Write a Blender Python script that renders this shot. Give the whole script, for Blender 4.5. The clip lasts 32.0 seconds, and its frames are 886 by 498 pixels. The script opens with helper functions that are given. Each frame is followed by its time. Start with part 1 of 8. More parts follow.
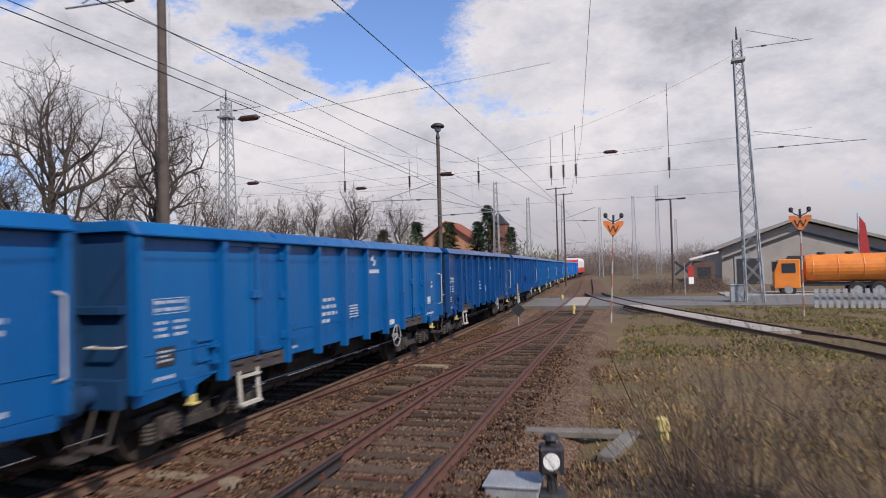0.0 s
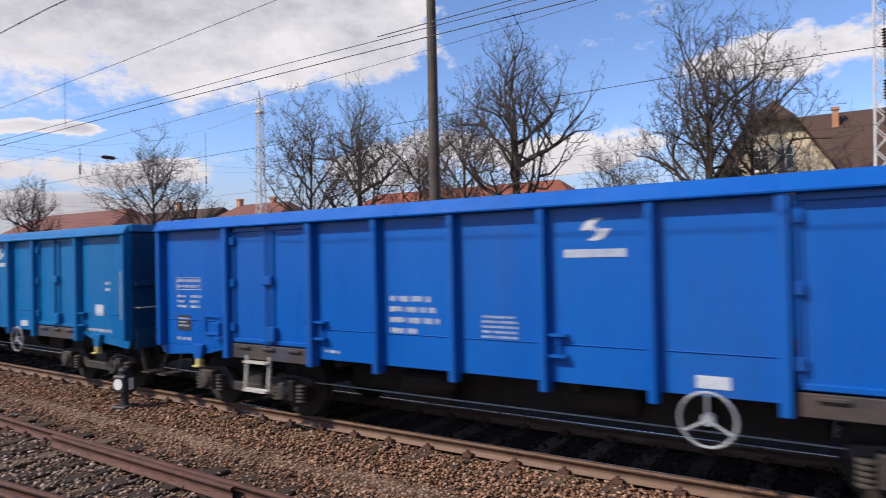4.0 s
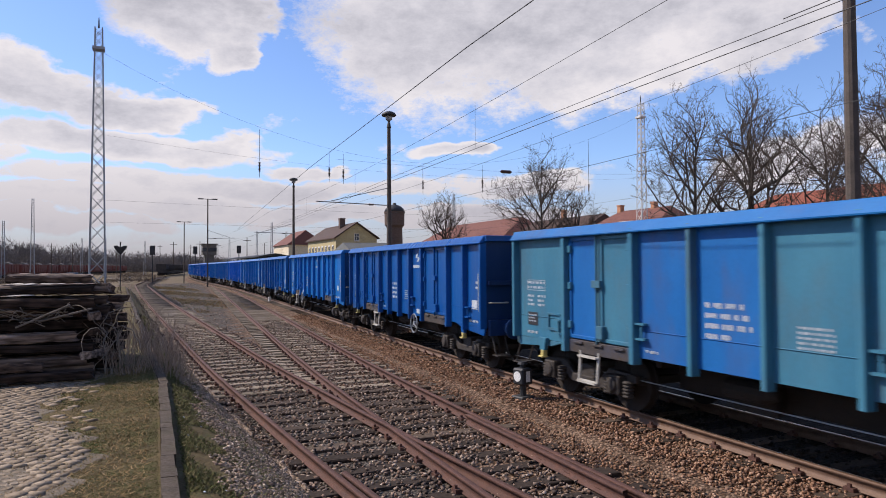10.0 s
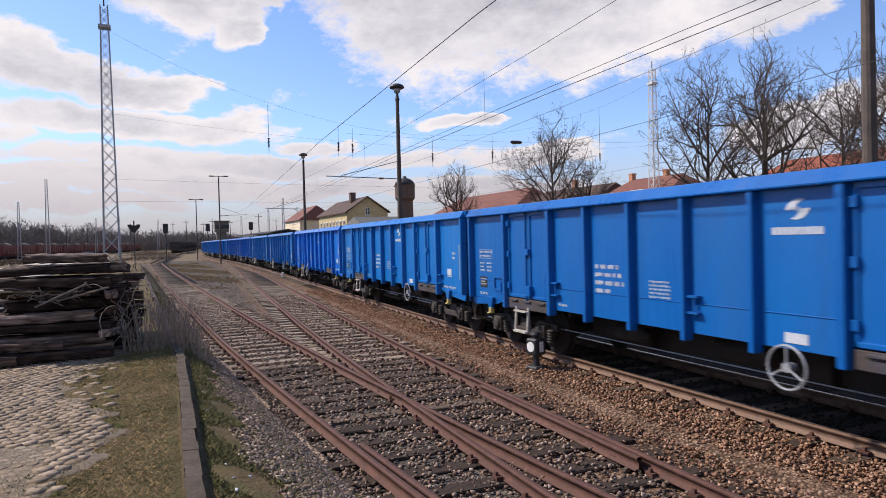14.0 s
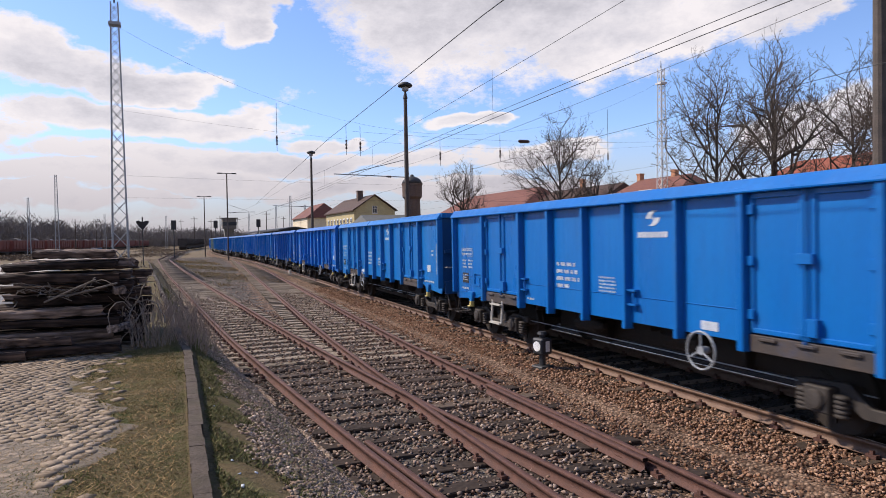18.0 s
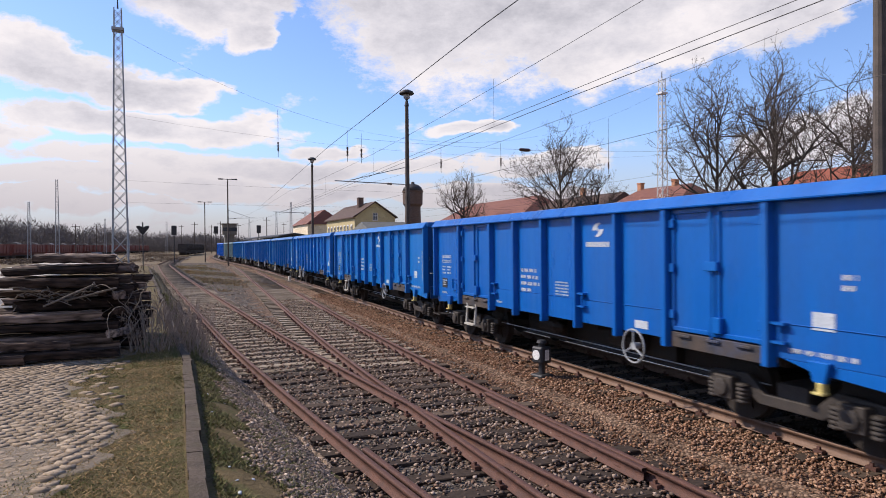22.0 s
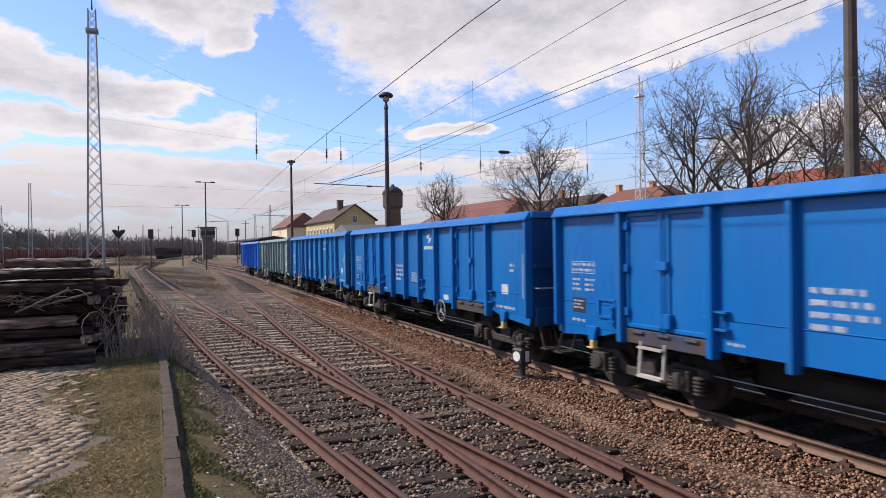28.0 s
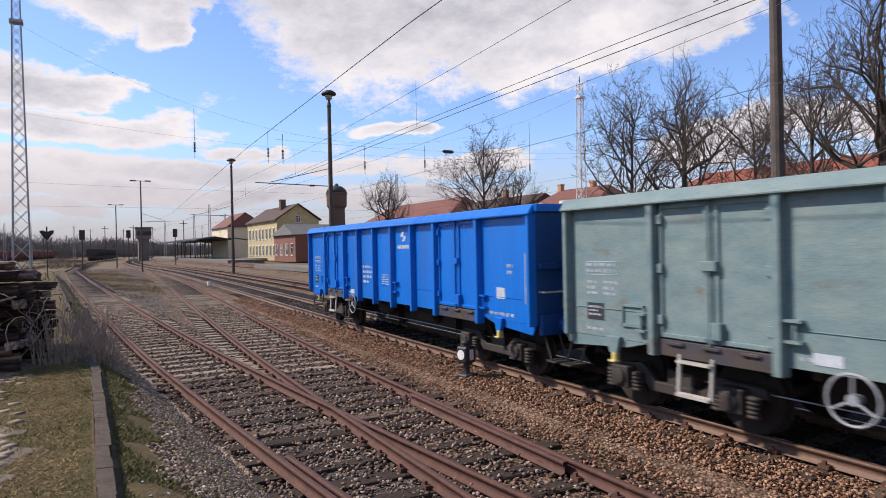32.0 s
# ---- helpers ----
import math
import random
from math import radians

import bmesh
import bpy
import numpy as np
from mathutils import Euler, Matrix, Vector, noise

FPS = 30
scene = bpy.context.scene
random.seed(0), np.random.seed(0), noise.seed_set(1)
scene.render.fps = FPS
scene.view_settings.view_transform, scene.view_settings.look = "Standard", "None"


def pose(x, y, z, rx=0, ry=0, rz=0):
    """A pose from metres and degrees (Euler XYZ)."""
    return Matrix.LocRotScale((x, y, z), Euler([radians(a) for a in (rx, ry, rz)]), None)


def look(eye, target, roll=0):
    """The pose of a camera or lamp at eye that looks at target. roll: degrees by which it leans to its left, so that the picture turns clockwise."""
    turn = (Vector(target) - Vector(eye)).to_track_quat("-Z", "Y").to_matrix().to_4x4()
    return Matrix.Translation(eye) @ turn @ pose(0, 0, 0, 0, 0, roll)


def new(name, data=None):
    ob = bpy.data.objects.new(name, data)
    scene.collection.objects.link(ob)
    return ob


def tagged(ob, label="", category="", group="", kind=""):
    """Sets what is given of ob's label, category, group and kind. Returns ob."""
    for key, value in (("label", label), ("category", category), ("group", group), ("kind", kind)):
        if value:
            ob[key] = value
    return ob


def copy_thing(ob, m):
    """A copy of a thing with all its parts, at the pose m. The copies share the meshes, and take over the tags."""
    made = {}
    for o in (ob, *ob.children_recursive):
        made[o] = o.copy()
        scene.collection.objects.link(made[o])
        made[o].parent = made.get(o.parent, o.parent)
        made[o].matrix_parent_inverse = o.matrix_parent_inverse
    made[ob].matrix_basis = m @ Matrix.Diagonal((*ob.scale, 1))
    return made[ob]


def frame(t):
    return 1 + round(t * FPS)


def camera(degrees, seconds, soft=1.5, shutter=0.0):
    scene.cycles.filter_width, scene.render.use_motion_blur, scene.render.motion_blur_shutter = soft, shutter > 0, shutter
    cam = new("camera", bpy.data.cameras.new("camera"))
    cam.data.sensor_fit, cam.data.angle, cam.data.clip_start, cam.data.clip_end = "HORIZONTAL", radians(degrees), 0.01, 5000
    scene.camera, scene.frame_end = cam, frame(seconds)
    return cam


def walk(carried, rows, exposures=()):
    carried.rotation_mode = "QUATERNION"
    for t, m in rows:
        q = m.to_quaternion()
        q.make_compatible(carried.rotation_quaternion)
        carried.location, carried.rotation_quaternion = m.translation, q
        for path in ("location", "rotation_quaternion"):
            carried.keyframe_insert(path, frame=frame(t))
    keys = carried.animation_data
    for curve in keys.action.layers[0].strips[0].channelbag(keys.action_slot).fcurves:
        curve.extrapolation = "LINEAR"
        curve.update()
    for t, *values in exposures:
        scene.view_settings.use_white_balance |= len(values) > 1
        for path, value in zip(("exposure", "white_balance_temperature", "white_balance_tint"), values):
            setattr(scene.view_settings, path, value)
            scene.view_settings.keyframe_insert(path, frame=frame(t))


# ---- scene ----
# ---- camera: a person on the loading ramp, turning on the spot ----
EYE = 2.42
TURNS = [
    (0.0, 5.00, 18.00, 1.75, 1.45),
    (0.1, 3.60, 17.80, 1.65, 1.45),
    (0.2, 2.00, 17.80, 1.55, 1.45),
    (0.3, 0.90, 17.90, 1.48, 1.45),
    (0.4, 0.00, 18.10, 1.45, 1.45),
    (0.5, 0.00, 18.84, 1.48, 1.47),
    (1.0, 0.00, 25.49, 1.55, 1.60),
    (1.5, 0.00, 37.46, 1.50, 1.85),
    (2.0, 0.00, 55.66, 0.94, 2.05),
    (2.5, 0.00, 73.01, 0.87, 2.45),
    (3.0, 0.00, 95.94, 0.74, 2.92),
    (3.5, 0.00, 111.49, 0.83, 2.89),
    (4.0, 0.00, 122.40, 0.53, 1.21),
    (4.5, 0.00, 132.33, 0.23, 2.29),
    (6.5, 0.00, 150.55, -0.67, 0.01),
    (7.0, 0.00, 153.08, -0.60, 0.67),
    (7.5, 0.00, 154.40, -0.62, 0.67),
    (8.0, 0.00, 154.76, -0.37, 0.80),
    (8.5, 0.00, 155.01, 0.32, 0.51),
    (9.0, 0.00, 154.82, 1.09, 0.54),
    (9.5, 0.00, 154.87, 1.36, 0.38),
    (10.0, 0.00, 154.59, 1.47, 0.35),
    (10.5, 0.00, 154.68, 1.34, 0.34),
    (11.0, 0.00, 155.19, 0.01, 0.87),
    (11.5, 0.00, 155.30, -0.55, 0.97),
    (12.0, 0.00, 155.31, -0.96, 0.95),
    (12.5, 0.00, 155.20, -1.14, 0.92),
    (13.0, 0.00, 155.30, -1.02, 1.00),
    (13.5, 0.00, 155.43, -0.96, 1.20),
    (14.0, 0.00, 155.58, -0.91, 1.46),
    (14.5, 0.00, 156.10, -0.87, 1.67),
    (16.5, 0.00, 156.42, -1.02, 1.06),
    (17.0, 0.00, 156.36, -1.08, 1.02),
    (17.5, 0.00, 156.19, -1.09, 0.89),
    (18.0, 0.00, 156.18, -1.01, 1.00),
    (18.5, 0.00, 156.41, -0.90, 0.98),
    (19.0, 0.00, 156.46, -0.79, 1.04),
    (19.5, 0.00, 156.41, -0.71, 0.79),
    (20.0, 0.00, 156.49, -0.65, 0.83),
    (20.5, 0.00, 156.45, -0.57, 0.56),
    (21.0, 0.00, 156.45, -0.52, 0.63),
    (21.5, 0.00, 156.39, -0.42, 0.58),
    (22.0, 0.00, 156.19, -0.35, 0.51),
    (22.5, 0.00, 155.95, -0.21, 0.52),
    (23.0, 0.00, 155.72, -0.07, 0.74),
    (23.5, 0.00, 155.56, 0.01, 1.11),
    (24.0, 0.00, 155.34, 0.07, 1.21),
    (24.5, 0.00, 155.10, 0.09, 1.19),
    (25.0, 0.00, 154.95, 0.02, 0.99),
    (25.5, 0.00, 154.85, -0.04, 0.90),
    (27.5, 0.00, 154.57, -0.13, 0.69),
    (28.0, 0.00, 154.48, -0.17, 0.84),
    (28.5, 0.00, 154.33, -0.20, 1.06),
    (29.0, 0.00, 154.06, -0.30, 1.10),
    (29.5, 0.00, 153.57, -0.41, 0.92),
    (30.0, 0.00, 153.09, -0.49, 1.06),
    (30.5, 0.00, 152.38, -0.50, 1.04),
    (31.0, 0.00, 151.85, -0.50, 1.06),
    (31.5, 0.00, 151.40, -0.43, 1.04),
    (32.0, 0.00, 149.69, -0.31, 1.19),
]
cam = camera(68.0, 32.0, soft=0.9, shutter=0.2)
ARM = 0.26                                 # the camera is held this far before the turning body


def swing(yaw):
    """Where the held camera is, counted from its place in the long view south."""
    a, b = radians(yaw), radians(155)
    return ARM * (math.sin(b) - math.sin(a)), ARM * (math.cos(a) - math.cos(b))


CAMERA_ROWS = []
for t, ahead, yaw, pitch, roll in TURNS:
    a = radians(yaw)
    dx, dy = swing(yaw)
    side = 0.16 * ahead
    CAMERA_ROWS.append((t, pose(dx - math.sin(a) * ahead + math.cos(a) * side, dy + math.cos(a) * ahead + math.sin(a) * side, EYE, 90 + pitch, roll, yaw)))
walk(cam, CAMERA_ROWS, ((0.0, -0.25, 6500, 14), (1.4, -0.28, 6500, 14), (3.0, -0.16, 6500, 14), (4.2, -0.16, 6500, 14), (6.6, -0.16, 6500, 15), (9.6, -0.16, 6500, 15), (10.8, -0.30, 6500, 15), (11.3, -0.30, 6500, 15), (12.2, -0.16, 6500, 15), (13.2, -0.06, 6600, 15), (32.0, -0.05, 6600, 15)))

# ---- world, sun, exposure ----
SUN_AZIMUTH, SUN_HEIGHT = 128, 43          # degrees clockwise from +y, and above the horizon


CLOUD_BANKS = ((175.6, 21, 5.6, 4.2), (172.4, 17.0, 2.3, 1.7), (146, 22.5, 21.5, 9.4), (130, 19.5, 9, 4.6), (-173, 13.4, 7, 2.3), (180, 12.1, 7, 0.9), (179, 9.8, 11, 1.3),
               (170, 6.9, 20, 1.1), (155.3, 10.5, 3.2, 0.8), (149.0, 6.5, 6, 1.2), (126, 8.2, 7, 2.0), (-166, 8, 8, 2.2), (94, 14.5, 7, 2.4), (111, 8, 9, 1.6),
               (80, 9, 10, 2.0), (66, 12.5, 8, 4.5), (45, 15, 17, 7), (52, 27, 14, 6), (12, 8, 40, 7.5), (2, 19, 16, 6.5), (33, 25, 7, 5), (-20, 13, 22, 10), (-62, 18, 18, 6), (-112, 20, 20, 6),
               (150, 48, 24, 6), (-50, 48, 26, 6),
               (176, 5.0, 15, 1.2), (160, 4.0, 13, 0.9), (-174, 3.4, 12, 0.9), (148, 3.4, 9, 0.9), (166, 8.6, 5, 0.6))


def make_world():
    w = bpy.data.worlds.new("sky")
    scene.world = w
    w.use_nodes = True
    nt = w.node_tree
    N, L = nt.nodes, nt.links
    N.clear()
    out, bg = N.new("ShaderNodeOutputWorld"), N.new("ShaderNodeBackground")
    sky = N.new("ShaderNodeTexSky")
    sky.sky_type, sky.sun_disc = "NISHITA", False
    sky.sun_elevation, sky.sun_rotation = radians(SUN_HEIGHT), radians(SUN_AZIMUTH)
    sky.air_density, sky.dust_density, sky.ozone_density = 1.0, 0.4, 2.5
    gain = N.new("ShaderNodeMix")
    gain.data_type, gain.blend_type = "RGBA", "MULTIPLY"
    gain.inputs[0].default_value = 1.0
    gain.inputs[7].default_value = (1.52, 1.71, 2.08, 1)
    L.new(sky.outputs[0], gain.inputs[6])
    # cloud deck: the view direction laid on a flat layer, so that clouds flatten towards the horizon
    tc, sep = N.new("ShaderNodeTexCoord"), N.new("ShaderNodeSeparateXYZ")
    L.new(tc.outputs["Generated"], sep.inputs[0])

    def m(op, a, b=None, clamp=False):
        n = N.new("ShaderNodeMath")
        n.operation, n.use_clamp = op, clamp
        for i, v in enumerate((a, b)):
            if v is None:
                continue
            if isinstance(v, (int, float)):
                n.inputs[i].default_value = v
            else:
                L.new(v, n.inputs[i])
        return n.outputs[0]

    com = N.new("ShaderNodeCombineXYZ")
    L.new(sep.outputs[0], com.inputs[0])
    L.new(sep.outputs[1], com.inputs[1])
    L.new(m("MULTIPLY", sep.outputs[2], 1.9), com.inputs[2])
    offset = N.new("ShaderNodeVectorMath")
    offset.operation = "ADD"
    offset.inputs[1].default_value = (3.1, 1.7, 0.4)
    L.new(com.outputs[0], offset.inputs[0])

    def fbm(scale, detail, rough):
        n = N.new("ShaderNodeTexNoise")
        n.inputs["Scale"].default_value, n.inputs["Detail"].default_value, n.inputs["Roughness"].default_value = scale, detail, rough
        L.new(offset.outputs[0], n.inputs["Vector"])
        return n

    puff, billow = fbm(8.0, 12.0, 0.70), fbm(4.2, 6.0, 0.58)
    # cloud banks of the day, by azimuth (degrees left of +y), height, half width, half height
    az = m("MULTIPLY", m("ARCTAN2", m("MULTIPLY", sep.outputs[0], -1.0), sep.outputs[1]), 57.2958)
    el = m("MULTIPLY", m("ARCSINE", sep.outputs[2]), 57.2958)
    warp = fbm(4.0, 5.0, 0.55)
    wsep = N.new("ShaderNodeSeparateXYZ")
    L.new(warp.outputs["Color"], wsep.inputs[0])
    az = m("ADD", az, m("MULTIPLY", m("SUBTRACT", wsep.outputs[0], 0.5), 16.0))
    el = m("ADD", el, m("MULTIPLY", m("SUBTRACT", wsep.outputs[1], 0.5), 7.0))
    banks = None
    for a, e, w, h in CLOUD_BANKS:
        turn = N.new("ShaderNodeMath")
        turn.operation = "WRAP"
        L.new(m("SUBTRACT", az, float(a)), turn.inputs[0])
        turn.inputs[1].default_value, turn.inputs[2].default_value = 180.0, -180.0
        q = m("ADD", m("POWER", m("ABSOLUTE", m("DIVIDE", turn.outputs[0], float(w))), 2.0), m("POWER", m("ABSOLUTE", m("DIVIDE", m("SUBTRACT", el, float(e)), float(h))), 2.0))
        b = m("MINIMUM", m("MAXIMUM", m("SUBTRACT", 1.5, q), 0.0), 1.3)
        banks = b if banks is None else m("MAXIMUM", banks, b)
    low = m("MULTIPLY", m("MULTIPLY", m("SUBTRACT", 0.15, sep.outputs[2], True), 6.0, True), 0.60)
    rag = m("MULTIPLY", m("SUBTRACT", puff.outputs[0], 0.5), 2.9)
    dens = m("ADD", m("MAXIMUM", banks, low), rag)
    grey = m("ADD", m("ADD", m("MULTIPLY", m("SUBTRACT", dens, 0.55), 0.44), m("MULTIPLY", m("SUBTRACT", billow.outputs[0], 0.5), 1.5)), m("MULTIPLY", m("SUBTRACT", sep.outputs[2], 0.15, True), 1.1))
    ramp = N.new("ShaderNodeValToRGB")
    ramp.color_ramp.elements[0].position, ramp.color_ramp.elements[0].color = 0.30, (0, 0, 0, 1)
    ramp.color_ramp.elements[1].position, ramp.color_ramp.elements[1].color = 0.74, (1, 1, 1, 1)
    L.new(dens, ramp.inputs[0])
    tone = N.new("ShaderNodeValToRGB")
    e = tone.color_ramp.elements
    e[0].position, e[0].color = 0.14, (0.98, 0.97, 0.97, 1)
    e[1].position, e[1].color = 0.90, (0.41, 0.43, 0.485, 1)
    tone.color_ramp.elements.new(0.44).color = (0.77, 0.78, 0.82, 1)
    L.new(grey, tone.inputs[0])
    mix = N.new("ShaderNodeMix")
    mix.data_type = "RGBA"
    L.new(ramp.outputs[0], mix.inputs[0])
    L.new(gain.outputs[2], mix.inputs[6])
    lift = N.new("ShaderNodeMix")
    lift.data_type, lift.blend_type = "RGBA", "MULTIPLY"
    lift.inputs[0].default_value = 1.0
    lift.inputs[7].default_value = (9.7, 9.6, 9.75, 1)
    L.new(tone.outputs[0], lift.inputs[6])
    L.new(lift.outputs[2], mix.inputs[7])
    # pale haze along the horizon
    haze = N.new("ShaderNodeMix")
    haze.data_type = "RGBA"
    haze.inputs[7].default_value = (4.95, 4.75, 5.15, 1)
    L.new(m("MULTIPLY", m("MULTIPLY", m("SUBTRACT", 0.16, sep.outputs[2], True), 6.5, True), 0.97), haze.inputs[0])
    L.new(mix.outputs[2], haze.inputs[6])
    L.new(haze.outputs[2], bg.inputs[0])
    bg.inputs[1].default_value = 0.1
    L.new(bg.outputs[0], out.inputs[0])


make_world()
sun = new("sun", bpy.data.lights.new("sun", "SUN"))
sun.data.energy, sun.data.angle, sun.data.color = 5.6, radians(0.6), (1.0, 0.915, 0.79)
_a, _h = radians(SUN_AZIMUTH), radians(SUN_HEIGHT)
sun.matrix_world = look((0, 0, 50), (-math.sin(_a) * math.cos(_h), -math.cos(_a) * math.cos(_h), 50 - math.sin(_h)))

# ---- materials ----
def mat(name, dark, light, scale=3.0, rough=0.8, metal=0.0, bump=0.3, fine=40.0, grime=None, amount=0.35, stretch=(1, 1, 1), painted=False, spec=0.5, speck=0.62, dent=0.0, edge=(0.5, 0.72)):
    """A surface with two scales of variation, relief, and patches of grime. painted: the colour is that of the object."""
    ma = bpy.data.materials.new(name)
    ma.use_nodes = True
    nt = ma.node_tree
    N, L = nt.nodes, nt.links
    b = N["Principled BSDF"]
    tc, mp = N.new("ShaderNodeTexCoord"), N.new("ShaderNodeMapping")
    mp.inputs["Scale"].default_value = stretch
    L.new(tc.outputs["Object"], mp.inputs["Vector"])
    info = N.new("ShaderNodeObjectInfo")
    shift = N.new("ShaderNodeMath")
    shift.operation = "MULTIPLY"
    shift.inputs[1].default_value = 37.0
    L.new(info.outputs["Random"], shift.inputs[0])

    def tex(s, detail, rough_=0.6):
        n = N.new("ShaderNodeTexNoise")
        n.noise_dimensions = "4D"
        n.inputs["Scale"].default_value, n.inputs["Detail"].default_value, n.inputs["Roughness"].default_value = s, detail, rough_
        L.new(mp.outputs[0], n.inputs["Vector"])
        L.new(shift.outputs[0], n.inputs["W"])
        return n.outputs[0]

    def mixed(fac, a, c, kind="MIX"):
        n = N.new("ShaderNodeMix")
        n.data_type, n.blend_type = "RGBA", kind
        for i, v in ((0, fac), (6, a), (7, c)):
            if isinstance(v, (int, float)):
                n.inputs[i].default_value = v
            elif isinstance(v, tuple):
                n.inputs[i].default_value = (*v, 1)
            else:
                L.new(v, n.inputs[i])
        return n.outputs[2]

    def band(src, lo, hi):
        n = N.new("ShaderNodeMapRange")
        n.inputs[1].default_value, n.inputs[2].default_value = lo, hi
        L.new(src, n.inputs[0])
        return n.outputs[0]

    large, small = tex(scale, 5.0), tex(fine, 3.0)
    var = band(large, 0.3, 0.7)
    if painted:
        col = mixed(var, mixed(1.0, info.outputs["Color"], dark, "MULTIPLY"), mixed(1.0, info.outputs["Color"], light, "MULTIPLY"))
    else:
        col = mixed(var, dark, light)
    col = mixed(band(small, 0.42, 0.75), col, mixed(1.0, col, (speck, speck * 0.97, speck * 0.94), "MULTIPLY"))
    if grime:
        mask = N.new("ShaderNodeMath")
        mask.operation = "MULTIPLY"
        mask.inputs[1].default_value = amount
        L.new(band(tex(scale * 0.45 + 0.4, 7.0, 0.68), *edge), mask.inputs[0])
        col = mixed(mask.outputs[0], col, grime)
    L.new(col, b.inputs["Base Color"])
    b.inputs["Metallic"].default_value = metal
    b.inputs["Specular IOR Level"].default_value = spec
    rr = N.new("ShaderNodeMapRange")
    rr.inputs[3].default_value, rr.inputs[4].default_value = max(rough - 0.12, 0.05), min(rough + 0.12, 1)
    L.new(large, rr.inputs[0])
    L.new(rr.outputs[0], b.inputs["Roughness"])
    bp = N.new("ShaderNodeBump")
    bp.inputs["Strength"].default_value, bp.inputs["Distance"].default_value = bump, 0.02
    L.new(small, bp.inputs["Height"])
    if dent:
        d = N.new("ShaderNodeBump")
        d.inputs["Strength"].default_value, d.inputs["Distance"].default_value = dent, 0.06
        L.new(tex(2.2, 2.0, 0.5), d.inputs["Height"])
        L.new(d.outputs[0], bp.inputs["Normal"])
    L.new(bp.outputs[0], b.inputs["Normal"])
    return ma


def pieces(name, base, spread, rough=0.9, island=False, bump=0.4, fine=30.0, stretch=(1, 1, 1)):
    """Stones, blades and planks: each piece takes a shade of its own between the colours given."""
    ma = bpy.data.materials.new(name)
    ma.use_nodes = True
    nt = ma.node_tree
    N, L = nt.nodes, nt.links
    b = N["Principled BSDF"]
    src = N.new("ShaderNodeNewGeometry").outputs["Random Per Island"] if island else N.new("ShaderNodeObjectInfo").outputs["Random"]
    rp = N.new("ShaderNodeValToRGB")
    rp.color_ramp.elements[0].color = (*base[0], 1)
    rp.color_ramp.elements[1].color = (*base[-1], 1)
    for i, c in enumerate(base[1:-1]):
        rp.color_ramp.elements.new((i + 1) / (len(base) - 1)).color = (*c, 1)
    L.new(src, rp.inputs[0])
    tc, n = N.new("ShaderNodeTexCoord"), N.new("ShaderNodeTexNoise")
    n.inputs["Scale"].default_value, n.inputs["Detail"].default_value = fine, 4.0
    mp = N.new("ShaderNodeMapping")
    mp.inputs["Scale"].default_value = stretch
    L.new(tc.outputs["Object"], mp.inputs["Vector"])
    L.new(mp.outputs[0], n.inputs["Vector"])
    mr = N.new("ShaderNodeMapRange")
    mr.inputs[1].default_value, mr.inputs[2].default_value, mr.inputs[3].default_value, mr.inputs[4].default_value = 0.3, 0.7, 1 - spread, 1 + spread
    L.new(n.outputs[0], mr.inputs[0])
    mx = N.new("ShaderNodeMix")
    mx.data_type, mx.blend_type = "RGBA", "MULTIPLY"
    mx.inputs[0].default_value = 1.0
    L.new(rp.outputs[0], mx.inputs[6])
    L.new(mr.outputs[0], mx.inputs[7])
    L.new(mx.outputs[2], b.inputs["Base Color"])
    b.inputs["Roughness"].default_value = rough
    b.inputs["Specular IOR Level"].default_value = 0.2
    bp = N.new("ShaderNodeBump")
    bp.inputs["Strength"].default_value, bp.inputs["Distance"].default_value = bump, 0.01
    L.new(n.outputs[0], bp.inputs["Height"])
    L.new(bp.outputs[0], b.inputs["Normal"])
    return ma


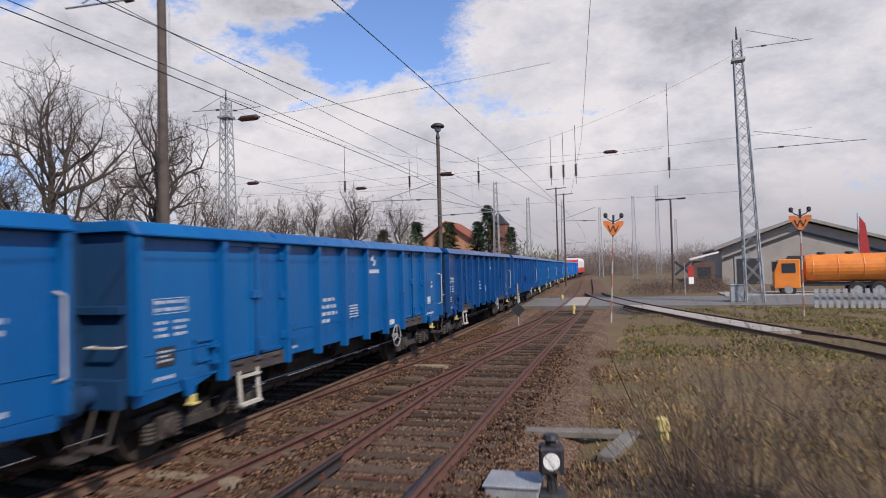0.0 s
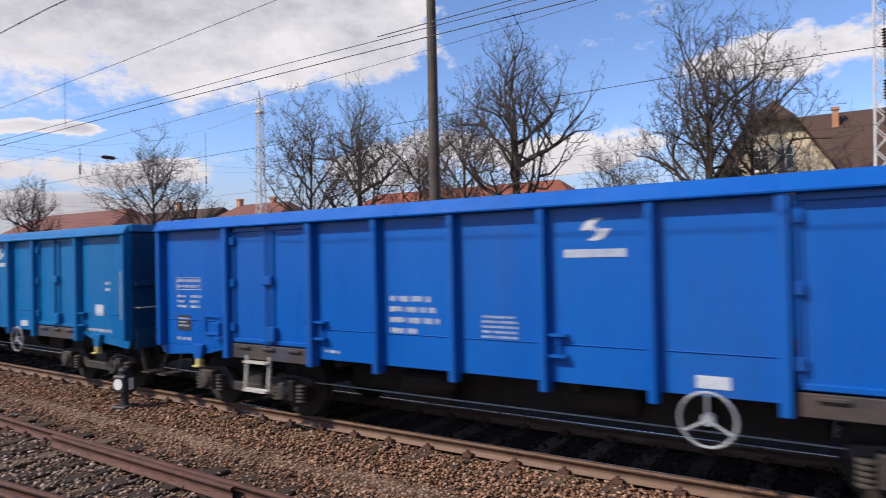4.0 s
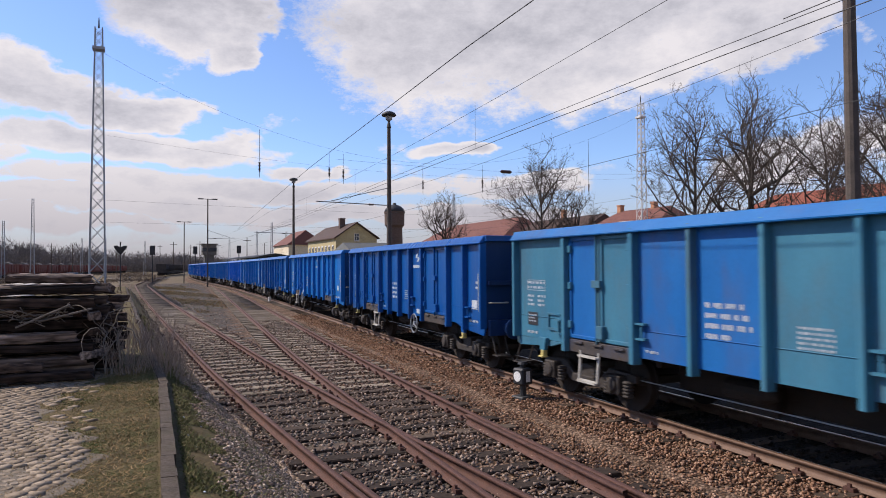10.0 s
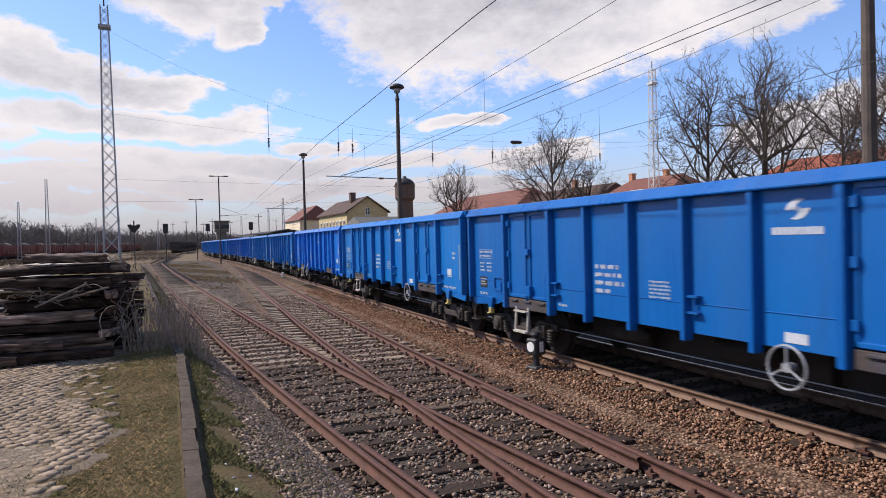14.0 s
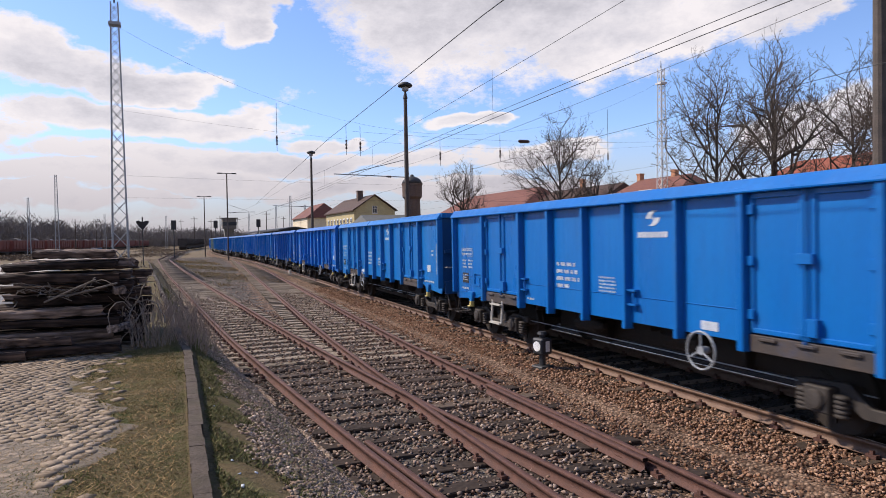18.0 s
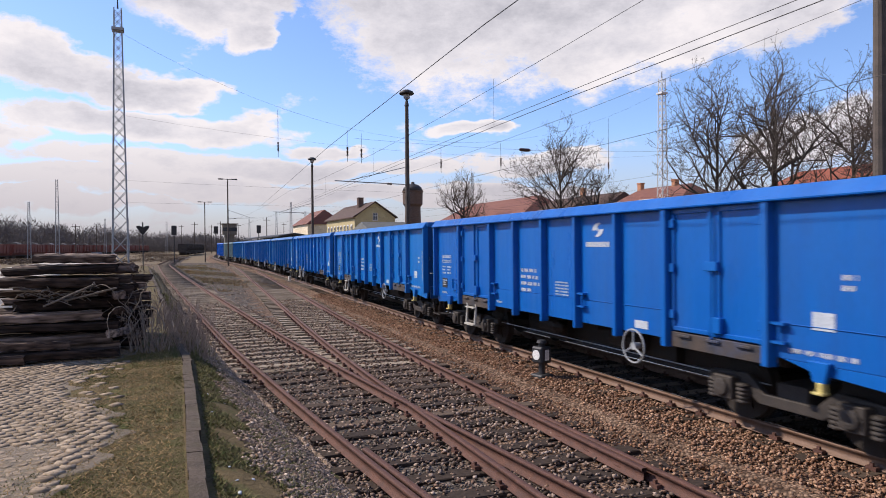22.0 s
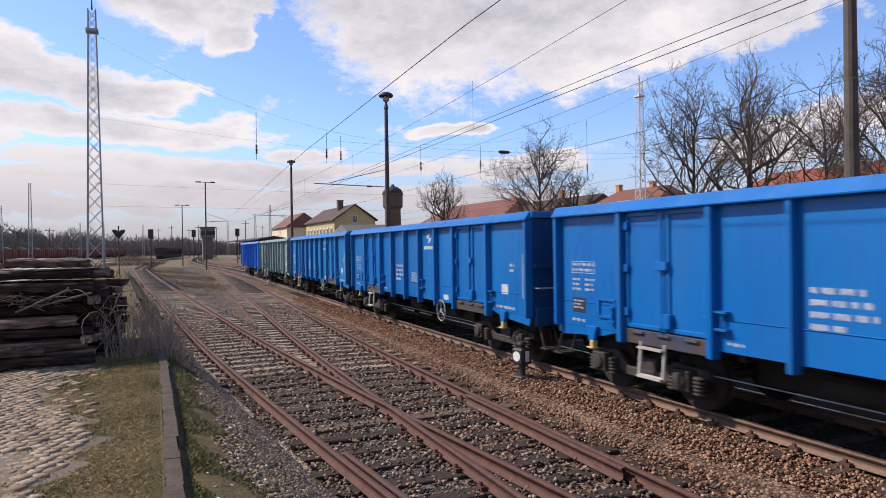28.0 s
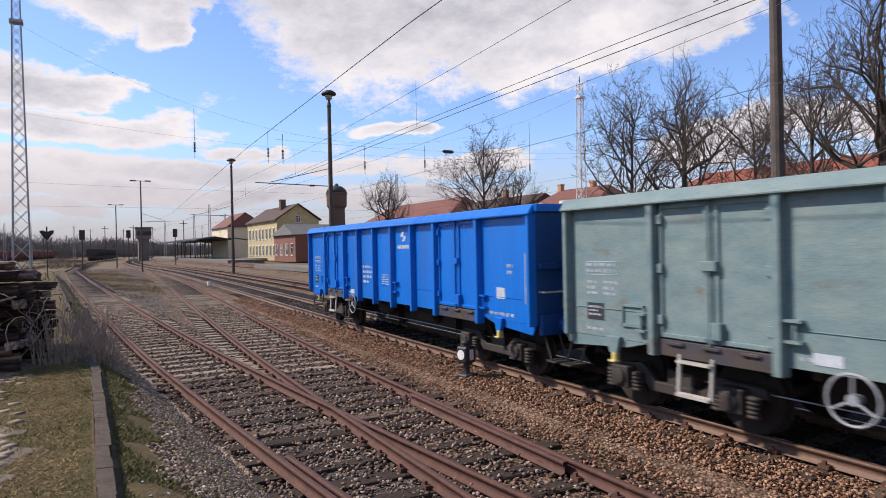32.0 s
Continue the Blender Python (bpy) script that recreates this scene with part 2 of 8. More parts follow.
def gravel(name, colours, cell=24.0, patch=None):
    """A bed of small stones: cells of their own shade with joints between them, and larger dull patches."""
    ma = bpy.data.materials.new(name)
    ma.use_nodes = True
    nt = ma.node_tree
    N, L = nt.nodes, nt.links
    b = N["Principled BSDF"]
    tc, vo, no = N.new("ShaderNodeTexCoord"), N.new("ShaderNodeTexVoronoi"), N.new("ShaderNodeTexNoise")
    vo.inputs["Scale"].default_value = cell
    no.inputs["Scale"].default_value, no.inputs["Detail"].default_value = 0.8, 6.0
    L.new(tc.outputs["Object"], vo.inputs["Vector"])
    L.new(tc.outputs["Object"], no.inputs["Vector"])
    sep, rp = N.new("ShaderNodeSeparateXYZ"), N.new("ShaderNodeValToRGB")
    L.new(vo.outputs["Color"], sep.inputs[0])
    L.new(sep.outputs[0], rp.inputs[0])
    rp.color_ramp.elements[0].color, rp.color_ramp.elements[1].color = (*colours[0], 1), (*colours[-1], 1)
    for i, c in enumerate(colours[1:-1]):
        rp.color_ramp.elements.new((i + 1) / (len(colours) - 1)).color = (*c, 1)
    mr, mx, mp = N.new("ShaderNodeMapRange"), N.new("ShaderNodeMix"), N.new("ShaderNodeMapRange")
    mr.inputs[1].default_value, mr.inputs[2].default_value, mr.inputs[3].default_value, mr.inputs[4].default_value = 0.25, 0.75, 1.0, 0.35
    L.new(vo.outputs["Distance"], mr.inputs[0])
    mp.inputs[1].default_value, mp.inputs[2].default_value, mp.inputs[3].default_value, mp.inputs[4].default_value = 0.3, 0.7, 0.75, 1.2
    L.new(no.outputs[0], mp.inputs[0])
    mul = N.new("ShaderNodeMath")
    mul.operation = "MULTIPLY"
    L.new(mr.outputs[0], mul.inputs[0])
    L.new(mp.outputs[0], mul.inputs[1])
    mx.data_type, mx.blend_type = "RGBA", "MULTIPLY"
    mx.inputs[0].default_value = 1.0
    L.new(rp.outputs[0], mx.inputs[6])
    L.new(mul.outputs[0], mx.inputs[7])
    L.new(mx.outputs[2], b.inputs["Base Color"])
    b.inputs["Roughness"].default_value = 0.95
    b.inputs["Specular IOR Level"].default_value = 0.2
    bp = N.new("ShaderNodeBump")
    bp.inputs["Strength"].default_value, bp.inputs["Distance"].default_value = 1.0, 0.03
    bp.invert = True
    L.new(vo.outputs["Distance"], bp.inputs["Height"])
    L.new(bp.outputs[0], b.inputs["Normal"])
    return ma


def glass_mat(name):
    ma = bpy.data.materials.new(name)
    ma.use_nodes = True
    b = ma.node_tree.nodes["Principled BSDF"]
    b.inputs["Base Color"].default_value = (0.03, 0.04, 0.05, 1)
    b.inputs["Roughness"].default_value = 0.06
    b.inputs["Specular IOR Level"].default_value = 0.8
    return ma


PAINT = mat("wagon_paint", (0.72, 0.78, 0.83), (1.04, 1.03, 0.97), 0.8, 0.30, 0.0, 0.025, 38, (0.060, 0.055, 0.055), 0.26, (1.3, 1.3, 0.22), painted=True, speck=0.9, spec=0.32, dent=0.35)
WORN = mat("worn_wagon_paint", (0.70, 0.78, 0.82), (1.05, 1.0, 0.95), 1.3, 0.45, 0.0, 0.06, 60, (0.11, 0.06, 0.035), 0.40, (1, 1, 0.4), painted=True, speck=0.88, spec=0.22, dent=0.35)
UNDER = mat("underframe_grime", (0.012, 0.009, 0.007), (0.036, 0.025, 0.019), 4, 0.85, 0.0, 0.5, 50)
SPRING = mat("bogie_steel", (0.024, 0.020, 0.018), (0.062, 0.050, 0.043), 6, 0.75, 0.1, 0.4, 60)
TREAD = mat("wheel_tread_steel", (0.22, 0.21, 0.20), (0.42, 0.41, 0.40), 6, 0.3, 0.9, 0.1, 60)
LETTER = mat("white_lettering", (0.377, 0.435, 0.508), (0.558, 0.590, 0.631), 9, 0.6, 0, 0.05, 80)
GRAFFITI = mat("grey_spray_paint", (0.50, 0.52, 0.54), (0.68, 0.69, 0.70), 6, 0.7, 0, 0.05, 80)
BLACKSIGN = mat("black_panel_paint", (0.012, 0.013, 0.016), (0.03, 0.03, 0.035), 6, 0.6, 0, 0.1, 60)
WHITEPAINT = mat("chipped_white_paint", (0.361, 0.336, 0.295), (0.574, 0.558, 0.508), 8, 0.6, 0, 0.2, 60, (0.180, 0.123, 0.074), 0.7)
YELLOWPAINT = mat("yellow_paint", (0.46, 0.37, 0.12), (0.64, 0.54, 0.20), 8, 0.55, 0, 0.2, 60, (0.2, 0.13, 0.05), 0.6)
RUSTRAIL = mat("rusty_rail", (0.072, 0.031, 0.022), (0.142, 0.064, 0.045), 7, 0.78, 0.15, 0.4, 80, (0.044, 0.026, 0.021), 0.4)
RUNRAIL = mat("worn_rail", (0.105, 0.056, 0.034), (0.185, 0.108, 0.070), 7, 0.62, 0.2, 0.3, 80)
BLADE = mat("greased_dark_rail", (0.022, 0.018, 0.017), (0.055, 0.042, 0.038), 7, 0.5, 0.3, 0.3, 80)
SHINERAIL = mat("polished_rail_head", (0.34, 0.32, 0.30), (0.52, 0.50, 0.48), 6, 0.28, 0.9, 0.1, 60)
SLEEPER = pieces("weathered_wooden_sleeper", ((0.034, 0.024, 0.018), (0.062, 0.043, 0.031), (0.105, 0.075, 0.054)), 0.35, fine=22)
PALESLEEPER = pieces("pale_wooden_sleeper", ((0.158, 0.125, 0.088), (0.232, 0.183, 0.133), (0.279, 0.224, 0.163)), 0.3, fine=22)
BALLASTBED = gravel("ballast_bed", ((0.080, 0.047, 0.030), (0.165, 0.100, 0.064), (0.245, 0.155, 0.100), (0.33, 0.220, 0.150)))
GREYBED = gravel("siding_ballast_bed", ((0.060, 0.048, 0.038), (0.112, 0.090, 0.072), (0.168, 0.140, 0.115), (0.24, 0.205, 0.17)))
BROWNSTONE = pieces("brown_ballast_stone", ((0.070, 0.036, 0.022), (0.185, 0.098, 0.058), (0.30, 0.165, 0.100), (0.24, 0.145, 0.100), (0.46, 0.290, 0.190)), 0.3, island=True)
GREYSTONE = pieces("grey_ballast_stone", ((0.045, 0.033, 0.026), (0.135, 0.098, 0.076), (0.25, 0.185, 0.145), (0.165, 0.098, 0.068), (0.44, 0.345, 0.275)), 0.3, island=True)
SLOPESTONE = pieces("slope_stone", ((0.070, 0.050, 0.036), (0.200, 0.148, 0.108), (0.330, 0.252, 0.185), (0.220, 0.140, 0.095), (0.52, 0.415, 0.32)), 0.3, island=True)
EARTH = mat("dry_earth_and_grass", (0.097, 0.065, 0.025), (0.173, 0.113, 0.052), 0.35, 0.95, 0, 0.9, 14, (0.080, 0.078, 0.020), 0.75)
DRYGRASS = pieces("dry_grass", ((0.214, 0.135, 0.060), (0.321, 0.207, 0.093), (0.159, 0.116, 0.043), (0.420, 0.285, 0.144)), 0.2, island=True)
GREENGRASS = pieces("young_grass", ((0.060, 0.079, 0.018), (0.098, 0.109, 0.028), (0.132, 0.128, 0.042)), 0.2, island=True)
COBBLE = pieces("cobblestone", ((0.185, 0.138, 0.094), (0.238, 0.181, 0.126), (0.295, 0.230, 0.164)), 0.3)
COBBLEFAR = pieces("cobblestone_field", ((0.185, 0.138, 0.094), (0.238, 0.181, 0.126), (0.295, 0.230, 0.164)), 0.3, island=True)
CONCRETE = mat("weathered_concrete", (0.120, 0.109, 0.095), (0.204, 0.187, 0.163), 2.5, 0.9, 0, 0.4, 40, (0.060, 0.058, 0.044), 0.5)
ASPHALT = mat("asphalt", (0.114, 0.111, 0.108), (0.190, 0.181, 0.168), 1.2, 0.9, 0, 0.4, 60, (0.243, 0.222, 0.182), 0.4)
PALEROAD = mat("pale_concrete_road", (0.306, 0.273, 0.230), (0.414, 0.378, 0.323), 0.8, 0.9, 0, 0.3, 30, (0.180, 0.158, 0.119), 0.4)
OLDTIMBER = pieces("tarred_timber", ((0.017, 0.011, 0.008), (0.042, 0.027, 0.020), (0.088, 0.061, 0.047), (0.20, 0.150, 0.120)), 0.95, fine=16, bump=0.9, stretch=(0.12, 1, 1))
TWIG = mat("dry_twig", (0.075, 0.048, 0.036), (0.17, 0.115, 0.088), 5, 0.9, 0, 0.2, 60)
PALEWOOD = mat("bare_pale_branch", (0.10, 0.080, 0.062), (0.27, 0.225, 0.18), 6, 0.85, 0, 0.3, 60)
BARK = mat("grey_brown_bark", (0.028, 0.022, 0.018), (0.083, 0.064, 0.051), 2.0, 0.95, 0, 0.8, 16)
CROWNTWIG = mat("bare_crown_twig", (0.058, 0.043, 0.037), (0.121, 0.094, 0.078), 1.0, 0.95, 0, 0.1, 20)
NEEDLE = pieces("conifer_needles", ((0.018, 0.035, 0.016), (0.035, 0.06, 0.026), (0.05, 0.075, 0.035)), 0.25, island=True)
BUD = pieces("greenish_spring_twigs", ((0.12, 0.12, 0.07), (0.19, 0.18, 0.11), (0.15, 0.16, 0.08)), 0.2, island=True)
GALV = mat("galvanised_lattice_steel", (0.247, 0.267, 0.286), (0.403, 0.423, 0.442), 3, 0.6, 0.3, 0.15, 50, (0.195, 0.169, 0.143), 0.35)
LAMPPOST = mat("brown_tarred_pole", (0.055, 0.042, 0.034), (0.11, 0.086, 0.07), 3, 0.8, 0, 0.3, 40)
DARKMETAL = mat("dark_weathered_metal", (0.025, 0.026, 0.028), (0.06, 0.06, 0.062), 5, 0.6, 0.3, 0.2, 60)
WIRE = mat("wire", (0.018, 0.018, 0.02), (0.04, 0.04, 0.04), 3, 0.6, 0.4, 0.0, 60)
INSULATOR = mat("brown_porcelain", (0.035, 0.016, 0.012), (0.07, 0.03, 0.02), 9, 0.3, 0, 0.0, 60)
GREYPAINT = mat("grey_enamel", (0.289, 0.306, 0.315), (0.408, 0.425, 0.433), 5, 0.5, 0.1, 0.15, 60, (0.170, 0.145, 0.111), 0.35)
BLUEGREY = mat("blue_grey_steel_post", (0.13, 0.15, 0.19), (0.17, 0.19, 0.235), 2, 0.5, 0.1, 0.05, 60)
SIGNWHITE = mat("white_enamel", (0.74, 0.74, 0.72), (0.84, 0.84, 0.82), 6, 0.4, 0, 0.05, 60)
SIGNORANGE = mat("faded_orange_enamel", (0.62, 0.16, 0.035), (0.78, 0.25, 0.06), 6, 0.5, 0, 0.1, 60, (0.3, 0.12, 0.05), 0.4)
SIGNRED = mat("red_enamel", (0.315, 0.020, 0.020), (0.420, 0.040, 0.035), 6, 0.45, 0, 0.05, 60)
FADEDRED = mat("faded_red_band", (0.30, 0.10, 0.08), (0.42, 0.17, 0.13), 6, 0.6, 0, 0.1, 60, (0.4, 0.36, 0.32), 0.5)
TANKORANGE = mat("orange_tank_paint", (0.68, 0.19, 0.025), (0.82, 0.27, 0.04), 1.5, 0.4, 0, 0.05, 60, (0.25, 0.09, 0.03), 0.3)
RUBBER = mat("tyre_rubber", (0.015, 0.015, 0.016), (0.03, 0.03, 0.03), 6, 0.85, 0, 0.3, 60)
GLASS = glass_mat("window_glass")
PLASTER = mat("cream_plaster", (0.70, 0.58, 0.40), (0.80, 0.69, 0.51), 1.2, 0.85, 0, 0.2, 40)
YELLOWWALL = mat("yellow_plaster", (0.42, 0.34, 0.17), (0.54, 0.45, 0.25), 1.0, 0.85, 0, 0.2, 40)
BRICKWALL = mat("orange_brickwork", (0.42, 0.19, 0.10), (0.55, 0.28, 0.16), 5, 0.85, 0, 0.5, 30, stretch=(1, 1, 3.2))
DARKBRICK = mat("dark_red_brickwork", (0.16, 0.065, 0.045), (0.25, 0.11, 0.08), 4, 0.85, 0, 0.5, 30, stretch=(1, 1, 3.2))
TOWERBRICK = mat("dark_tower_brickwork", (0.085, 0.052, 0.040), (0.15, 0.10, 0.08), 2, 0.85, 0, 0.5, 20, stretch=(1, 1, 3))
BROWNROOF = mat("brown_roof_tiles", (0.058, 0.031, 0.022), (0.095, 0.053, 0.038), 1.5, 0.85, 0, 0.8, 9, stretch=(0.850, 0.850, 3.400))
REDROOF = mat("red_roof_tiles", (0.208, 0.052, 0.027), (0.287, 0.088, 0.049), 1.2, 0.85, 0, 0.8, 9, (0.098, 0.037, 0.025), 0.35, stretch=(0.850, 0.850, 3.400))
DULLROOF = mat("dull_red_roof_tiles", (0.136, 0.050, 0.035), (0.216, 0.084, 0.060), 1.2, 0.85, 0, 0.8, 9, stretch=(1, 1, 4))
GREYWALL = mat("grey_shed_cladding", (0.27, 0.25, 0.225), (0.35, 0.33, 0.30), 0.8, 0.7, 0, 0.1, 30)
SHEDROOF = mat("pale_sheet_roof", (0.240, 0.224, 0.208), (0.336, 0.320, 0.296), 1, 0.6, 0.1, 0.2, 30)
WHITEFRAME = mat("white_window_frame", (0.70, 0.69, 0.66), (0.80, 0.79, 0.76), 5, 0.6, 0, 0.1, 50)
HOPPERRED = mat("rust_red_wagon_paint", (0.13, 0.034, 0.025), (0.22, 0.062, 0.046), 1.4, 0.7, 0, 0.2, 40, (0.1, 0.05, 0.04), 0.5)
HOPPERDARK = mat("sooty_wagon_paint", (0.028, 0.024, 0.022), (0.06, 0.05, 0.045), 1.4, 0.8, 0, 0.2, 40)
LOCOWHITE = mat("loco_white_paint", (0.68, 0.68, 0.68), (0.80, 0.80, 0.80), 1.5, 0.4, 0, 0.05, 50)
LOCORED = mat("loco_red_paint", (0.48, 0.03, 0.03), (0.60, 0.05, 0.045), 1.5, 0.4, 0, 0.05, 50)
CARPAINT = mat("dark_car_paint", (0.010, 0.011, 0.014), (0.018, 0.018, 0.022), 2, 0.5, 0.2, 0.0, 60)
KERB = mat("weathered_kerb", (0.060, 0.045, 0.034), (0.125, 0.098, 0.075), 5, 0.95, 0, 0.8, 30, (0.064, 0.056, 0.031), 0.75, spec=0.2)
NORTHSTONE = pieces("dark_rusty_ballast_stone", ((0.024, 0.012, 0.007), (0.080, 0.042, 0.025), (0.145, 0.080, 0.047), (0.24, 0.145, 0.088)), 0.3, island=True)
MOSSEARTH = mat("mossy_earth", (0.080, 0.057, 0.026), (0.165, 0.121, 0.060), 5.0, 0.95, 0, 1.0, 24, (0.062, 0.080, 0.020), 0.9, spec=0.15)
SANDJOINT = mat("sandy_joint", (0.140, 0.108, 0.074), (0.225, 0.176, 0.125), 2.0, 0.95, 0, 0.8, 50, (0.095, 0.088, 0.040), 0.6)
# near-black stones: the shade under the train put into their colour
SHADESTONE = pieces("oily_ballast_stone", ((0.012, 0.009, 0.007), (0.026, 0.019, 0.015), (0.05, 0.036, 0.028)), 0.25, island=True)
MOSSBLADE = pieces("moss_and_straw", ((0.080, 0.070, 0.026), (0.125, 0.108, 0.043), (0.062, 0.084, 0.022), (0.215, 0.180, 0.086), (0.080, 0.096, 0.028)), 0.2, island=True)
SLEEPER_JOINED = pieces("dark_far_sleeper", ((0.055, 0.042, 0.032), (0.085, 0.066, 0.052), (0.12, 0.098, 0.08)), 0.35, fine=22, island=True)
# bed coloured near black for the shade under the train
SHADEBED = gravel("oily_ballast_bed", ((0.010, 0.008, 0.006), (0.020, 0.015, 0.012), (0.036, 0.027, 0.021)))
RUSTY = mat("rusting_wagon_paint", (0.58, 0.70, 0.74), (0.98, 0.94, 0.88), 3.0, 0.65, 0.0, 0.2, 45, (0.15, 0.085, 0.050), 0.6, (0.7, 0.7, 1.4), painted=True, speck=0.78, spec=0.2, dent=0.35, edge=(0.57, 0.68))
SILL = mat("scuffed_sill", (0.030, 0.030, 0.036), (0.085, 0.060, 0.045), 3, 0.75, 0.1, 0.3, 40, (0.02, 0.06, 0.16), 0.6)
DRYSTEM = mat("dry_grey_stem", (0.21, 0.155, 0.12), (0.42, 0.33, 0.26), 5, 0.9, 0, 0.2, 60)
PALESTEEL = mat("pale_painted_steel", (0.52, 0.53, 0.54), (0.70, 0.71, 0.72), 3, 0.6, 0.1, 0.1, 50, (0.3, 0.25, 0.2), 0.3)
# both woods are paled in colour for the haze of distance
NORTHWOOD = mat("bare_brown_woodland", (0.15, 0.115, 0.095), (0.25, 0.195, 0.16), 0.22, 0.95, 0, 0.9, 2.2)
FARWOOD = mat("distant_pine_wood", (0.120, 0.105, 0.100), (0.180, 0.155, 0.145), 0.05, 0.95, 0, 0.3, 0.8)
GREYROOF = mat("grey_sheet_roof", (0.085, 0.088, 0.080), (0.14, 0.142, 0.13), 1.2, 0.7, 0, 0.3, 9)
HEATH = mat("brown_heath", (0.085, 0.058, 0.040), (0.165, 0.118, 0.080), 0.3, 0.95, 0, 0.6, 3.0)

# ---- mesh tools ----
class Shape:
    """Collects corners and faces of one mesh."""

    def __init__(self):
        self.v, self.f = [], []

    def add(self, v, f):
        n = len(self.v)
        self.v += [tuple(p) for p in v]
        self.f += [tuple(i + n for i in q) for q in f]
        return self

    def box(self, x0, x1, y0, y1, z0, z1, m=None):
        v = [Vector((x, y, z)) for x in (x0, x1) for y in (y0, y1) for z in (z0, z1)]
        if m is not None:
            v = [m @ p for p in v]
        return self.add(v, ((0, 1, 3, 2), (4, 6, 7, 5), (0, 4, 5, 1), (2, 3, 7, 6), (0, 2, 6, 4), (1, 5, 7, 3)))

    def tube(self, a, b, r0, r1=None, n=8, caps=True):
        a, b = Vector(a), Vector(b)
        r1 = r0 if r1 is None else r1
        d = (b - a).normalized() if (b - a).length > 1e-9 else Vector((0, 0, 1))
        u = d.orthogonal().normalized()
        w = d.cross(u)
        ring = [(u * math.cos(k * math.tau / n) + w * math.sin(k * math.tau / n)) for k in range(n)]
        v = [a + p * r0 for p in ring] + [b + p * r1 for p in ring]
        f = [(k, (k + 1) % n, n + (k + 1) % n, n + k) for k in range(n)]
        if caps:
            f += [tuple(range(n - 1, -1, -1)), tuple(range(n, 2 * n))]
        return self.add(v, f)

    def path(self, pts, r, n=6):
        for a, b in zip(pts, pts[1:]):
            self.tube(a, b, r, r, n)
        return self

    def lathe(self, rows, n=16, at=(0, 0, 0), axis="z"):
        """rows: (radius, height) from bottom to top."""
        v, f = [], []
        for r, h in rows:
            for k in range(n):
                c, s = r * math.cos(k * math.tau / n), r * math.sin(k * math.tau / n)
                p = {"z": (c, s, h), "x": (h, c, s), "y": (s, h, c)}[axis]
                v.append((p[0] + at[0], p[1] + at[1], p[2] + at[2]))
        for i in range(len(rows) - 1):
            for k in range(n):
                a, b = i * n + k, i * n + (k + 1) % n
                f.append((a, b, b + n, a + n))
        f += [tuple(range(n - 1, -1, -1)), tuple(range((len(rows) - 1) * n, len(rows) * n))]
        return self.add(v, f)

    def prism(self, poly, y0, y1, axis="y"):
        """A flat outline drawn out: outline in (x, z) along y, in (y, z) along x, or in (x, y) along z."""
        n = len(poly)
        place = {"y": lambda p, h: (p[0], h, p[1]), "x": lambda p, h: (h, p[0], p[1]), "z": lambda p, h: (p[0], p[1], h)}[axis]
        v = [place(p, y0) for p in poly] + [place(p, y1) for p in poly]
        f = [(k, (k + 1) % n, n + (k + 1) % n, n + k) for k in range(n)] + [tuple(range(n - 1, -1, -1)), tuple(range(n, 2 * n))]
        return self.add(v, f)

    def mesh(self, name, bevel=0.0, smooth=False):
        me = bpy.data.meshes.new(name)
        me.from_pydata(self.v, [], self.f)
        bm = bmesh.new()
        bm.from_mesh(me)
        bmesh.ops.recalc_face_normals(bm, faces=bm.faces[:])
        if bevel:
            sharp = [e for e in bm.edges if len(e.link_faces) == 2 and e.calc_face_angle(0) > 0.6]
            bmesh.ops.bevel(bm, geom=sharp, offset=bevel, segments=1, profile=0.7, affect="EDGES", clamp_overlap=True)
        bm.to_mesh(me)
        bm.free()
        if smooth:
            me.shade_smooth()
        return me


def part(name, shape, material, parent, label="", bevel=0.0, smooth=False):
    me = shape.mesh(name, bevel, smooth) if isinstance(shape, Shape) else shape
    if not me.materials:
        me.materials.append(material)
    ob = new(name, me)
    ob.parent = parent
    if label:
        ob["label"] = label
    return ob


def thing(name, label, category, group="", kind="", at=None):
    ob = new(name)
    ob.empty_display_size = 0.3
    tagged(ob, label, category, group, kind)
    if at is not None:
        ob.matrix_basis = at
    return ob


def solid(name, shape, material, label, category, group="", kind="", bevel=0.0, smooth=False):
    me = shape.mesh(name, bevel, smooth) if isinstance(shape, Shape) else shape
    if not me.materials:
        me.materials.append(material)
    return tagged(new(name, me), label, category, group, kind)


def raw_mesh(name, v, f):
    """A big mesh straight from arrays of corners and of equal-sided faces."""
    me = bpy.data.meshes.new(name)
    v, f = np.asarray(v, np.float32), np.asarray(f, np.int32)
    me.vertices.add(len(v))
    me.vertices.foreach_set("co", v.ravel())
    me.loops.add(f.size)
    me.loops.foreach_set("vertex_index", f.ravel())
    me.polygons.add(len(f))
    me.polygons.foreach_set("loop_start", np.arange(0, f.size, f.shape[1], dtype=np.int32))
    me.update(calc_edges=True)
    return me


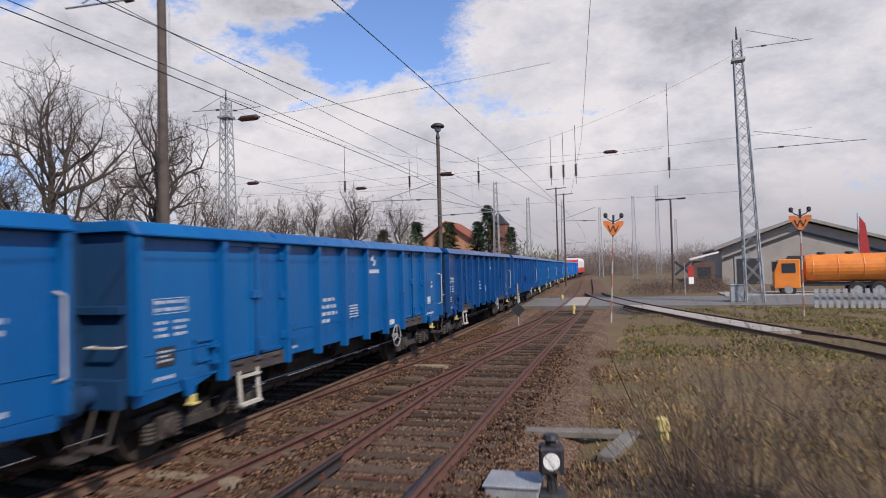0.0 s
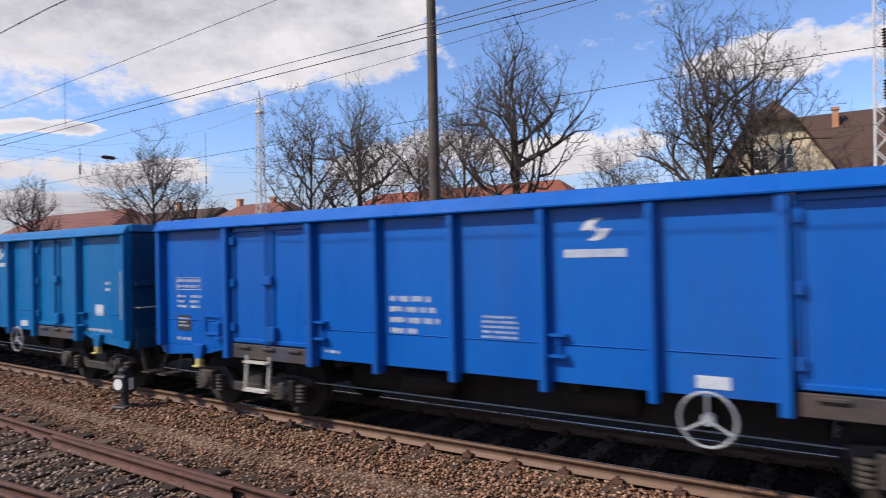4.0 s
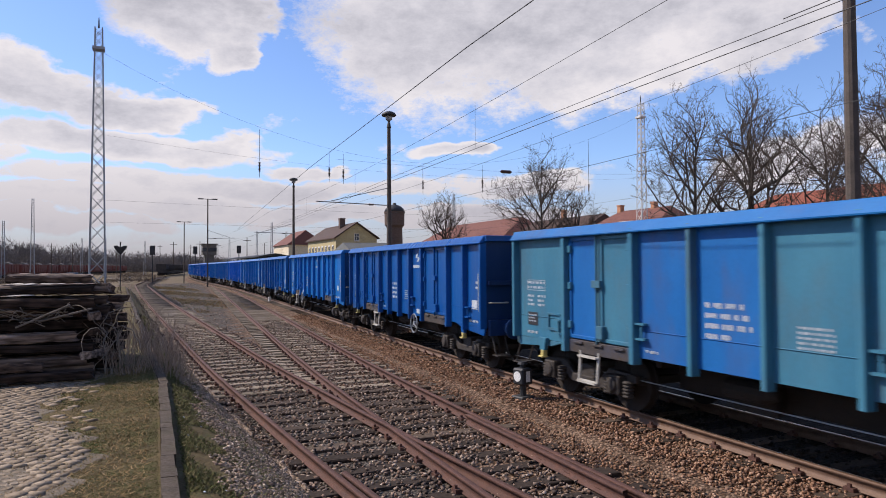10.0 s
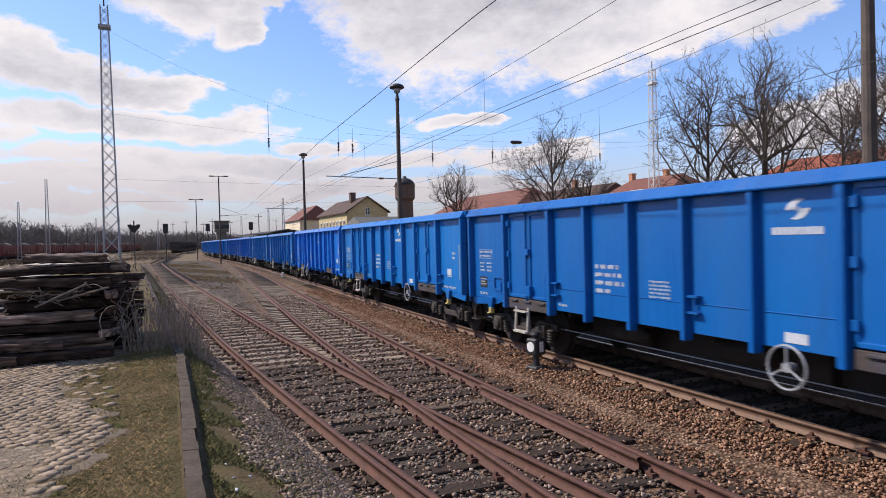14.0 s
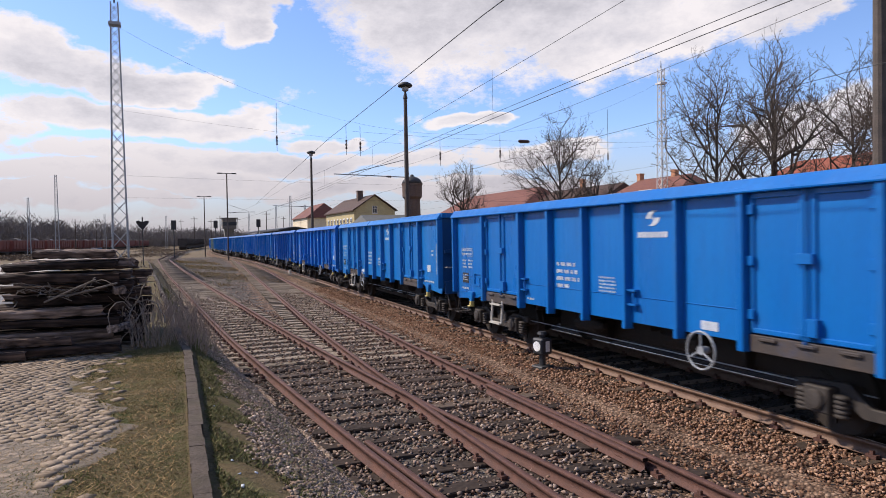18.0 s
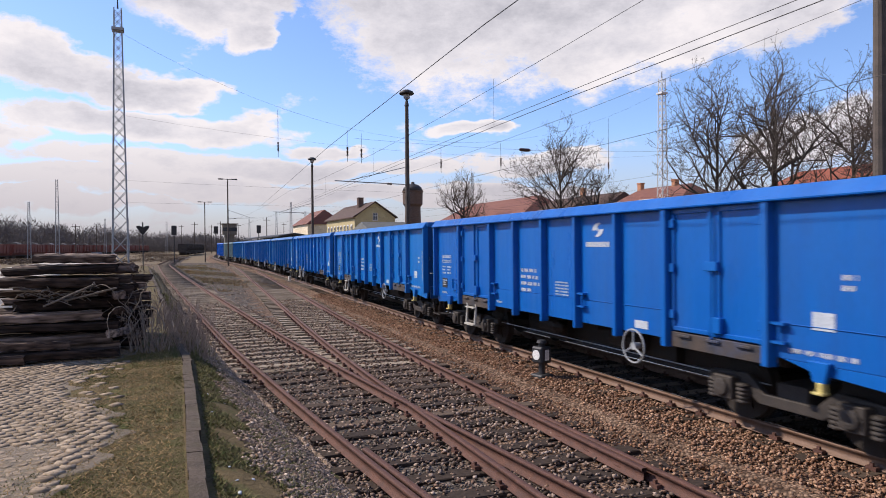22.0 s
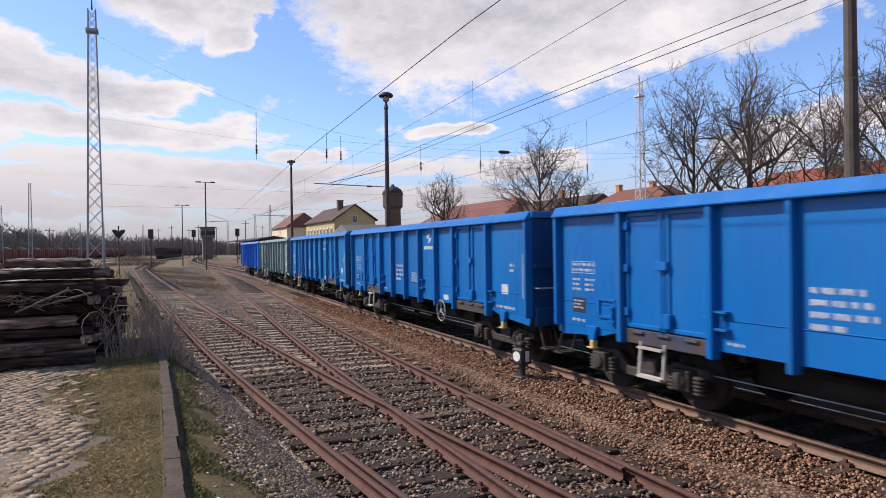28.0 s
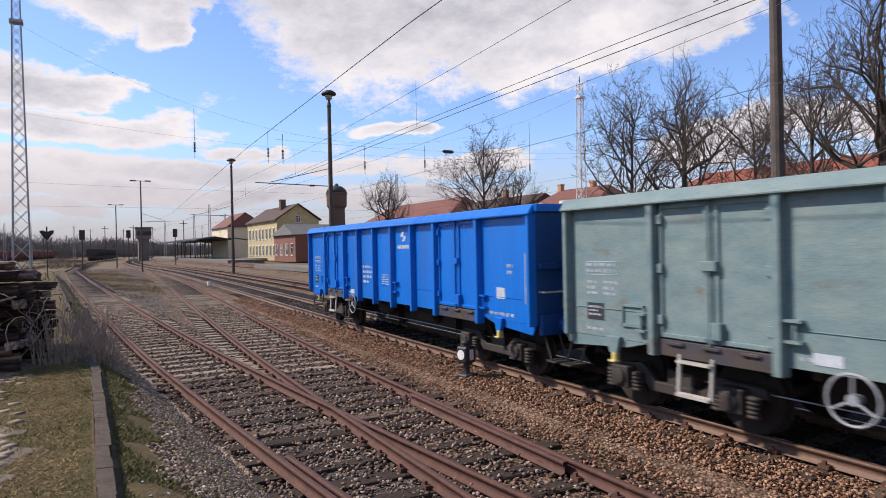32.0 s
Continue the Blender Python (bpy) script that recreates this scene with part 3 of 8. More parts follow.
# ---- the lines of the tracks ----
def smooth_line(points, step=0.5, blur=14):
    """A gently curving line x(y) through rough points, as rows of x, y, run, heading (degrees from +y)."""
    pts = sorted(points)
    ys = np.arange(pts[0][0], pts[-1][0] + step / 2, step)
    xs = np.interp(ys, [p[0] for p in pts], [p[1] for p in pts])
    h = 3 * blur
    k = np.exp(-0.5 * (np.arange(-h, h + 1) / blur) ** 2)
    xs = np.convolve(np.pad(xs, h, mode="reflect", reflect_type="odd"), k / k.sum(), "valid")
    run = np.concatenate([[0], np.cumsum(np.hypot(np.diff(xs), np.diff(ys)))])
    run -= np.interp(0.0, ys, run)
    return xs, ys, run, np.gradient(xs, ys)


MAIN = smooth_line([(-420, -50), (-330, -36), (-250, -22.5), (-200, -16.8), (-160, -13.2), (-121.6, -11.8), (-107.6, -11.8), (-93.5, -11.8), (-79.5, -11.5), (-65.5, -11.0),
                    (-51.5, -10.35), (-37.4, -9.6), (-23.4, -8.75), (-9.4, -8.1), (0, -7.82), (11, -7.75), (25, -8.35), (39, -9.2), (53, -10.35), (67, -11.7),
                    (81, -13.0), (95, -14.2), (109, -15.2), (123, -16.1), (170, -17.6), (260, -19.5)])
NORTH = smooth_line([(-105, -11.6), (-70, -9.0), (-40, -6.6), (-31, -5.9), (-19, -4.9), (-13.8, -4.5), (-5, -4.12), (0, -3.95), (5, -3.76), (11, -3.99), (17, -4.36), (25, -4.7),
                     (46, -5.6), (64.6, -6.8), (90, -9.2), (130, -13.0)], blur=8)
SIDING = smooth_line([(-230, -11), (-150, -4.2), (-102, -1.3), (-64, -1.6), (-42, -1.95), (-24.5, -2.3), (-17, -2.45), (-10.6, -2.74), (-6.2, -3.0), (0, -3.45), (5, -3.85)], blur=5)
CROSSOVER = smooth_line([(-3, -7.85), (3, -7.35), (7, -6.95), (11, -6.72), (13.7, -6.6), (18.5, -6.4), (22.8, -6.1), (27.5, -5.75), (35, -5.3), (41, -5.5)], blur=5)
MAIN_Z = 0.07


def on_line(line, run, side=0.0):
    """Place and heading on a line, by the run along it."""
    xs, ys, rs, dx = line
    x, y, d = np.interp(run, rs, xs), np.interp(run, rs, ys), np.interp(run, rs, dx)
    n = math.hypot(1, d)
    return x + side / n, y - side * d / n, -math.degrees(math.atan(d))


def rail_mesh(name, pts, top, turn=None):
    """A rail's section (foot, web, head) drawn along points (x, y)."""
    sec = [(-0.062, -0.150), (0.062, -0.150), (0.062, -0.138), (0.014, -0.122), (0.010, -0.045), (0.035, -0.036), (0.035, -0.006), (0.028, 0.0),
           (-0.028, 0.0), (-0.035, -0.006), (-0.035, -0.036), (-0.010, -0.045), (-0.014, -0.122), (-0.062, -0.138)]
    n = len(sec)
    p = np.asarray(pts, float)
    d = np.gradient(p, axis=0)
    d /= np.linalg.norm(d, axis=1)[:, None]
    right = np.stack([d[:, 1], -d[:, 0]], 1)
    v = np.zeros((len(p), n, 3))
    for k, (s, h) in enumerate(sec):
        v[:, k, :2] = p + right * s
        v[:, k, 2] = top + h
    f = []
    for i in range(len(p) - 1):
        for k in range(n):
            a, b = i * n + k, i * n + (k + 1) % n
            f.append((a, a + n, b + n, b))
    me = raw_mesh(name, v.reshape(-1, 3), f)
    return me


def offset_line(line, side, y0, y1, step=1.0):
    xs, ys, rs, dx = line
    r0, r1 = np.interp(y0, ys, rs), np.interp(y1, ys, rs)
    return [on_line(line, r, side)[:2] for r in np.arange(r0, r1 + step / 2, step)]

# ---- ground ----
def ground_sheet():
    """One sheet to the horizon, finer near the camera."""
    xs = np.unique(np.concatenate([np.linspace(-3000, -60, 14), np.linspace(-60, 40, 101), np.linspace(40, 3000, 14)]))
    ys = np.unique(np.concatenate([np.linspace(-3000, -120, 14), np.linspace(-120, 120, 161), np.linspace(120, 3000, 14)]))
    X, Y = np.meshgrid(xs, ys)
    near = np.exp(-(np.hypot(X, Y) / 150) ** 2)
    Z = -0.34 + near * 0.05 * (np.sin(X * 1.3 + 0.7 * Y) * np.cos(Y * 0.9) + np.sin(X * 0.31 - Y * 0.43))
    # the verge east of the tracks stands a little higher
    Z += 0.20 * np.clip((X + 1.9) / 1.2, 0, 1) * np.clip((Y - 4) / 4, 0, 1)
    v = np.stack([X.ravel(), Y.ravel(), Z.ravel()], 1)
    nx = len(xs)
    i, j = np.meshgrid(np.arange(nx - 1), np.arange(len(ys) - 1))
    a = (j * nx + i).ravel()
    me = raw_mesh("ground", v, np.stack([a, a + 1, a + nx + 1, a + nx], 1))
    me.shade_smooth()
    return solid("ground", me, EARTH, "dry earth with thin spring grass beside the tracks", "ground", kind="structure")


ground_sheet()


def bed(name, line, y0, y1, half, top, material, label):
    """A ballast bed: a low bank along a line."""
    xs, ys, rs, dx = line
    r0, r1 = np.interp(y0, ys, rs), np.interp(y1, ys, rs)
    rows = np.arange(r0, r1 + 0.5, 1.0)
    sec = [(-half - 0.55, -0.42), (-half, top - 0.03), (-half * 0.55, top), (0, top + 0.01), (half * 0.55, top), (half, top - 0.03), (half + 0.55, -0.42)]
    v, f = [], []
    for i, r in enumerate(rows):
        for k, (s, h) in enumerate(sec):
            x, y, _ = on_line(line, r, s)
            v.append((x, y, h + 0.015 * math.sin(i * 1.7 + k * 2.1)))
    n = len(sec)
    for i in range(len(rows) - 1):
        for k in range(n - 1):
            a = i * n + k
            f.append((a, a + 1, a + n + 1, a + n))
    return solid(name, raw_mesh(name, v, f), material, label, "ballast", kind="structure")


bed("ballast_main", MAIN, -330, 250, 2.0, MAIN_Z - 0.19, BALLASTBED, "brown stone ballast under the main track")
bed("ballast_yard", NORTH, -104, 129, 1.95, -0.205, BALLASTBED, "brown stone ballast under the middle track")
bed("ballast_siding", SIDING, -200, 5, 1.35, -0.20, GREYBED, "grey weathered ballast under the siding")
bed("ballast_crossover", CROSSOVER, -3, 41, 1.7, -0.185, BALLASTBED, "brown stone ballast under the crossover")


_ys = np.arange(-118, -9, 0.5)
_mid = (np.interp(_ys, SIDING[1], SIDING[0]) + np.interp(_ys, MAIN[1], MAIN[0])) / 2
YARD_MID = (_mid, _ys, np.concatenate([[0], np.cumsum(np.hypot(np.diff(_mid), 0.5))]), np.gradient(_mid, _ys))
bed("yard_gravel", YARD_MID, -117, -10, 4.2, -0.228, GREYBED, "grey-brown gravel and dirt between the yard tracks")


def track(name, line, y0, y1, top, rail_material, label, gauge=1.505, left=True, right=True, step=1.0):
    """A track with its two rails; sleepers are laid last in the file."""
    root = thing(name, label, "railway track", kind="structure")
    for use, s in ((left, -gauge / 2), (right, gauge / 2)):
        if use:
            part("rail", rail_mesh("rail", offset_line(line, s, y0, y1, step), top), rail_material, root)
    return root


def strip_mesh(name, pts, z, width):
    """A thin polished band on a rail head."""
    v, f = [], []
    for x, y in [(p[0], p[1]) for p in pts]:
        v += [(x - width / 2, y, z), (x + width / 2, y, z)]
    for i in range(len(v) // 2 - 1):
        f.append((2 * i, 2 * i + 1, 2 * i + 3, 2 * i + 2))
    return raw_mesh(name, v, f)


TRACK_MAIN = track("track_main", MAIN, -330, 250, MAIN_Z, RUNRAIL, "main track with brown running rails")
for _s in (-0.755, 0.735):
    part("polished_head", strip_mesh("polished_head", offset_line(MAIN, _s, -330, 250, 1.0), MAIN_Z + 0.003, 0.05 if _s < 0 else 0.022), SHINERAIL, TRACK_MAIN, "polished running band")
# dark sheet laid in for the shade beneath the wagons
part("oily_bed", strip_mesh("oily_bed", offset_line(MAIN, -0.78, -330, 250, 1.0), MAIN_Z - 0.165, 3.0), SHADEBED, TRACK_MAIN, "ballast sheet coloured dark for the shade under the train")
TRACK_YARD = track("track_yard", NORTH, -104, 129, 0.0, RUSTRAIL, "yard track with rusty rails on wooden sleepers")
TRACK_SIDING = track("track_siding", SIDING, -200, 4, 0.001, RUSTRAIL, "rusty siding curving off a turnout")
part("guard_rail", rail_mesh("guard_rail", offset_line(SIDING, 0.640, -7.6, -4.6, 0.5), 0.004), RUSTRAIL, TRACK_SIDING, "short rusty guard rail")
part("guard_rail", rail_mesh("guard_rail", offset_line(NORTH, -0.640, -9.6, -5.6, 0.5), 0.004), RUSTRAIL, TRACK_YARD, "short rusty guard rail")
for _s in (-0.688, 0.688):
    part("switch_blade", rail_mesh("switch_blade", offset_line(NORTH, _s, 3.0, 13.4, 0.5), 0.005), BLADE, TRACK_YARD, "dark greased switch blade")
track("track_crossover", CROSSOVER, 0, 38, 0.003, RUSTRAIL, "crossover track between main and yard track")


def shifted(line, side):
    xs, ys, rs, dx = line
    n = np.sqrt(1 + dx * dx)
    return xs + side / n, ys, rs, dx


FAR_TRACKS = []
for k, s in enumerate((-4.6, -12.6, -17.2)):
    ln = shifted(MAIN, s)
    bed("ballast_far_%d" % (k + 1), ln, -260, 200, 1.8, -0.16, BALLASTBED, "brown ballast of a far track")
    FAR_TRACKS.append((track("track_far_%d" % (k + 1), ln, -260, 200, 0.03, RUNRAIL, "far running track with brown rails", step=2.0), ln))
EAST = (np.array([7.6, 5.2, 3.7, 1.6, -1.3, -4.0, -6.4]), np.array([18.0, 25.4, 30, 36, 44.5, 54, 66]))
_y = np.arange(14, 70, 0.5)
_x = np.interp(_y, EAST[1], EAST[0]) + np.where(_y < 18, (18 - _y) * 0.55, 0)
_k = np.exp(-0.5 * (np.arange(-18, 19) / 6.0) ** 2)
_x = np.convolve(np.pad(_x, 18, mode="reflect", reflect_type="odd"), _k / _k.sum(), "valid")
EAST_LINE = (_x, _y, np.concatenate([[0], np.cumsum(np.hypot(np.diff(_x), np.diff(_y)))]), np.gradient(_x, _y))
bed("ballast_east", EAST_LINE, 14.5, 69, 1.3, -0.185, GREYBED, "grey ballast of the track across the verge")
TRACK_EAST = track("track_east", EAST_LINE, 14.5, 69, 0.002, RUNRAIL, "track that crosses the verge to the road", step=0.7)

# level crossing: road decks between the rails and the road to both sides
road = Shape()
road.prism([(-60, -0.36), (-60, -0.055), (40, -0.055), (40, -0.36)], 46.5, 57.5)
solid("road", road, ASPHALT, "asphalt road over the level crossing", "road", kind="structure")
pave = Shape()
pave.prism([(4, -0.36), (4, -0.045), (60, -0.045), (60, -0.36)], 57.5, 64)
solid("pavement", pave, PALEROAD, "pale paved strip beside the road", "pavement", kind="structure")

deck = thing("crossing_deck", "pale concrete deck slabs between the rails of the level crossing", "crossing deck", kind="structure")
for k in range(6):
    y = 47.0 + k * 1.75
    x = float(np.interp(y, NORTH[1], NORTH[0]))
    part("slab", Shape().box(x - 0.62, x + 0.62, y, y + 1.70, -0.2, -0.03), PALEROAD, deck, bevel=0.01)
for k in range(9):
    y = 31.0 + k * 1.75
    x, x2 = float(np.interp(y, EAST_LINE[1], EAST_LINE[0])), float(np.interp(y + 1.7, EAST_LINE[1], EAST_LINE[0]))
    s = Shape().add([(x - 0.6, y, -0.04), (x + 0.6, y, -0.04), (x2 + 0.6, y + 1.7, -0.04), (x2 - 0.6, y + 1.7, -0.04), (x - 0.6, y, -0.2), (x + 0.6, y, -0.2), (x2 + 0.6, y + 1.7, -0.2), (x2 - 0.6, y + 1.7, -0.2)],
                    ((0, 1, 2, 3), (7, 6, 5, 4), (0, 4, 5, 1), (1, 5, 6, 2), (2, 6, 7, 3), (3, 7, 4, 0)))
    part("slab", s, PALEROAD, deck)

# loading ramp with its kerb, on which the camera stands
RAMP = 0.66


def ramp_edge(y):
    return -0.261 - 0.0313 * min(max(0.0, -y - 5), 6.0) + 0.0155 * max(0.0, -y - 11)


def ramp_z(x, y):
    return RAMP - 0.042 + 0.012 * np.sin(x * 2.3 + y * 1.1) * np.cos(y * 1.9 - x)


def ramp_sheet():
    """The ramp's top with its uneven fill, sloping down at the north end, and its sides."""
    ys = [-70.0] + list(np.arange(-69.5, 2.01, 0.5)) + [6.5]
    us = [0.0] + list(np.linspace(0.01, 1, 34) ** 1.5)
    v = []
    for y in ys:
        x0 = ramp_edge(y) + 0.045
        for u in us:
            x = x0 + (14 - x0) * u
            h = float(ramp_z(x, y))
            v.append((x, y, h if y < 6 else -0.4))
    n = len(us)
    f = [(j * n + i, j * n + i + 1, (j + 1) * n + i + 1, (j + 1) * n + i) for j in range(len(ys) - 1) for i in range(n - 1)]
    base = len(v)
    v += [(v[j * n][0], v[j * n][1], -0.5) for j in range(len(ys))] + [(14, y, -0.5) for y in ys]
    for j in range(len(ys) - 1):
        f.append((base + j, j * n, (j + 1) * n, base + j + 1))
        e = base + len(ys) + j
        f.append((j * n + n - 1, e, e + 1, (j + 1) * n + n - 1))
    me = raw_mesh("loading_ramp", v, f)
    me.shade_smooth()
    return me


solid("loading_ramp", ramp_sheet(), MOSSEARTH, "earth-filled loading ramp with moss and thin grass", "ramp", kind="structure")
kerb_root = thing("ramp_edge", "weathered concrete kerb along the loading ramp", "kerb", kind="structure")
kerb_rnd = random.Random(17)
for i in range(48):
    y = -66 + i * 1.41
    x = ramp_edge(y)
    yaw = math.degrees(math.atan2(ramp_edge(y) - ramp_edge(y + 1.41), 1.41))
    s = Shape()
    for k in range(6):                      # worn edge: the top runs in short uneven lengths
        w0, w1 = kerb_rnd.uniform(-0.008, 0.004), kerb_rnd.uniform(-0.006, 0.004)
        s.box(-0.072 + w0, 0.050 + w1, 0.002 + k * 0.2343, 0.002 + (k + 1) * 0.2343, -0.95, kerb_rnd.uniform(-0.006, 0.0))
    o = part("kerbstone", s, KERB, kerb_root)
    o.matrix_basis = pose(x + kerb_rnd.uniform(-0.01, 0.008), y, RAMP - 0.010, 0, kerb_rnd.uniform(-1.5, 1.0), yaw + kerb_rnd.uniform(-0.4, 0.4))

# mossy strip between the kerb and the siding
EDGE_Y = np.arange(-72, 8.0, 0.5)
EDGE_X = np.array([ramp_edge(y) - 0.05 for y in EDGE_Y])


def strip_foot(y):
    return np.interp(y, SIDING[1], SIDING[0]) + 1.12


def strip_z(x, y):
    x0 = np.interp(y, EDGE_Y, EDGE_X)
    u = np.clip((x0 - x) / (x0 - strip_foot(y)), 0, 1)
    return 0.575 - 0.745 * u ** 1.35 + 0.018 * np.sin(x * 4 + y * 2.2) * np.cos(y * 3.1) * (1 - u)


def verge_strip():
    ys, us = np.arange(-68, 7.01, 0.5), np.linspace(0, 1.12, 14)
    v = []
    for y in ys:
        x0, x1 = np.interp(y, EDGE_Y, EDGE_X), strip_foot(y)
        for u in us:
            x = x0 + (x1 - x0) * u
            z = float(strip_z(x, y)) - 0.03 * max(0, 1 - u * 11) - (0.1 if u > 1.05 else 0)
            low = min(max((y - 1.5) / 5.0, 0), 1)           # it runs out towards the north end of the ramp
            v.append((x + 0.3 * (1 - u) * low, y, z * (1 - low) - 0.36 * low))
    n = len(us)
    me = raw_mesh("verge_strip", v, [(j * n + i, (j + 1) * n + i, (j + 1) * n + i + 1, j * n + i + 1) for j in range(len(ys) - 1) for i in range(n - 1)])
    me.shade_smooth()
    solid("verge_strip", me, MOSSEARTH, "mossy strip of earth between kerb and siding", "ground", kind="structure")


verge_strip()

# pale worn road over the ramp, and down to the field beyond
def road_strip(name, rows, label):
    """rows: y, right edge, left edge, height."""
    v, f = [], []
    for y, a, b, z in rows:
        v += [(a + (b - a) * k / 6, y, z + 0.012 * math.sin(y * 0.7 + k * 1.9) * (0 < k < 6)) for k in range(7)]
        v += [(a, y, z - 0.3), (b, y, z - 0.3)]
    for j in range(len(rows) - 1):
        o, p = 9 * j, 9 * j + 9
        f += [(o + k, o + k + 1, p + k + 1, p + k) for k in range(6)] + [(o + 7, o, p, p + 7), (o + 6, o + 8, p + 8, p + 6)]
    me = raw_mesh(name, v, f)
    me.shade_smooth()
    solid(name, me, PALEROAD, label, "road", kind="structure")


road_strip("yard_road", [(y, 2.9 + 3.0 * min((-y - 13.7) / 26, 1) + 0.15 * math.sin(y * 0.9), 9.0 + 0.06 * (-y - 14), 0.684) for y in np.arange(-13.7, -69.9, -1.5)], "pale worn yard road on the ramp")
road_strip("yard_road_slope", [(y, 6.0 + (-y - 69.2) * 0.02, 12.4 + (-y - 69.2) * 0.05, 0.684 - 0.66 * (-y - 69.2) / 80) for y in np.arange(-69.2, -149.0, -2.0)], "pale yard road sloping to the field")
# platform across the tracks
s = Shape()
s.prism([(-26.5, -0.3), (-26.5, 0.35), (-22.9, 0.35), (-22.9, -0.3)], -90, 60)
solid("platform", s, CONCRETE, "low concrete platform beside the far track", "platform", kind="structure", bevel=0.02)

# ---- the freight train ----
BODY_L, LENGTH = 12.62, 13.45          # body, and over the buffers
HALF_W, FLOOR_Z, TOP_Z = 1.375, 0.985, 3.0
DOOR_W, END_W, PANEL_W = 1.74, 1.72, 1.14
BLUE = (0.003, 0.150, 0.485)


def post_places():
    y = -BODY_L / 2
    out = [y + 0.05]
    for w in (END_W, DOOR_W, PANEL_W, PANEL_W, PANEL_W, PANEL_W, PANEL_W, DOOR_W, END_W):
        y += w
        out.append(y)
    out[-1] = BODY_L / 2 - 0.05
    return out


POSTS = post_places()


# the one shorter wagon: two narrow panels at each end, four between the doors
SHORT_L = 11.1
SHORT_POSTS = [-SHORT_L / 2 + 0.05] + [-SHORT_L / 2 + d for d in (0.97, 1.94, 3.66, 4.605, 5.55, 6.495, 7.44, 9.16, 10.13)] + [SHORT_L / 2 - 0.05]


def text_rows(sh, x, y, z, rows, h, flip=1, seed=0):
    """Unreadable writing: short bars in rows. rows: lengths of a row."""
    rnd = random.Random(seed)
    for k, length in enumerate(rows):
        yy, zz = y, z - k * h * 1.6
        while yy < y + length - 0.02:
            for _ in range(rnd.randint(3, 7)):
                w = h * rnd.uniform(0.13, 0.34)
                if yy + w > y + length:
                    break
                sh.box(x, x + 0.004 * flip, yy, yy + w, zz - h * rnd.choice((0.8, 0.85, 0.7)), zz)
                yy += w + h * 0.13
            yy += h * 0.6


def logo_mesh(x, y, z, flip):
    """Two hooked wings turned against each other, and a row of bars below them."""
    sh = Shape()
    wing = [(-0.16, 0.0), (-0.12, 0.06), (-0.06, 0.105), (0.02, 0.12), (0.09, 0.105), (0.03, 0.085), (-0.01, 0.05), (-0.02, 0.015), (0.0, -0.03), (-0.045, -0.005), (-0.075, 0.0), (-0.11, -0.012)]
    for sgn in (1, -1):
        sh.prism([(y + p[0] * sgn * flip, z + p[1] * sgn) for p in wing], x, x + 0.005 * (1 if x > 0 else -1), "x")
    yy = y - 0.34
    while yy < y + 0.30:
        w = 0.058
        sh.box(x, x + 0.005 * (1 if x > 0 else -1), yy, yy + w, z - 0.285, z - 0.20)
        yy += w + 0.016
    return sh


def bogie(parent, y):
    """A two-axle bogie: side frames with springs and boxes, and two wheelsets that roll."""
    body = Shape()
    for sx in (-1, 1):
        body.prism([(-1.28, 0.50), (-1.28, 0.62), (-0.62, 0.66), (-0.36, 0.44), (0.36, 0.44), (0.62, 0.66), (1.28, 0.62), (1.28, 0.50), (0.72, 0.50), (0.45, 0.30), (-0.45, 0.30), (-0.72, 0.50)],
                   sx * 1.0 - 0.05, sx * 1.0 + 0.05, "x")
    body.box(-1.0, 1.0, -0.22, 0.22, 0.36, 0.62)
    body.box(-0.95, 0.95, -1.26, -1.16, 0.46, 0.58)
    body.box(-0.95, 0.95, 1.16, 1.26, 0.46, 0.58)
    body.lathe([(0.30, 0.60), (0.30, 0.80), (0.22, 0.95)], 14)
    ob = part("bogie", body, SPRING, parent, "grimy steel bogie frame", bevel=0.012)
    ob.matrix_basis = pose(0, y, 0)
    for sx in (-1, 1):
        for sy in (-0.9, 0.9):
            box = Shape().box(sx * 1.10 - 0.11, sx * 1.10 + 0.11, sy - 0.16, sy + 0.16, 0.30, 0.60)
            box.lathe([(0.12, 0), (0.12, 0.05), (0.06, 0.06)], 12, (sx * 1.20 if sx > 0 else sx * 1.20 - 0.06, sy, 0.45), "x")
            part("axle_box", box, SPRING, ob, bevel=0.015)
            for dy in (-0.24, 0.24):
                rows = []
                for k in range(5):
                    rows += [(0.068, 0.27 + 0.052 * k), (0.09, 0.285 + 0.052 * k), (0.09, 0.30 + 0.052 * k)]
                part("coil_spring", Shape().lathe(rows + [(0.068, 0.53)], 10, (sx * 1.08, sy + dy, 0)), SPRING, ob)
    sets = []
    for sy in (-0.9, 0.9):
        w = Shape()
        w.tube((-0.92, 0, 0), (0.92, 0, 0), 0.075, n=12)
        for sx in (-1, 1):
            w.lathe([(0.46, -0.065), (0.46, 0.04), (0.485, 0.05), (0.485, 0.07)] if sx < 0 else [(0.485, -0.07), (0.485, -0.05), (0.46, -0.04), (0.46, 0.065)], 28, (sx * 0.75, 0, 0), "x")
            for k in range(3):
                a = k * math.tau / 3
                w.box(sx * 0.80 - 0.02, sx * 0.80 + 0.03, -0.05, 0.05, 0.14, 0.34, pose(0, 0, 0, math.degrees(a)))
        o = part("wheelset", w, TREAD, ob, "steel wheelset with worn treads")
        o.data.materials.clear()
        o.data.materials.append(UNDER)
        o.matrix_basis = pose(0, sy, 0.46)
        sets.append(o)
    return sets


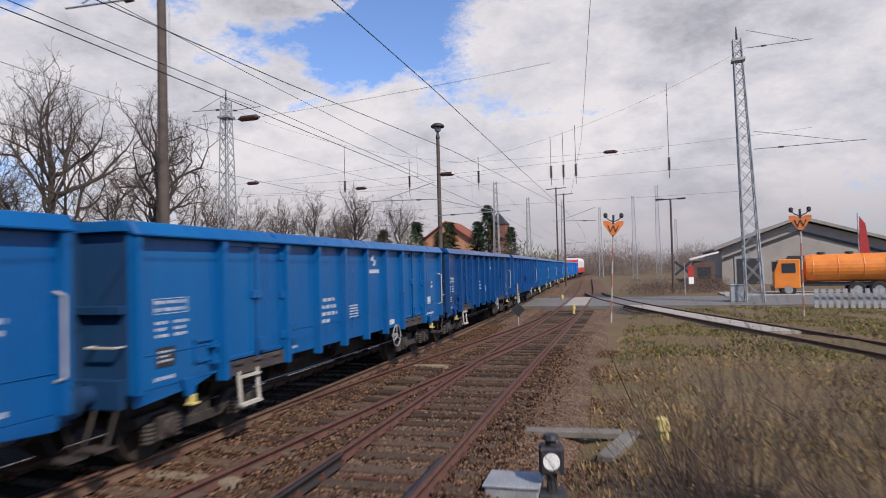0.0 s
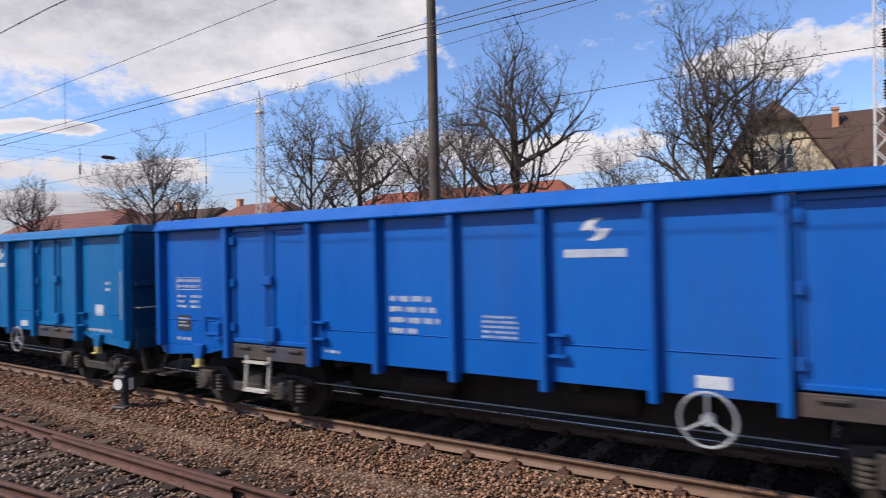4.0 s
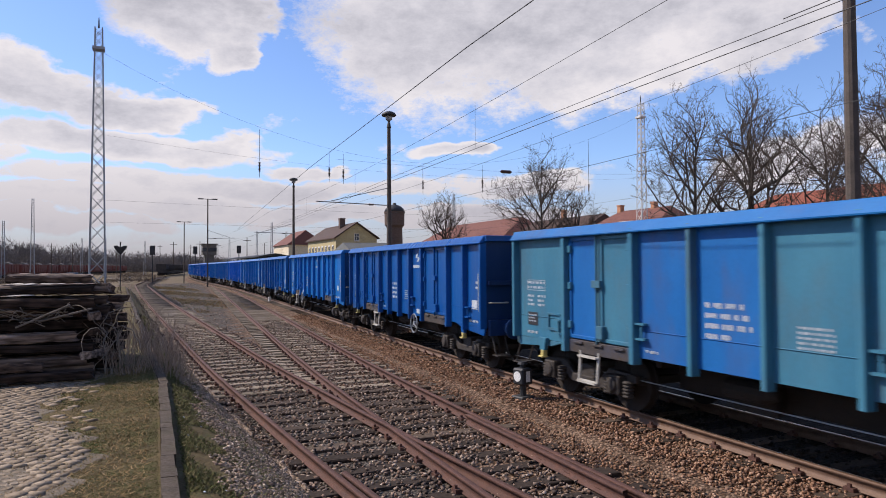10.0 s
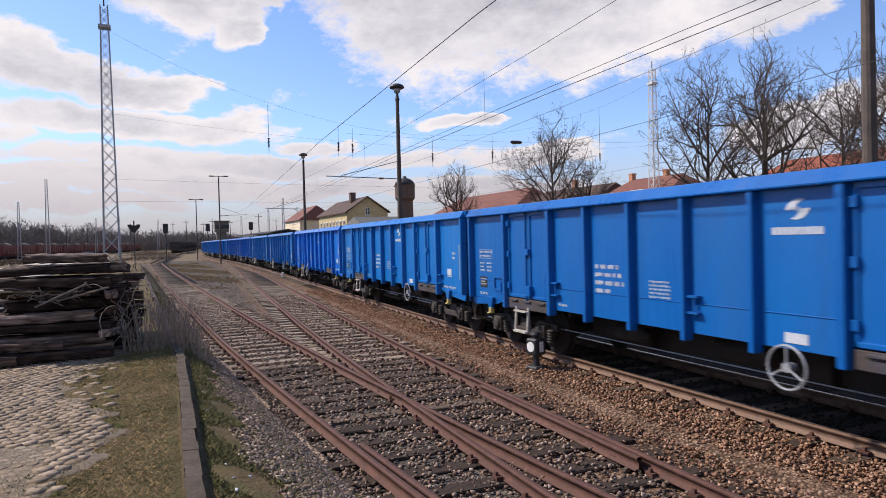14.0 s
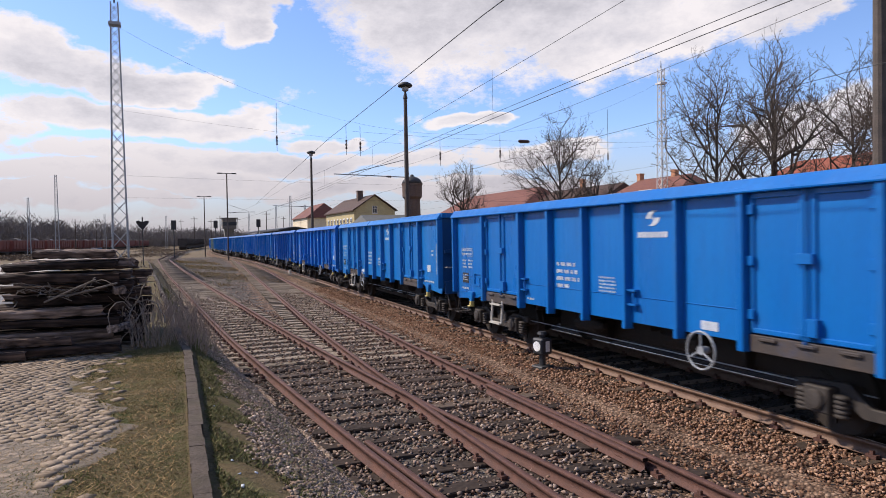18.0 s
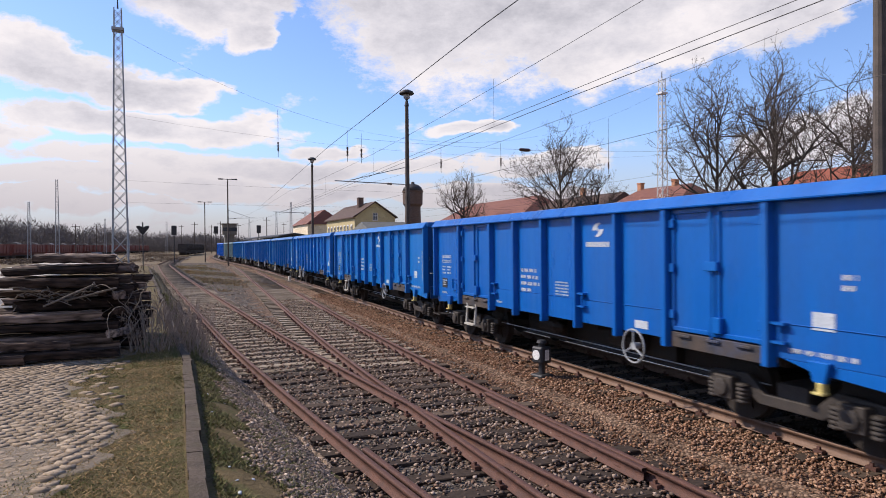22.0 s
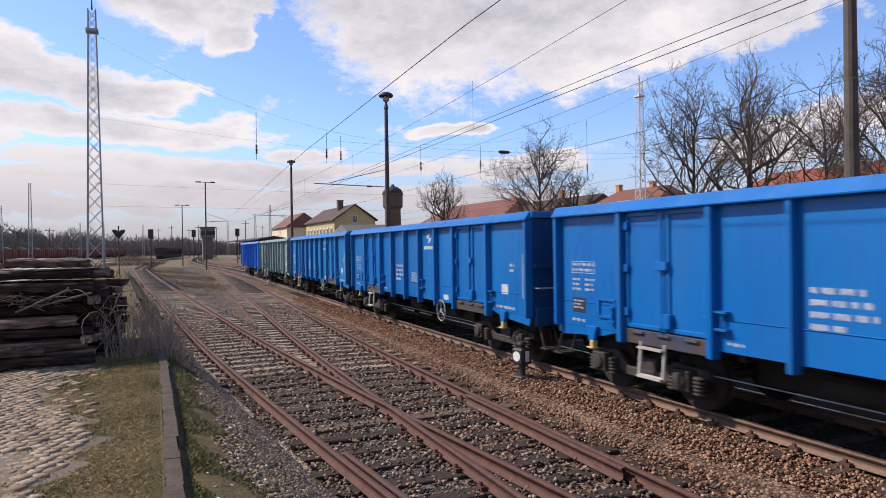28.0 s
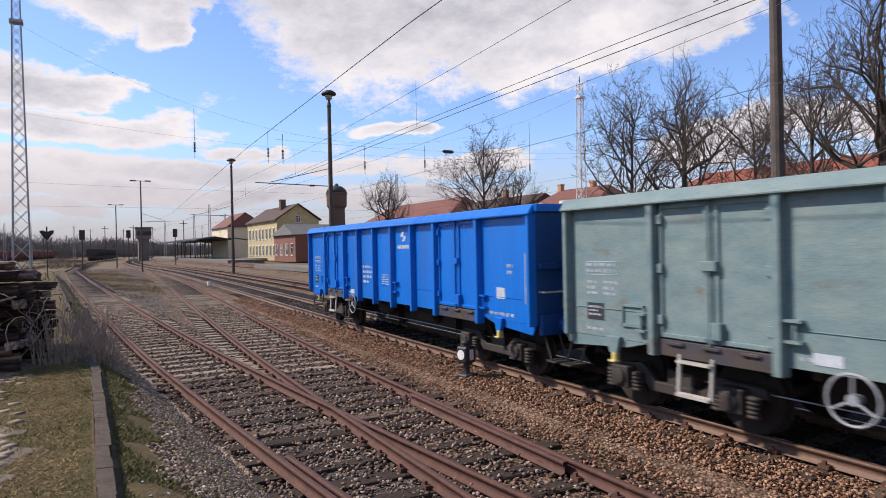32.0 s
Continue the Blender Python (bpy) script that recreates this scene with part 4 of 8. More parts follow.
def wagon(label, paint, handwheel=6, posts=POSTS, doors=(1, 7), body=BODY_L):
    """An open high-sided bogie wagon; +y is its leading end. Origin on the rail head under its middle."""
    root = thing("freight_wagon", label, "freight wagon", "wagons of the freight train")
    h2 = body / 2
    d0, d1 = doors
    w_end = posts[-1] - posts[-2]
    P = lambda n, s, m=paint, p=root, lab="", b=0.008: part(n, s, m, p, lab, b)
    # floor and underframe
    P("floor", Shape().box(-HALF_W + 0.06, HALF_W - 0.06, -h2 + 0.05, h2 - 0.05, FLOOR_Z + 0.20, FLOOR_Z + 0.26), UNDER)
    u = Shape().box(-0.30, -0.18, -h2 + 0.05, h2 - 0.05, 0.82, FLOOR_Z + 0.19).box(0.18, 0.30, -h2 + 0.05, h2 - 0.05, 0.82, FLOOR_Z + 0.19)
    for y in (-4.6, -2.6, -0.8, 0.8, 2.6, 4.6):
        u.box(-1.2, 1.2, y - 0.05, y + 0.05, 0.86, FLOOR_Z + 0.18)
    u.box(-0.34, 0.34, -3.1, 3.1, 0.42, 0.83).box(-0.5, 0.5, -1.9, -1.2, 0.36, 0.84).box(-0.5, 0.5, 1.3, 2.0, 0.38, 0.84)      # added boxes like brake rigging: they block the lit ground seen under the wagon
    P("underframe", u, UNDER, lab="sooty steel underframe")
    tank = Shape().lathe([(0.10, -0.45), (0.19, -0.40), (0.19, 0.40), (0.10, 0.45)], 14, (0.55, 0.9, 0.70), "y")
    P("air_tank", tank, UNDER)
    rod = Shape().tube((0.95, -4.2, 0.55), (0.95, 4.2, 0.55), 0.012, n=6)
    P("brake_pipe", rod, GALV, lab="thin pale pipe under the frame")
    P("brake_cylinder", Shape().lathe([(0.14, -0.3), (0.14, 0.3), (0.05, 0.5)], 12, (0.7, -1.5, 0.68), "y"), UNDER)
    for sx in (1, -1):
        x = sx * HALF_W
        # side panels between posts, set back from posts
        for k, (a, b) in enumerate(zip(posts, posts[1:])):
            if k in doors:
                continue
            lo = FLOOR_Z + (0.0 if d0 < k < d1 else 0.02)
            sh = Shape()
            sh.box(min(x, x - sx * 0.05), max(x, x - sx * 0.05), a + 0.045, b - 0.045, lo, TOP_Z - 0.13)
            sh.box(min(x + sx * 0.003, x + sx * 0.012), max(x + sx * 0.003, x + sx * 0.012), a + 0.05, b - 0.05, lo + 0.40, lo + 0.412)
            P("side_panel", sh)
        for k, y in enumerate(posts):
            w = 0.065 if k in (d0, d0 + 1, d1, d1 + 1) else 0.052
            sh = Shape()
            sh.prism([(y - w, x - sx * 0.03), (y + w, x - sx * 0.03), (y + w * 0.75, x + sx * 0.118), (y - w * 0.75, x + sx * 0.118)], FLOOR_Z - (0.10 if 0 < k < len(posts) - 1 else 0), TOP_Z - 0.11, "z")
            v = [(p[1], p[0], p[2]) for p in sh.v]
            sh.v = v
            P("side_post", sh)
        # top chord: a sloping plate over a deep tube
        sh = Shape()
        sh.prism([(x - sx * 0.08, TOP_Z - 0.13), (x + sx * 0.12, TOP_Z - 0.185), (x + sx * 0.15, TOP_Z - 0.165), (x + sx * 0.03, TOP_Z), (x - sx * 0.08, TOP_Z)], -h2 - 0.02, h2 + 0.02)
        P("top_rail", sh, b=0.012)
        # doors: two leaves with frames, bars and hinges
        for k in doors:
            a, b = posts[k], posts[k + 1]
            mid = (a + b) / 2
            for y0, y1, s0 in ((a + 0.08, mid - 0.05, 1), (mid + 0.05, b - 0.08, -1)):
                sh = Shape().box(min(x, x - sx * 0.05), max(x, x - sx * 0.05), y0, y1, FLOOR_Z + 0.13, TOP_Z - 0.14)
                o = x + sx * 0.03
                for q in ((y0, y0 + 0.06, FLOOR_Z + 0.14, TOP_Z - 0.17), (y1 - 0.06, y1, FLOOR_Z + 0.14, TOP_Z - 0.17), (y0, y1, TOP_Z - 0.25, TOP_Z - 0.17), (y0, y1, FLOOR_Z + 0.14, FLOOR_Z + 0.20)):
                    sh.box(min(x - sx * 0.01, o), max(x - sx * 0.01, o), *q)
                d = P("door", sh, lab="steel side door leaf")
                hg = Shape()
                ye = y0 if s0 > 0 else y1
                for z in (1.35, 2.0, 2.62):
                    hg.box(min(x, x + sx * 0.06), max(x, x + sx * 0.06), ye - 0.07, ye + 0.07, z - 0.06, z + 0.06)
                part("hinge", hg, paint, d, bevel=0.006)
            bar = Shape().tube((x + sx * 0.055, mid - 0.015, FLOOR_Z + 0.1), (x + sx * 0.055, mid - 0.015, TOP_Z - 0.16), 0.018, n=8)
            bar.box(min(x, x + sx * 0.08), max(x, x + sx * 0.08), mid - 0.12, mid + 0.10, 1.98, 2.10)
            bar.box(min(x, x + sx * 0.09), max(x, x + sx * 0.09), mid + 0.02, mid + 0.16, 1.18, 1.38)
            bar.box(min(x - sx * 0.04, x + sx * 0.01), max(x - sx * 0.04, x + sx * 0.01), mid - 0.05, mid + 0.05, FLOOR_Z + 0.13, TOP_Z - 0.14)
            P("door_latch", bar, b=0.006)
            sill = Shape().box(min(x - sx * 0.05, x + sx * 0.035), max(x - sx * 0.05, x + sx * 0.035), a + 0.07, b - 0.07, FLOOR_Z - 0.09, FLOOR_Z + 0.12)
            for yy in (a + 0.35, mid, b - 0.35):
                sill.box(min(x, x + sx * 0.07), max(x, x + sx * 0.07), yy - 0.12, yy + 0.12, FLOOR_Z + 0.06, FLOOR_Z + 0.10)
            P("door_sill", sill, SILL, lab="scuffed rusty door sill")
        # lashing brackets beside the posts
        for k, (ya, zz) in enumerate(((posts[d0] - 0.22, 1.28), (posts[d0 + 1] + 0.16, 1.38), (posts[d0 + 4] + 0.16, 1.38), (posts[-2] + 0.16, 1.30))):
            sh = Shape()
            for dz in (-0.11, 0.11):
                sh.box(min(x, x + sx * 0.09), max(x, x + sx * 0.09), ya - 0.09, ya + 0.09, zz + dz - 0.015, zz + dz + 0.015)
            sh.tube((x + sx * 0.05, ya, zz - 0.1), (x + sx * 0.05, ya, zz + 0.1), 0.02, n=6)
            P("lashing_bracket", sh, b=0)
        # lower gusset plates and yellow rope hooks near both ends
        for sy in (-1, 1):
            sh = Shape().prism([(sy * (h2 - 0.02), FLOOR_Z + 0.02), (sy * (h2 - 1.6), FLOOR_Z + 0.02), (sy * (h2 - 1.2), FLOOR_Z - 0.08), (sy * (h2 - 0.1), FLOOR_Z - 0.16)], x - sx * 0.045, x - sx * 0.005, "x")
            P("end_gusset", sh)
            yk = sy * (h2 - 1.02)
            sh = Shape().prism([(yk - 0.17, FLOOR_Z + 0.06), (yk + 0.10, FLOOR_Z + 0.06), (yk + 0.04, FLOOR_Z - 0.17), (yk - 0.10, FLOOR_Z - 0.17)], x + sx * 0.0, x + sx * 0.07, "x")
            P("hook_plate", sh)
            sh = Shape().box(min(x, x + sx * 0.09), max(x, x + sx * 0.09), yk - 0.045, yk + 0.04, FLOOR_Z - 0.27, FLOOR_Z - 0.16)
            sh.box(min(x, x + sx * 0.13), max(x, x + sx * 0.13), yk - 0.07, yk + 0.06, FLOOR_Z - 0.29, FLOOR_Z - 0.26)
            P("rope_hook", sh, YELLOWPAINT, lab="yellow rope hook")
        # step frame, handrail, lettering, plates
        ys = -sx * (h2 - (2.35 if d0 == 1 else 3.3))
        st = Shape().path([(x + sx * 0.02, ys - 0.24, FLOOR_Z - 0.04), (x + sx * 0.06, ys - 0.24, 0.46), (x + sx * 0.06, ys + 0.24, 0.46), (x + sx * 0.02, ys + 0.24, FLOOR_Z - 0.04)], 0.028)
        st.box(min(x, x + sx * 0.12), max(x, x + sx * 0.12), ys - 0.24, ys + 0.24, 0.44, 0.475)
        st.box(min(x, x + sx * 0.10), max(x, x + sx * 0.10), ys - 0.24, ys + 0.24, FLOOR_Z - 0.14, FLOOR_Z - 0.11)
        P("step", st, WHITEPAINT, lab="white-painted foot step", b=0)
        yh = (h2 - 0.10) * sx
        hr = Shape().path([(x, yh, 1.32), (x + sx * 0.11, yh, 1.36), (x + sx * 0.11, yh, 2.18), (x, yh, 2.22)], 0.017)
        P("handrail", hr, WHITEPAINT, lab="pale steel handrail", b=0)
        xs = x + sx * 0.001
        ord_ = (lambda y, w: y) if sx > 0 else (lambda y, w: -y - w)
        for y0, z0, lens, hh, sd in ((ord_(-h2 + 0.42, 0.6), 2.05, (0.58, 0.58), 0.055, 11),
                                     (ord_(-h2 + 0.42, 0.5), 1.80, (0.22, 0.18, 0.22), 0.05, 11 + 1),
                                     (ord_(-h2 + 0.76, 0.3), 1.80, (0.28, 0.22, 0.28), 0.05, 11 + 2),
                                     (ord_(posts[d0 + 2] + 0.18, 0.75), 1.86, (0.62, 0.70, 0.74, 0.46), 0.082, 11 + 3),
                                     (ord_(posts[d0 + 3] + 0.36, 0.45), 1.66, (0.45, 0.45, 0.45, 0.45, 0.45), 0.035, 11 + 4),
                                     (ord_(posts[-2] + 0.54 * w_end, 0.2), 2.0, (0.2, 0.16), 0.07, 11 + 5),
                                     (ord_(posts[-2] + 0.15 * w_end, 0.51 * w_end), 1.14, (0.51 * w_end,), 0.07, 11 + 6),
                                     (ord_(-h2 + 0.4, 0.3), 1.13, (0.35,), 0.06, 11 + 7),
                                     (ord_(posts[d0 + 1] + 0.2, 0.3), 1.12, (0.25,), 0.05, 11 + 8)):
            tx = Shape()
            text_rows(tx, xs, y0, z0, lens, hh, sx, sd)
            if sd == 11:
                for q in ((y0 - 0.02, y0 + 0.60, 2.070, 2.078), (y0 - 0.02, y0 + 0.60, 1.885, 1.893), (y0 - 0.02, y0 - 0.012, 1.885, 2.078), (y0 + 0.592, y0 + 0.60, 1.885, 2.078)):
                    tx.box(min(xs, xs + sx * 0.004), max(xs, xs + sx * 0.004), *q)
            P("lettering", tx, LETTER, lab="white stencilled lettering", b=0)
        yl = ((posts[d0 + 4] + posts[d0 + 5]) / 2) * (1 if sx > 0 else -1)
        P("emblem", logo_mesh(x + sx * 0.001, yl, 2.58, 1), LETTER, lab="white swoosh emblem over a wordmark bar", b=0)
        yp = ord_(-h2 + 0.42, 0.36)
        P("brake_plate", Shape().box(min(xs, xs + sx * 0.006), max(xs, xs + sx * 0.006), yp, yp + 0.34, 1.24, 1.48), BLACKSIGN, lab="black brake-data panel", b=0)
        bars = Shape()
        text_rows(bars, xs + sx * 0.006, yp + 0.04, 1.44, (0.26, 0.18, 0.26), 0.035, sx, 21)
        P("brake_data", bars, LETTER, lab="white data bars on black", b=0)
        yc = ord_(-h2 + 1.12, 0.4)
        fr = Shape()
        for q in ((yc, yc + 0.42, 1.47, 1.50), (yc, yc + 0.42, 1.20, 1.24), (yc, yc + 0.03, 1.20, 1.50), (yc + 0.39, yc + 0.42, 1.20, 1.50)):
            fr.box(min(x, x + sx * 0.03), max(x, x + sx * 0.03), *q)
        P("card_holder", fr, b=0)
        yw = ord_(posts[-2] + 0.33 * w_end, 0.3)
        P("white_card", Shape().box(min(xs, xs + sx * 0.006), max(xs, xs + sx * 0.006), yw, yw + 0.27, 1.38, 1.58), LETTER, lab="white paper card", b=0)
        yq = posts[handwheel] + (0.50 if handwheel == 6 else 0.78)
        yb = ord_(yq - (0.12 if handwheel == 6 else 0.45), 0.30)
        P("brake_label", Shape().box(min(xs, xs + sx * 0.006), max(xs, xs + sx * 0.006), yb, yb + 0.30, 1.06, 1.18), LETTER, lab="white brake label", b=0)
        # handwheel
        if handwheel and sx > 0:
            zq = 0.80
            wheel = Shape()
            pts = [(x + 0.13, yq + 0.25 * math.cos(a * math.tau / 24), zq + 0.25 * math.sin(a * math.tau / 24)) for a in range(25)]
            wheel.path(pts, 0.016)
            for a in (90, 210, 330):
                wheel.tube((x + 0.13, yq, zq), (x + 0.13, yq + 0.24 * math.cos(radians(a)), zq + 0.24 * math.sin(radians(a))), 0.014, n=6)
            wheel.lathe([(0.05, -0.1), (0.06, 0.02)], 10, (x + 0.12, yq, zq), "x")
            P("handwheel", wheel, GALV, lab="three-spoked brake handwheel", b=0)
    # ends: sheet, posts, chord, bars, buffers
    for sy in (-1, 1):
        y = sy * h2
        e = Shape().box(-HALF_W + 0.02, HALF_W - 0.02, min(y, y - sy * 0.05), max(y, y - sy * 0.05), FLOOR_Z + 0.02, TOP_Z - 0.13)
        P("end_wall", e)
        for xq in (-0.62, 0.62):
            P("end_post", Shape().box(xq - 0.07, xq + 0.07, min(y, y + sy * 0.12), max(y, y + sy * 0.12), FLOOR_Z - 0.05, TOP_Z - 0.12))
        P("end_beam", Shape().box(-HALF_W + 0.05, HALF_W - 0.05, min(y, y + sy * 0.09), max(y, y + sy * 0.09), 1.92, 2.02))
        P("end_chord", Shape().box(-HALF_W - 0.02, HALF_W + 0.02, min(y - sy * 0.06, y + sy * 0.09), max(y - sy * 0.06, y + sy * 0.09), TOP_Z - 0.13, TOP_Z - 0.002))
        P("headstock", Shape().box(-HALF_W + 0.06, HALF_W - 0.06, min(y, y + sy * 0.10), max(y, y + sy * 0.10), 0.84, 1.18))
        for xb in (-0.875, 0.875):
            b = Shape().lathe([(0.12, 0), (0.12, 0.20), (0.085, 0.20), (0.085, 0.25), (0.22, 0.26), (0.225, 0.30), (0.20, 0.312)] if sy > 0 else
                              [(0.20, -0.312), (0.225, -0.30), (0.22, -0.26), (0.085, -0.25), (0.085, -0.20), (0.12, -0.20), (0.12, 0)], 18, (xb, y + sy * 0.10, 1.0), "y")
            P("buffer", b, lab="buffer with a greasy steel head", b=0)
        c = Shape().box(-0.05, 0.05, min(y, y + sy * 0.50), max(y, y + sy * 0.50), 0.90, 1.0).box(-0.10, 0.10, min(y + sy * 0.42, y + sy * 0.60), max(y + sy * 0.42, y + sy * 0.60), 0.78, 1.0)
        P("coupling", c, UNDER, lab="greasy screw coupling")
        hose = Shape().path([(0.45, y + sy * 0.1, 0.95), (0.45, y + sy * 0.3, 0.75), (0.40, y + sy * 0.5, 0.55), (0.3, y + sy * 0.6, 0.52)], 0.03)
        P("brake_hose", hose, RUBBER, b=0)
        sp = Shape().path([(1.25, y + sy * 0.05, 0.9), (1.25, y + sy * 0.25, 0.45), (0.95, y + sy * 0.25, 0.45), (0.95, y + sy * 0.05, 0.9)], 0.018)
        sp.box(0.95, 1.27, min(y + sy * 0.12, y + sy * 0.36), max(y + sy * 0.12, y + sy * 0.36), 0.43, 0.455)
        P("shunter_step", sp, SPRING, b=0)
        gr = Shape().path([(0.9, y + sy * 0.02, 1.55), (0.9, y + sy * 0.14, 1.55), (1.3, y + sy * 0.14, 1.55), (1.3, y + sy * 0.02, 1.55)], 0.016)
        P("end_grip", gr, WHITEPAINT, lab="pale end grip", b=0)
    sets = bogie(root, 1.76 - h2) + bogie(root, h2 - 1.76)
    return root, sets


WAGONS = {}                               # number in the train -> root


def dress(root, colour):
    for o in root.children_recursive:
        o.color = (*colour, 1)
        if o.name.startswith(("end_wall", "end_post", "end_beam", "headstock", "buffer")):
            o.color = (colour[0] * 0.4 + 0.012, colour[1] * 0.4 + 0.008, colour[2] * 0.4, 1)   # ends painted darker: their shade put in the colour, and brake dust


def build_train():
    clean, _ = wagon("bright blue open bogie wagon with white lettering, coupled in train", PAINT)
    clean_b, _ = wagon("blue open bogie wagon with its handwheel beside the door", PAINT, 2)
    worn, _ = wagon("faded open bogie wagon with rust, coupled in the train", WORN, 6)
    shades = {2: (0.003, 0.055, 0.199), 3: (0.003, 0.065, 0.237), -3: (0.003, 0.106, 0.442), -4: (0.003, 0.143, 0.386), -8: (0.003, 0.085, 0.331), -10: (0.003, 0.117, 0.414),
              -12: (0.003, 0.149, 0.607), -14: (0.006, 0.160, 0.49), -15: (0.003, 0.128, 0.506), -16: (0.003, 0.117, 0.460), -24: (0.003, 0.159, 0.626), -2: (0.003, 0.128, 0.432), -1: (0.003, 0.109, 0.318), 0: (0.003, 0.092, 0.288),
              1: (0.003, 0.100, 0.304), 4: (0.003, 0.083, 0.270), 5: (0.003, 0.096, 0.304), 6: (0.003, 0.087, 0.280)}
    odd = {-6: ((0.032, 0.140, 0.320), "faded blue open wagon with grey spray scrawls, coupled in train"),
           -7: ((0.052, 0.195, 0.300), "faded teal open wagon with patched blue panels, coupled in train"),
           -22: ((0.010, 0.160, 0.44), "scuffed blue open bogie wagon, coupled in the train"),
           -23: ((0.215, 0.292, 0.300), "weathered grey-green open wagon streaked with rust, coupled in train")}
    rusted, _ = wagon(odd[-23][1], RUSTY, 2)
    short, _ = wagon("shorter dark blue open wagon with narrow end panels, coupled in train", PAINT, 6, SHORT_POSTS, (2, 7), SHORT_L)
    rnd = random.Random(7)
    used = set()
    for n in range(9, -25, -1):
        src = rusted if n == -23 else short if n == -8 else worn if n in odd else clean_b if n in (-1, -2, -9, -12, -14, -18, -24) else clean
        if src in used:
            w = copy_thing(src, Matrix.Identity(4))
        else:
            w = src
            used.add(src)
        if n in odd:
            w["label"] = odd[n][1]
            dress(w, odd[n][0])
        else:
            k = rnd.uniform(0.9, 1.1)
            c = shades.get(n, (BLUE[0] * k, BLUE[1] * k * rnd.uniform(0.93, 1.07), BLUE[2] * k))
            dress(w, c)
        WAGONS[n] = w
    for n in (-10, -22):                                  # on these the emblem sits one panel farther on
        for o in WAGONS[n].children:
            if o.name.startswith("emblem"):
                o.location.y += PANEL_W
    for o in WAGONS[-7].children:
        if o.name.startswith("top_rail"):
            o.color = (0.012, 0.150, 0.430, 1)
    for o in WAGONS[-6].children:
        if o.name.startswith("top_rail"):
            o.color = (0.060, 0.200, 0.320, 1)
    for k, o in enumerate(WAGONS[-23].children):
        if o.name.startswith("side_panel") and k % 3 == 0:
            o.color = (0.14, 0.29, 0.37, 1)
    # patched panels and scrawls
    for o in WAGONS[-7].children:
        if o.name.startswith(("side_panel", "door")) and o.name[:6] not in ("door_l", "door_s"):
            c = sum((v.co for v in o.data.vertices), Vector()) / len(o.data.vertices)
            slot = sum(c.y > q for q in POSTS)
            if c.x > 0 and (slot in (3, 4) or (slot == 2 and c.y < (POSTS[1] + POSTS[2]) / 2)):
                o.color = (0.014, 0.140, 0.430, 1)
    rnd = random.Random(3)
    for yy, zc in ((POSTS[4] + 0.3, 2.6), (POSTS[6] + 0.28, 2.4), (POSTS[8] + 0.4, 2.3)):
        g = Shape()
        pts = [(HALF_W + 0.006, yy + 0.11 * k, zc + 0.45 * ((k % 2) - 0.5) + rnd.uniform(-0.1, 0.1)) for k in range(7)]
        for a, b in zip(pts, pts[1:]):
            g.tube(a, b, 0.024, n=5)
            g.tube((a[0], a[1] + 0.06, a[2] - 0.08), (b[0], b[1] - 0.03, b[2] + 0.05), 0.012, n=5)
        g.v = [(HALF_W + 0.004 + 0.05 * (p[0] - HALF_W - 0.004), p[1], p[2]) for p in g.v]
        part("scrawl", g, GRAFFITI, WAGONS[-6], "grey spray-paint scrawl")


build_train()


def locomotive():
    root = thing("locomotive", "white and red locomotive at the head of the freight train", "locomotive")
    b = Shape().prism([(-1.45, 1.1), (1.45, 1.1), (1.45, 3.3), (1.0, 3.85), (-1.0, 3.85), (-1.45, 3.3)], -7.6, 7.6)
    part("body", b, LOCOWHITE, root, "white upper body", 0.08)
    part("skirt", Shape().box(-1.47, 1.47, -8.0, 8.0, 0.95, 2.0), LOCORED, root, "red lower body", 0.05)
    for sy in (-1, 1):
        part("cab_front", Shape().prism([(sy * 7.5, 1.1), (sy * 8.25, 1.1), (sy * 8.2, 2.1), (sy * 7.7, 3.3), (sy * 7.4, 3.75)], -1.4, 1.4, "x"), LOCORED, root, "red cab front", 0.04)
        for x in (-0.68, 0.68):
            part("windscreen", Shape().box(x - 0.55, x + 0.55, sy * 8.02 - 0.1, sy * 8.02 + 0.1, 2.35, 3.0), GLASS, root)
            part("headlight", Shape().lathe([(0.12, -0.05), (0.12, 0.05)], 12, (x * 1.3, sy * 8.25, 1.6), "y"), SIGNWHITE, root)
            part("buffer", Shape().lathe([(0.1, -0.35), (0.1, 0.3), (0.24, 0.32), (0.24, 0.36)] if sy > 0 else [(0.24, -0.36), (0.24, -0.32), (0.1, -0.3), (0.1, 0.35)], 14, (x * 1.29, sy * 8.35, 1.02), "y"), UNDER, root)
    for y in (-4.6, 4.6):
        bg = Shape().box(-1.2, 1.2, y - 2.0, y + 2.0, 0.45, 0.9)
        part("bogie", bg, UNDER, root, bevel=0.03)
        for yy in (-1.3, 1.3):
            part("wheelset", Shape().lathe([(0.6, -0.8), (0.6, -0.68)], 22, (0, y + yy, 0.6), "x").lathe([(0.6, 0.68), (0.6, 0.8)], 22, (0, y + yy, 0.6), "x").tube((-0.8, y + yy, 0.6), (0.8, y + yy, 0.6), 0.08), TREAD, root)
    part("roof_gear", Shape().box(-0.7, 0.7, -5, 5, 3.8, 4.05), DARKMETAL, root, bevel=0.05)
    return root


LOCO = locomotive()

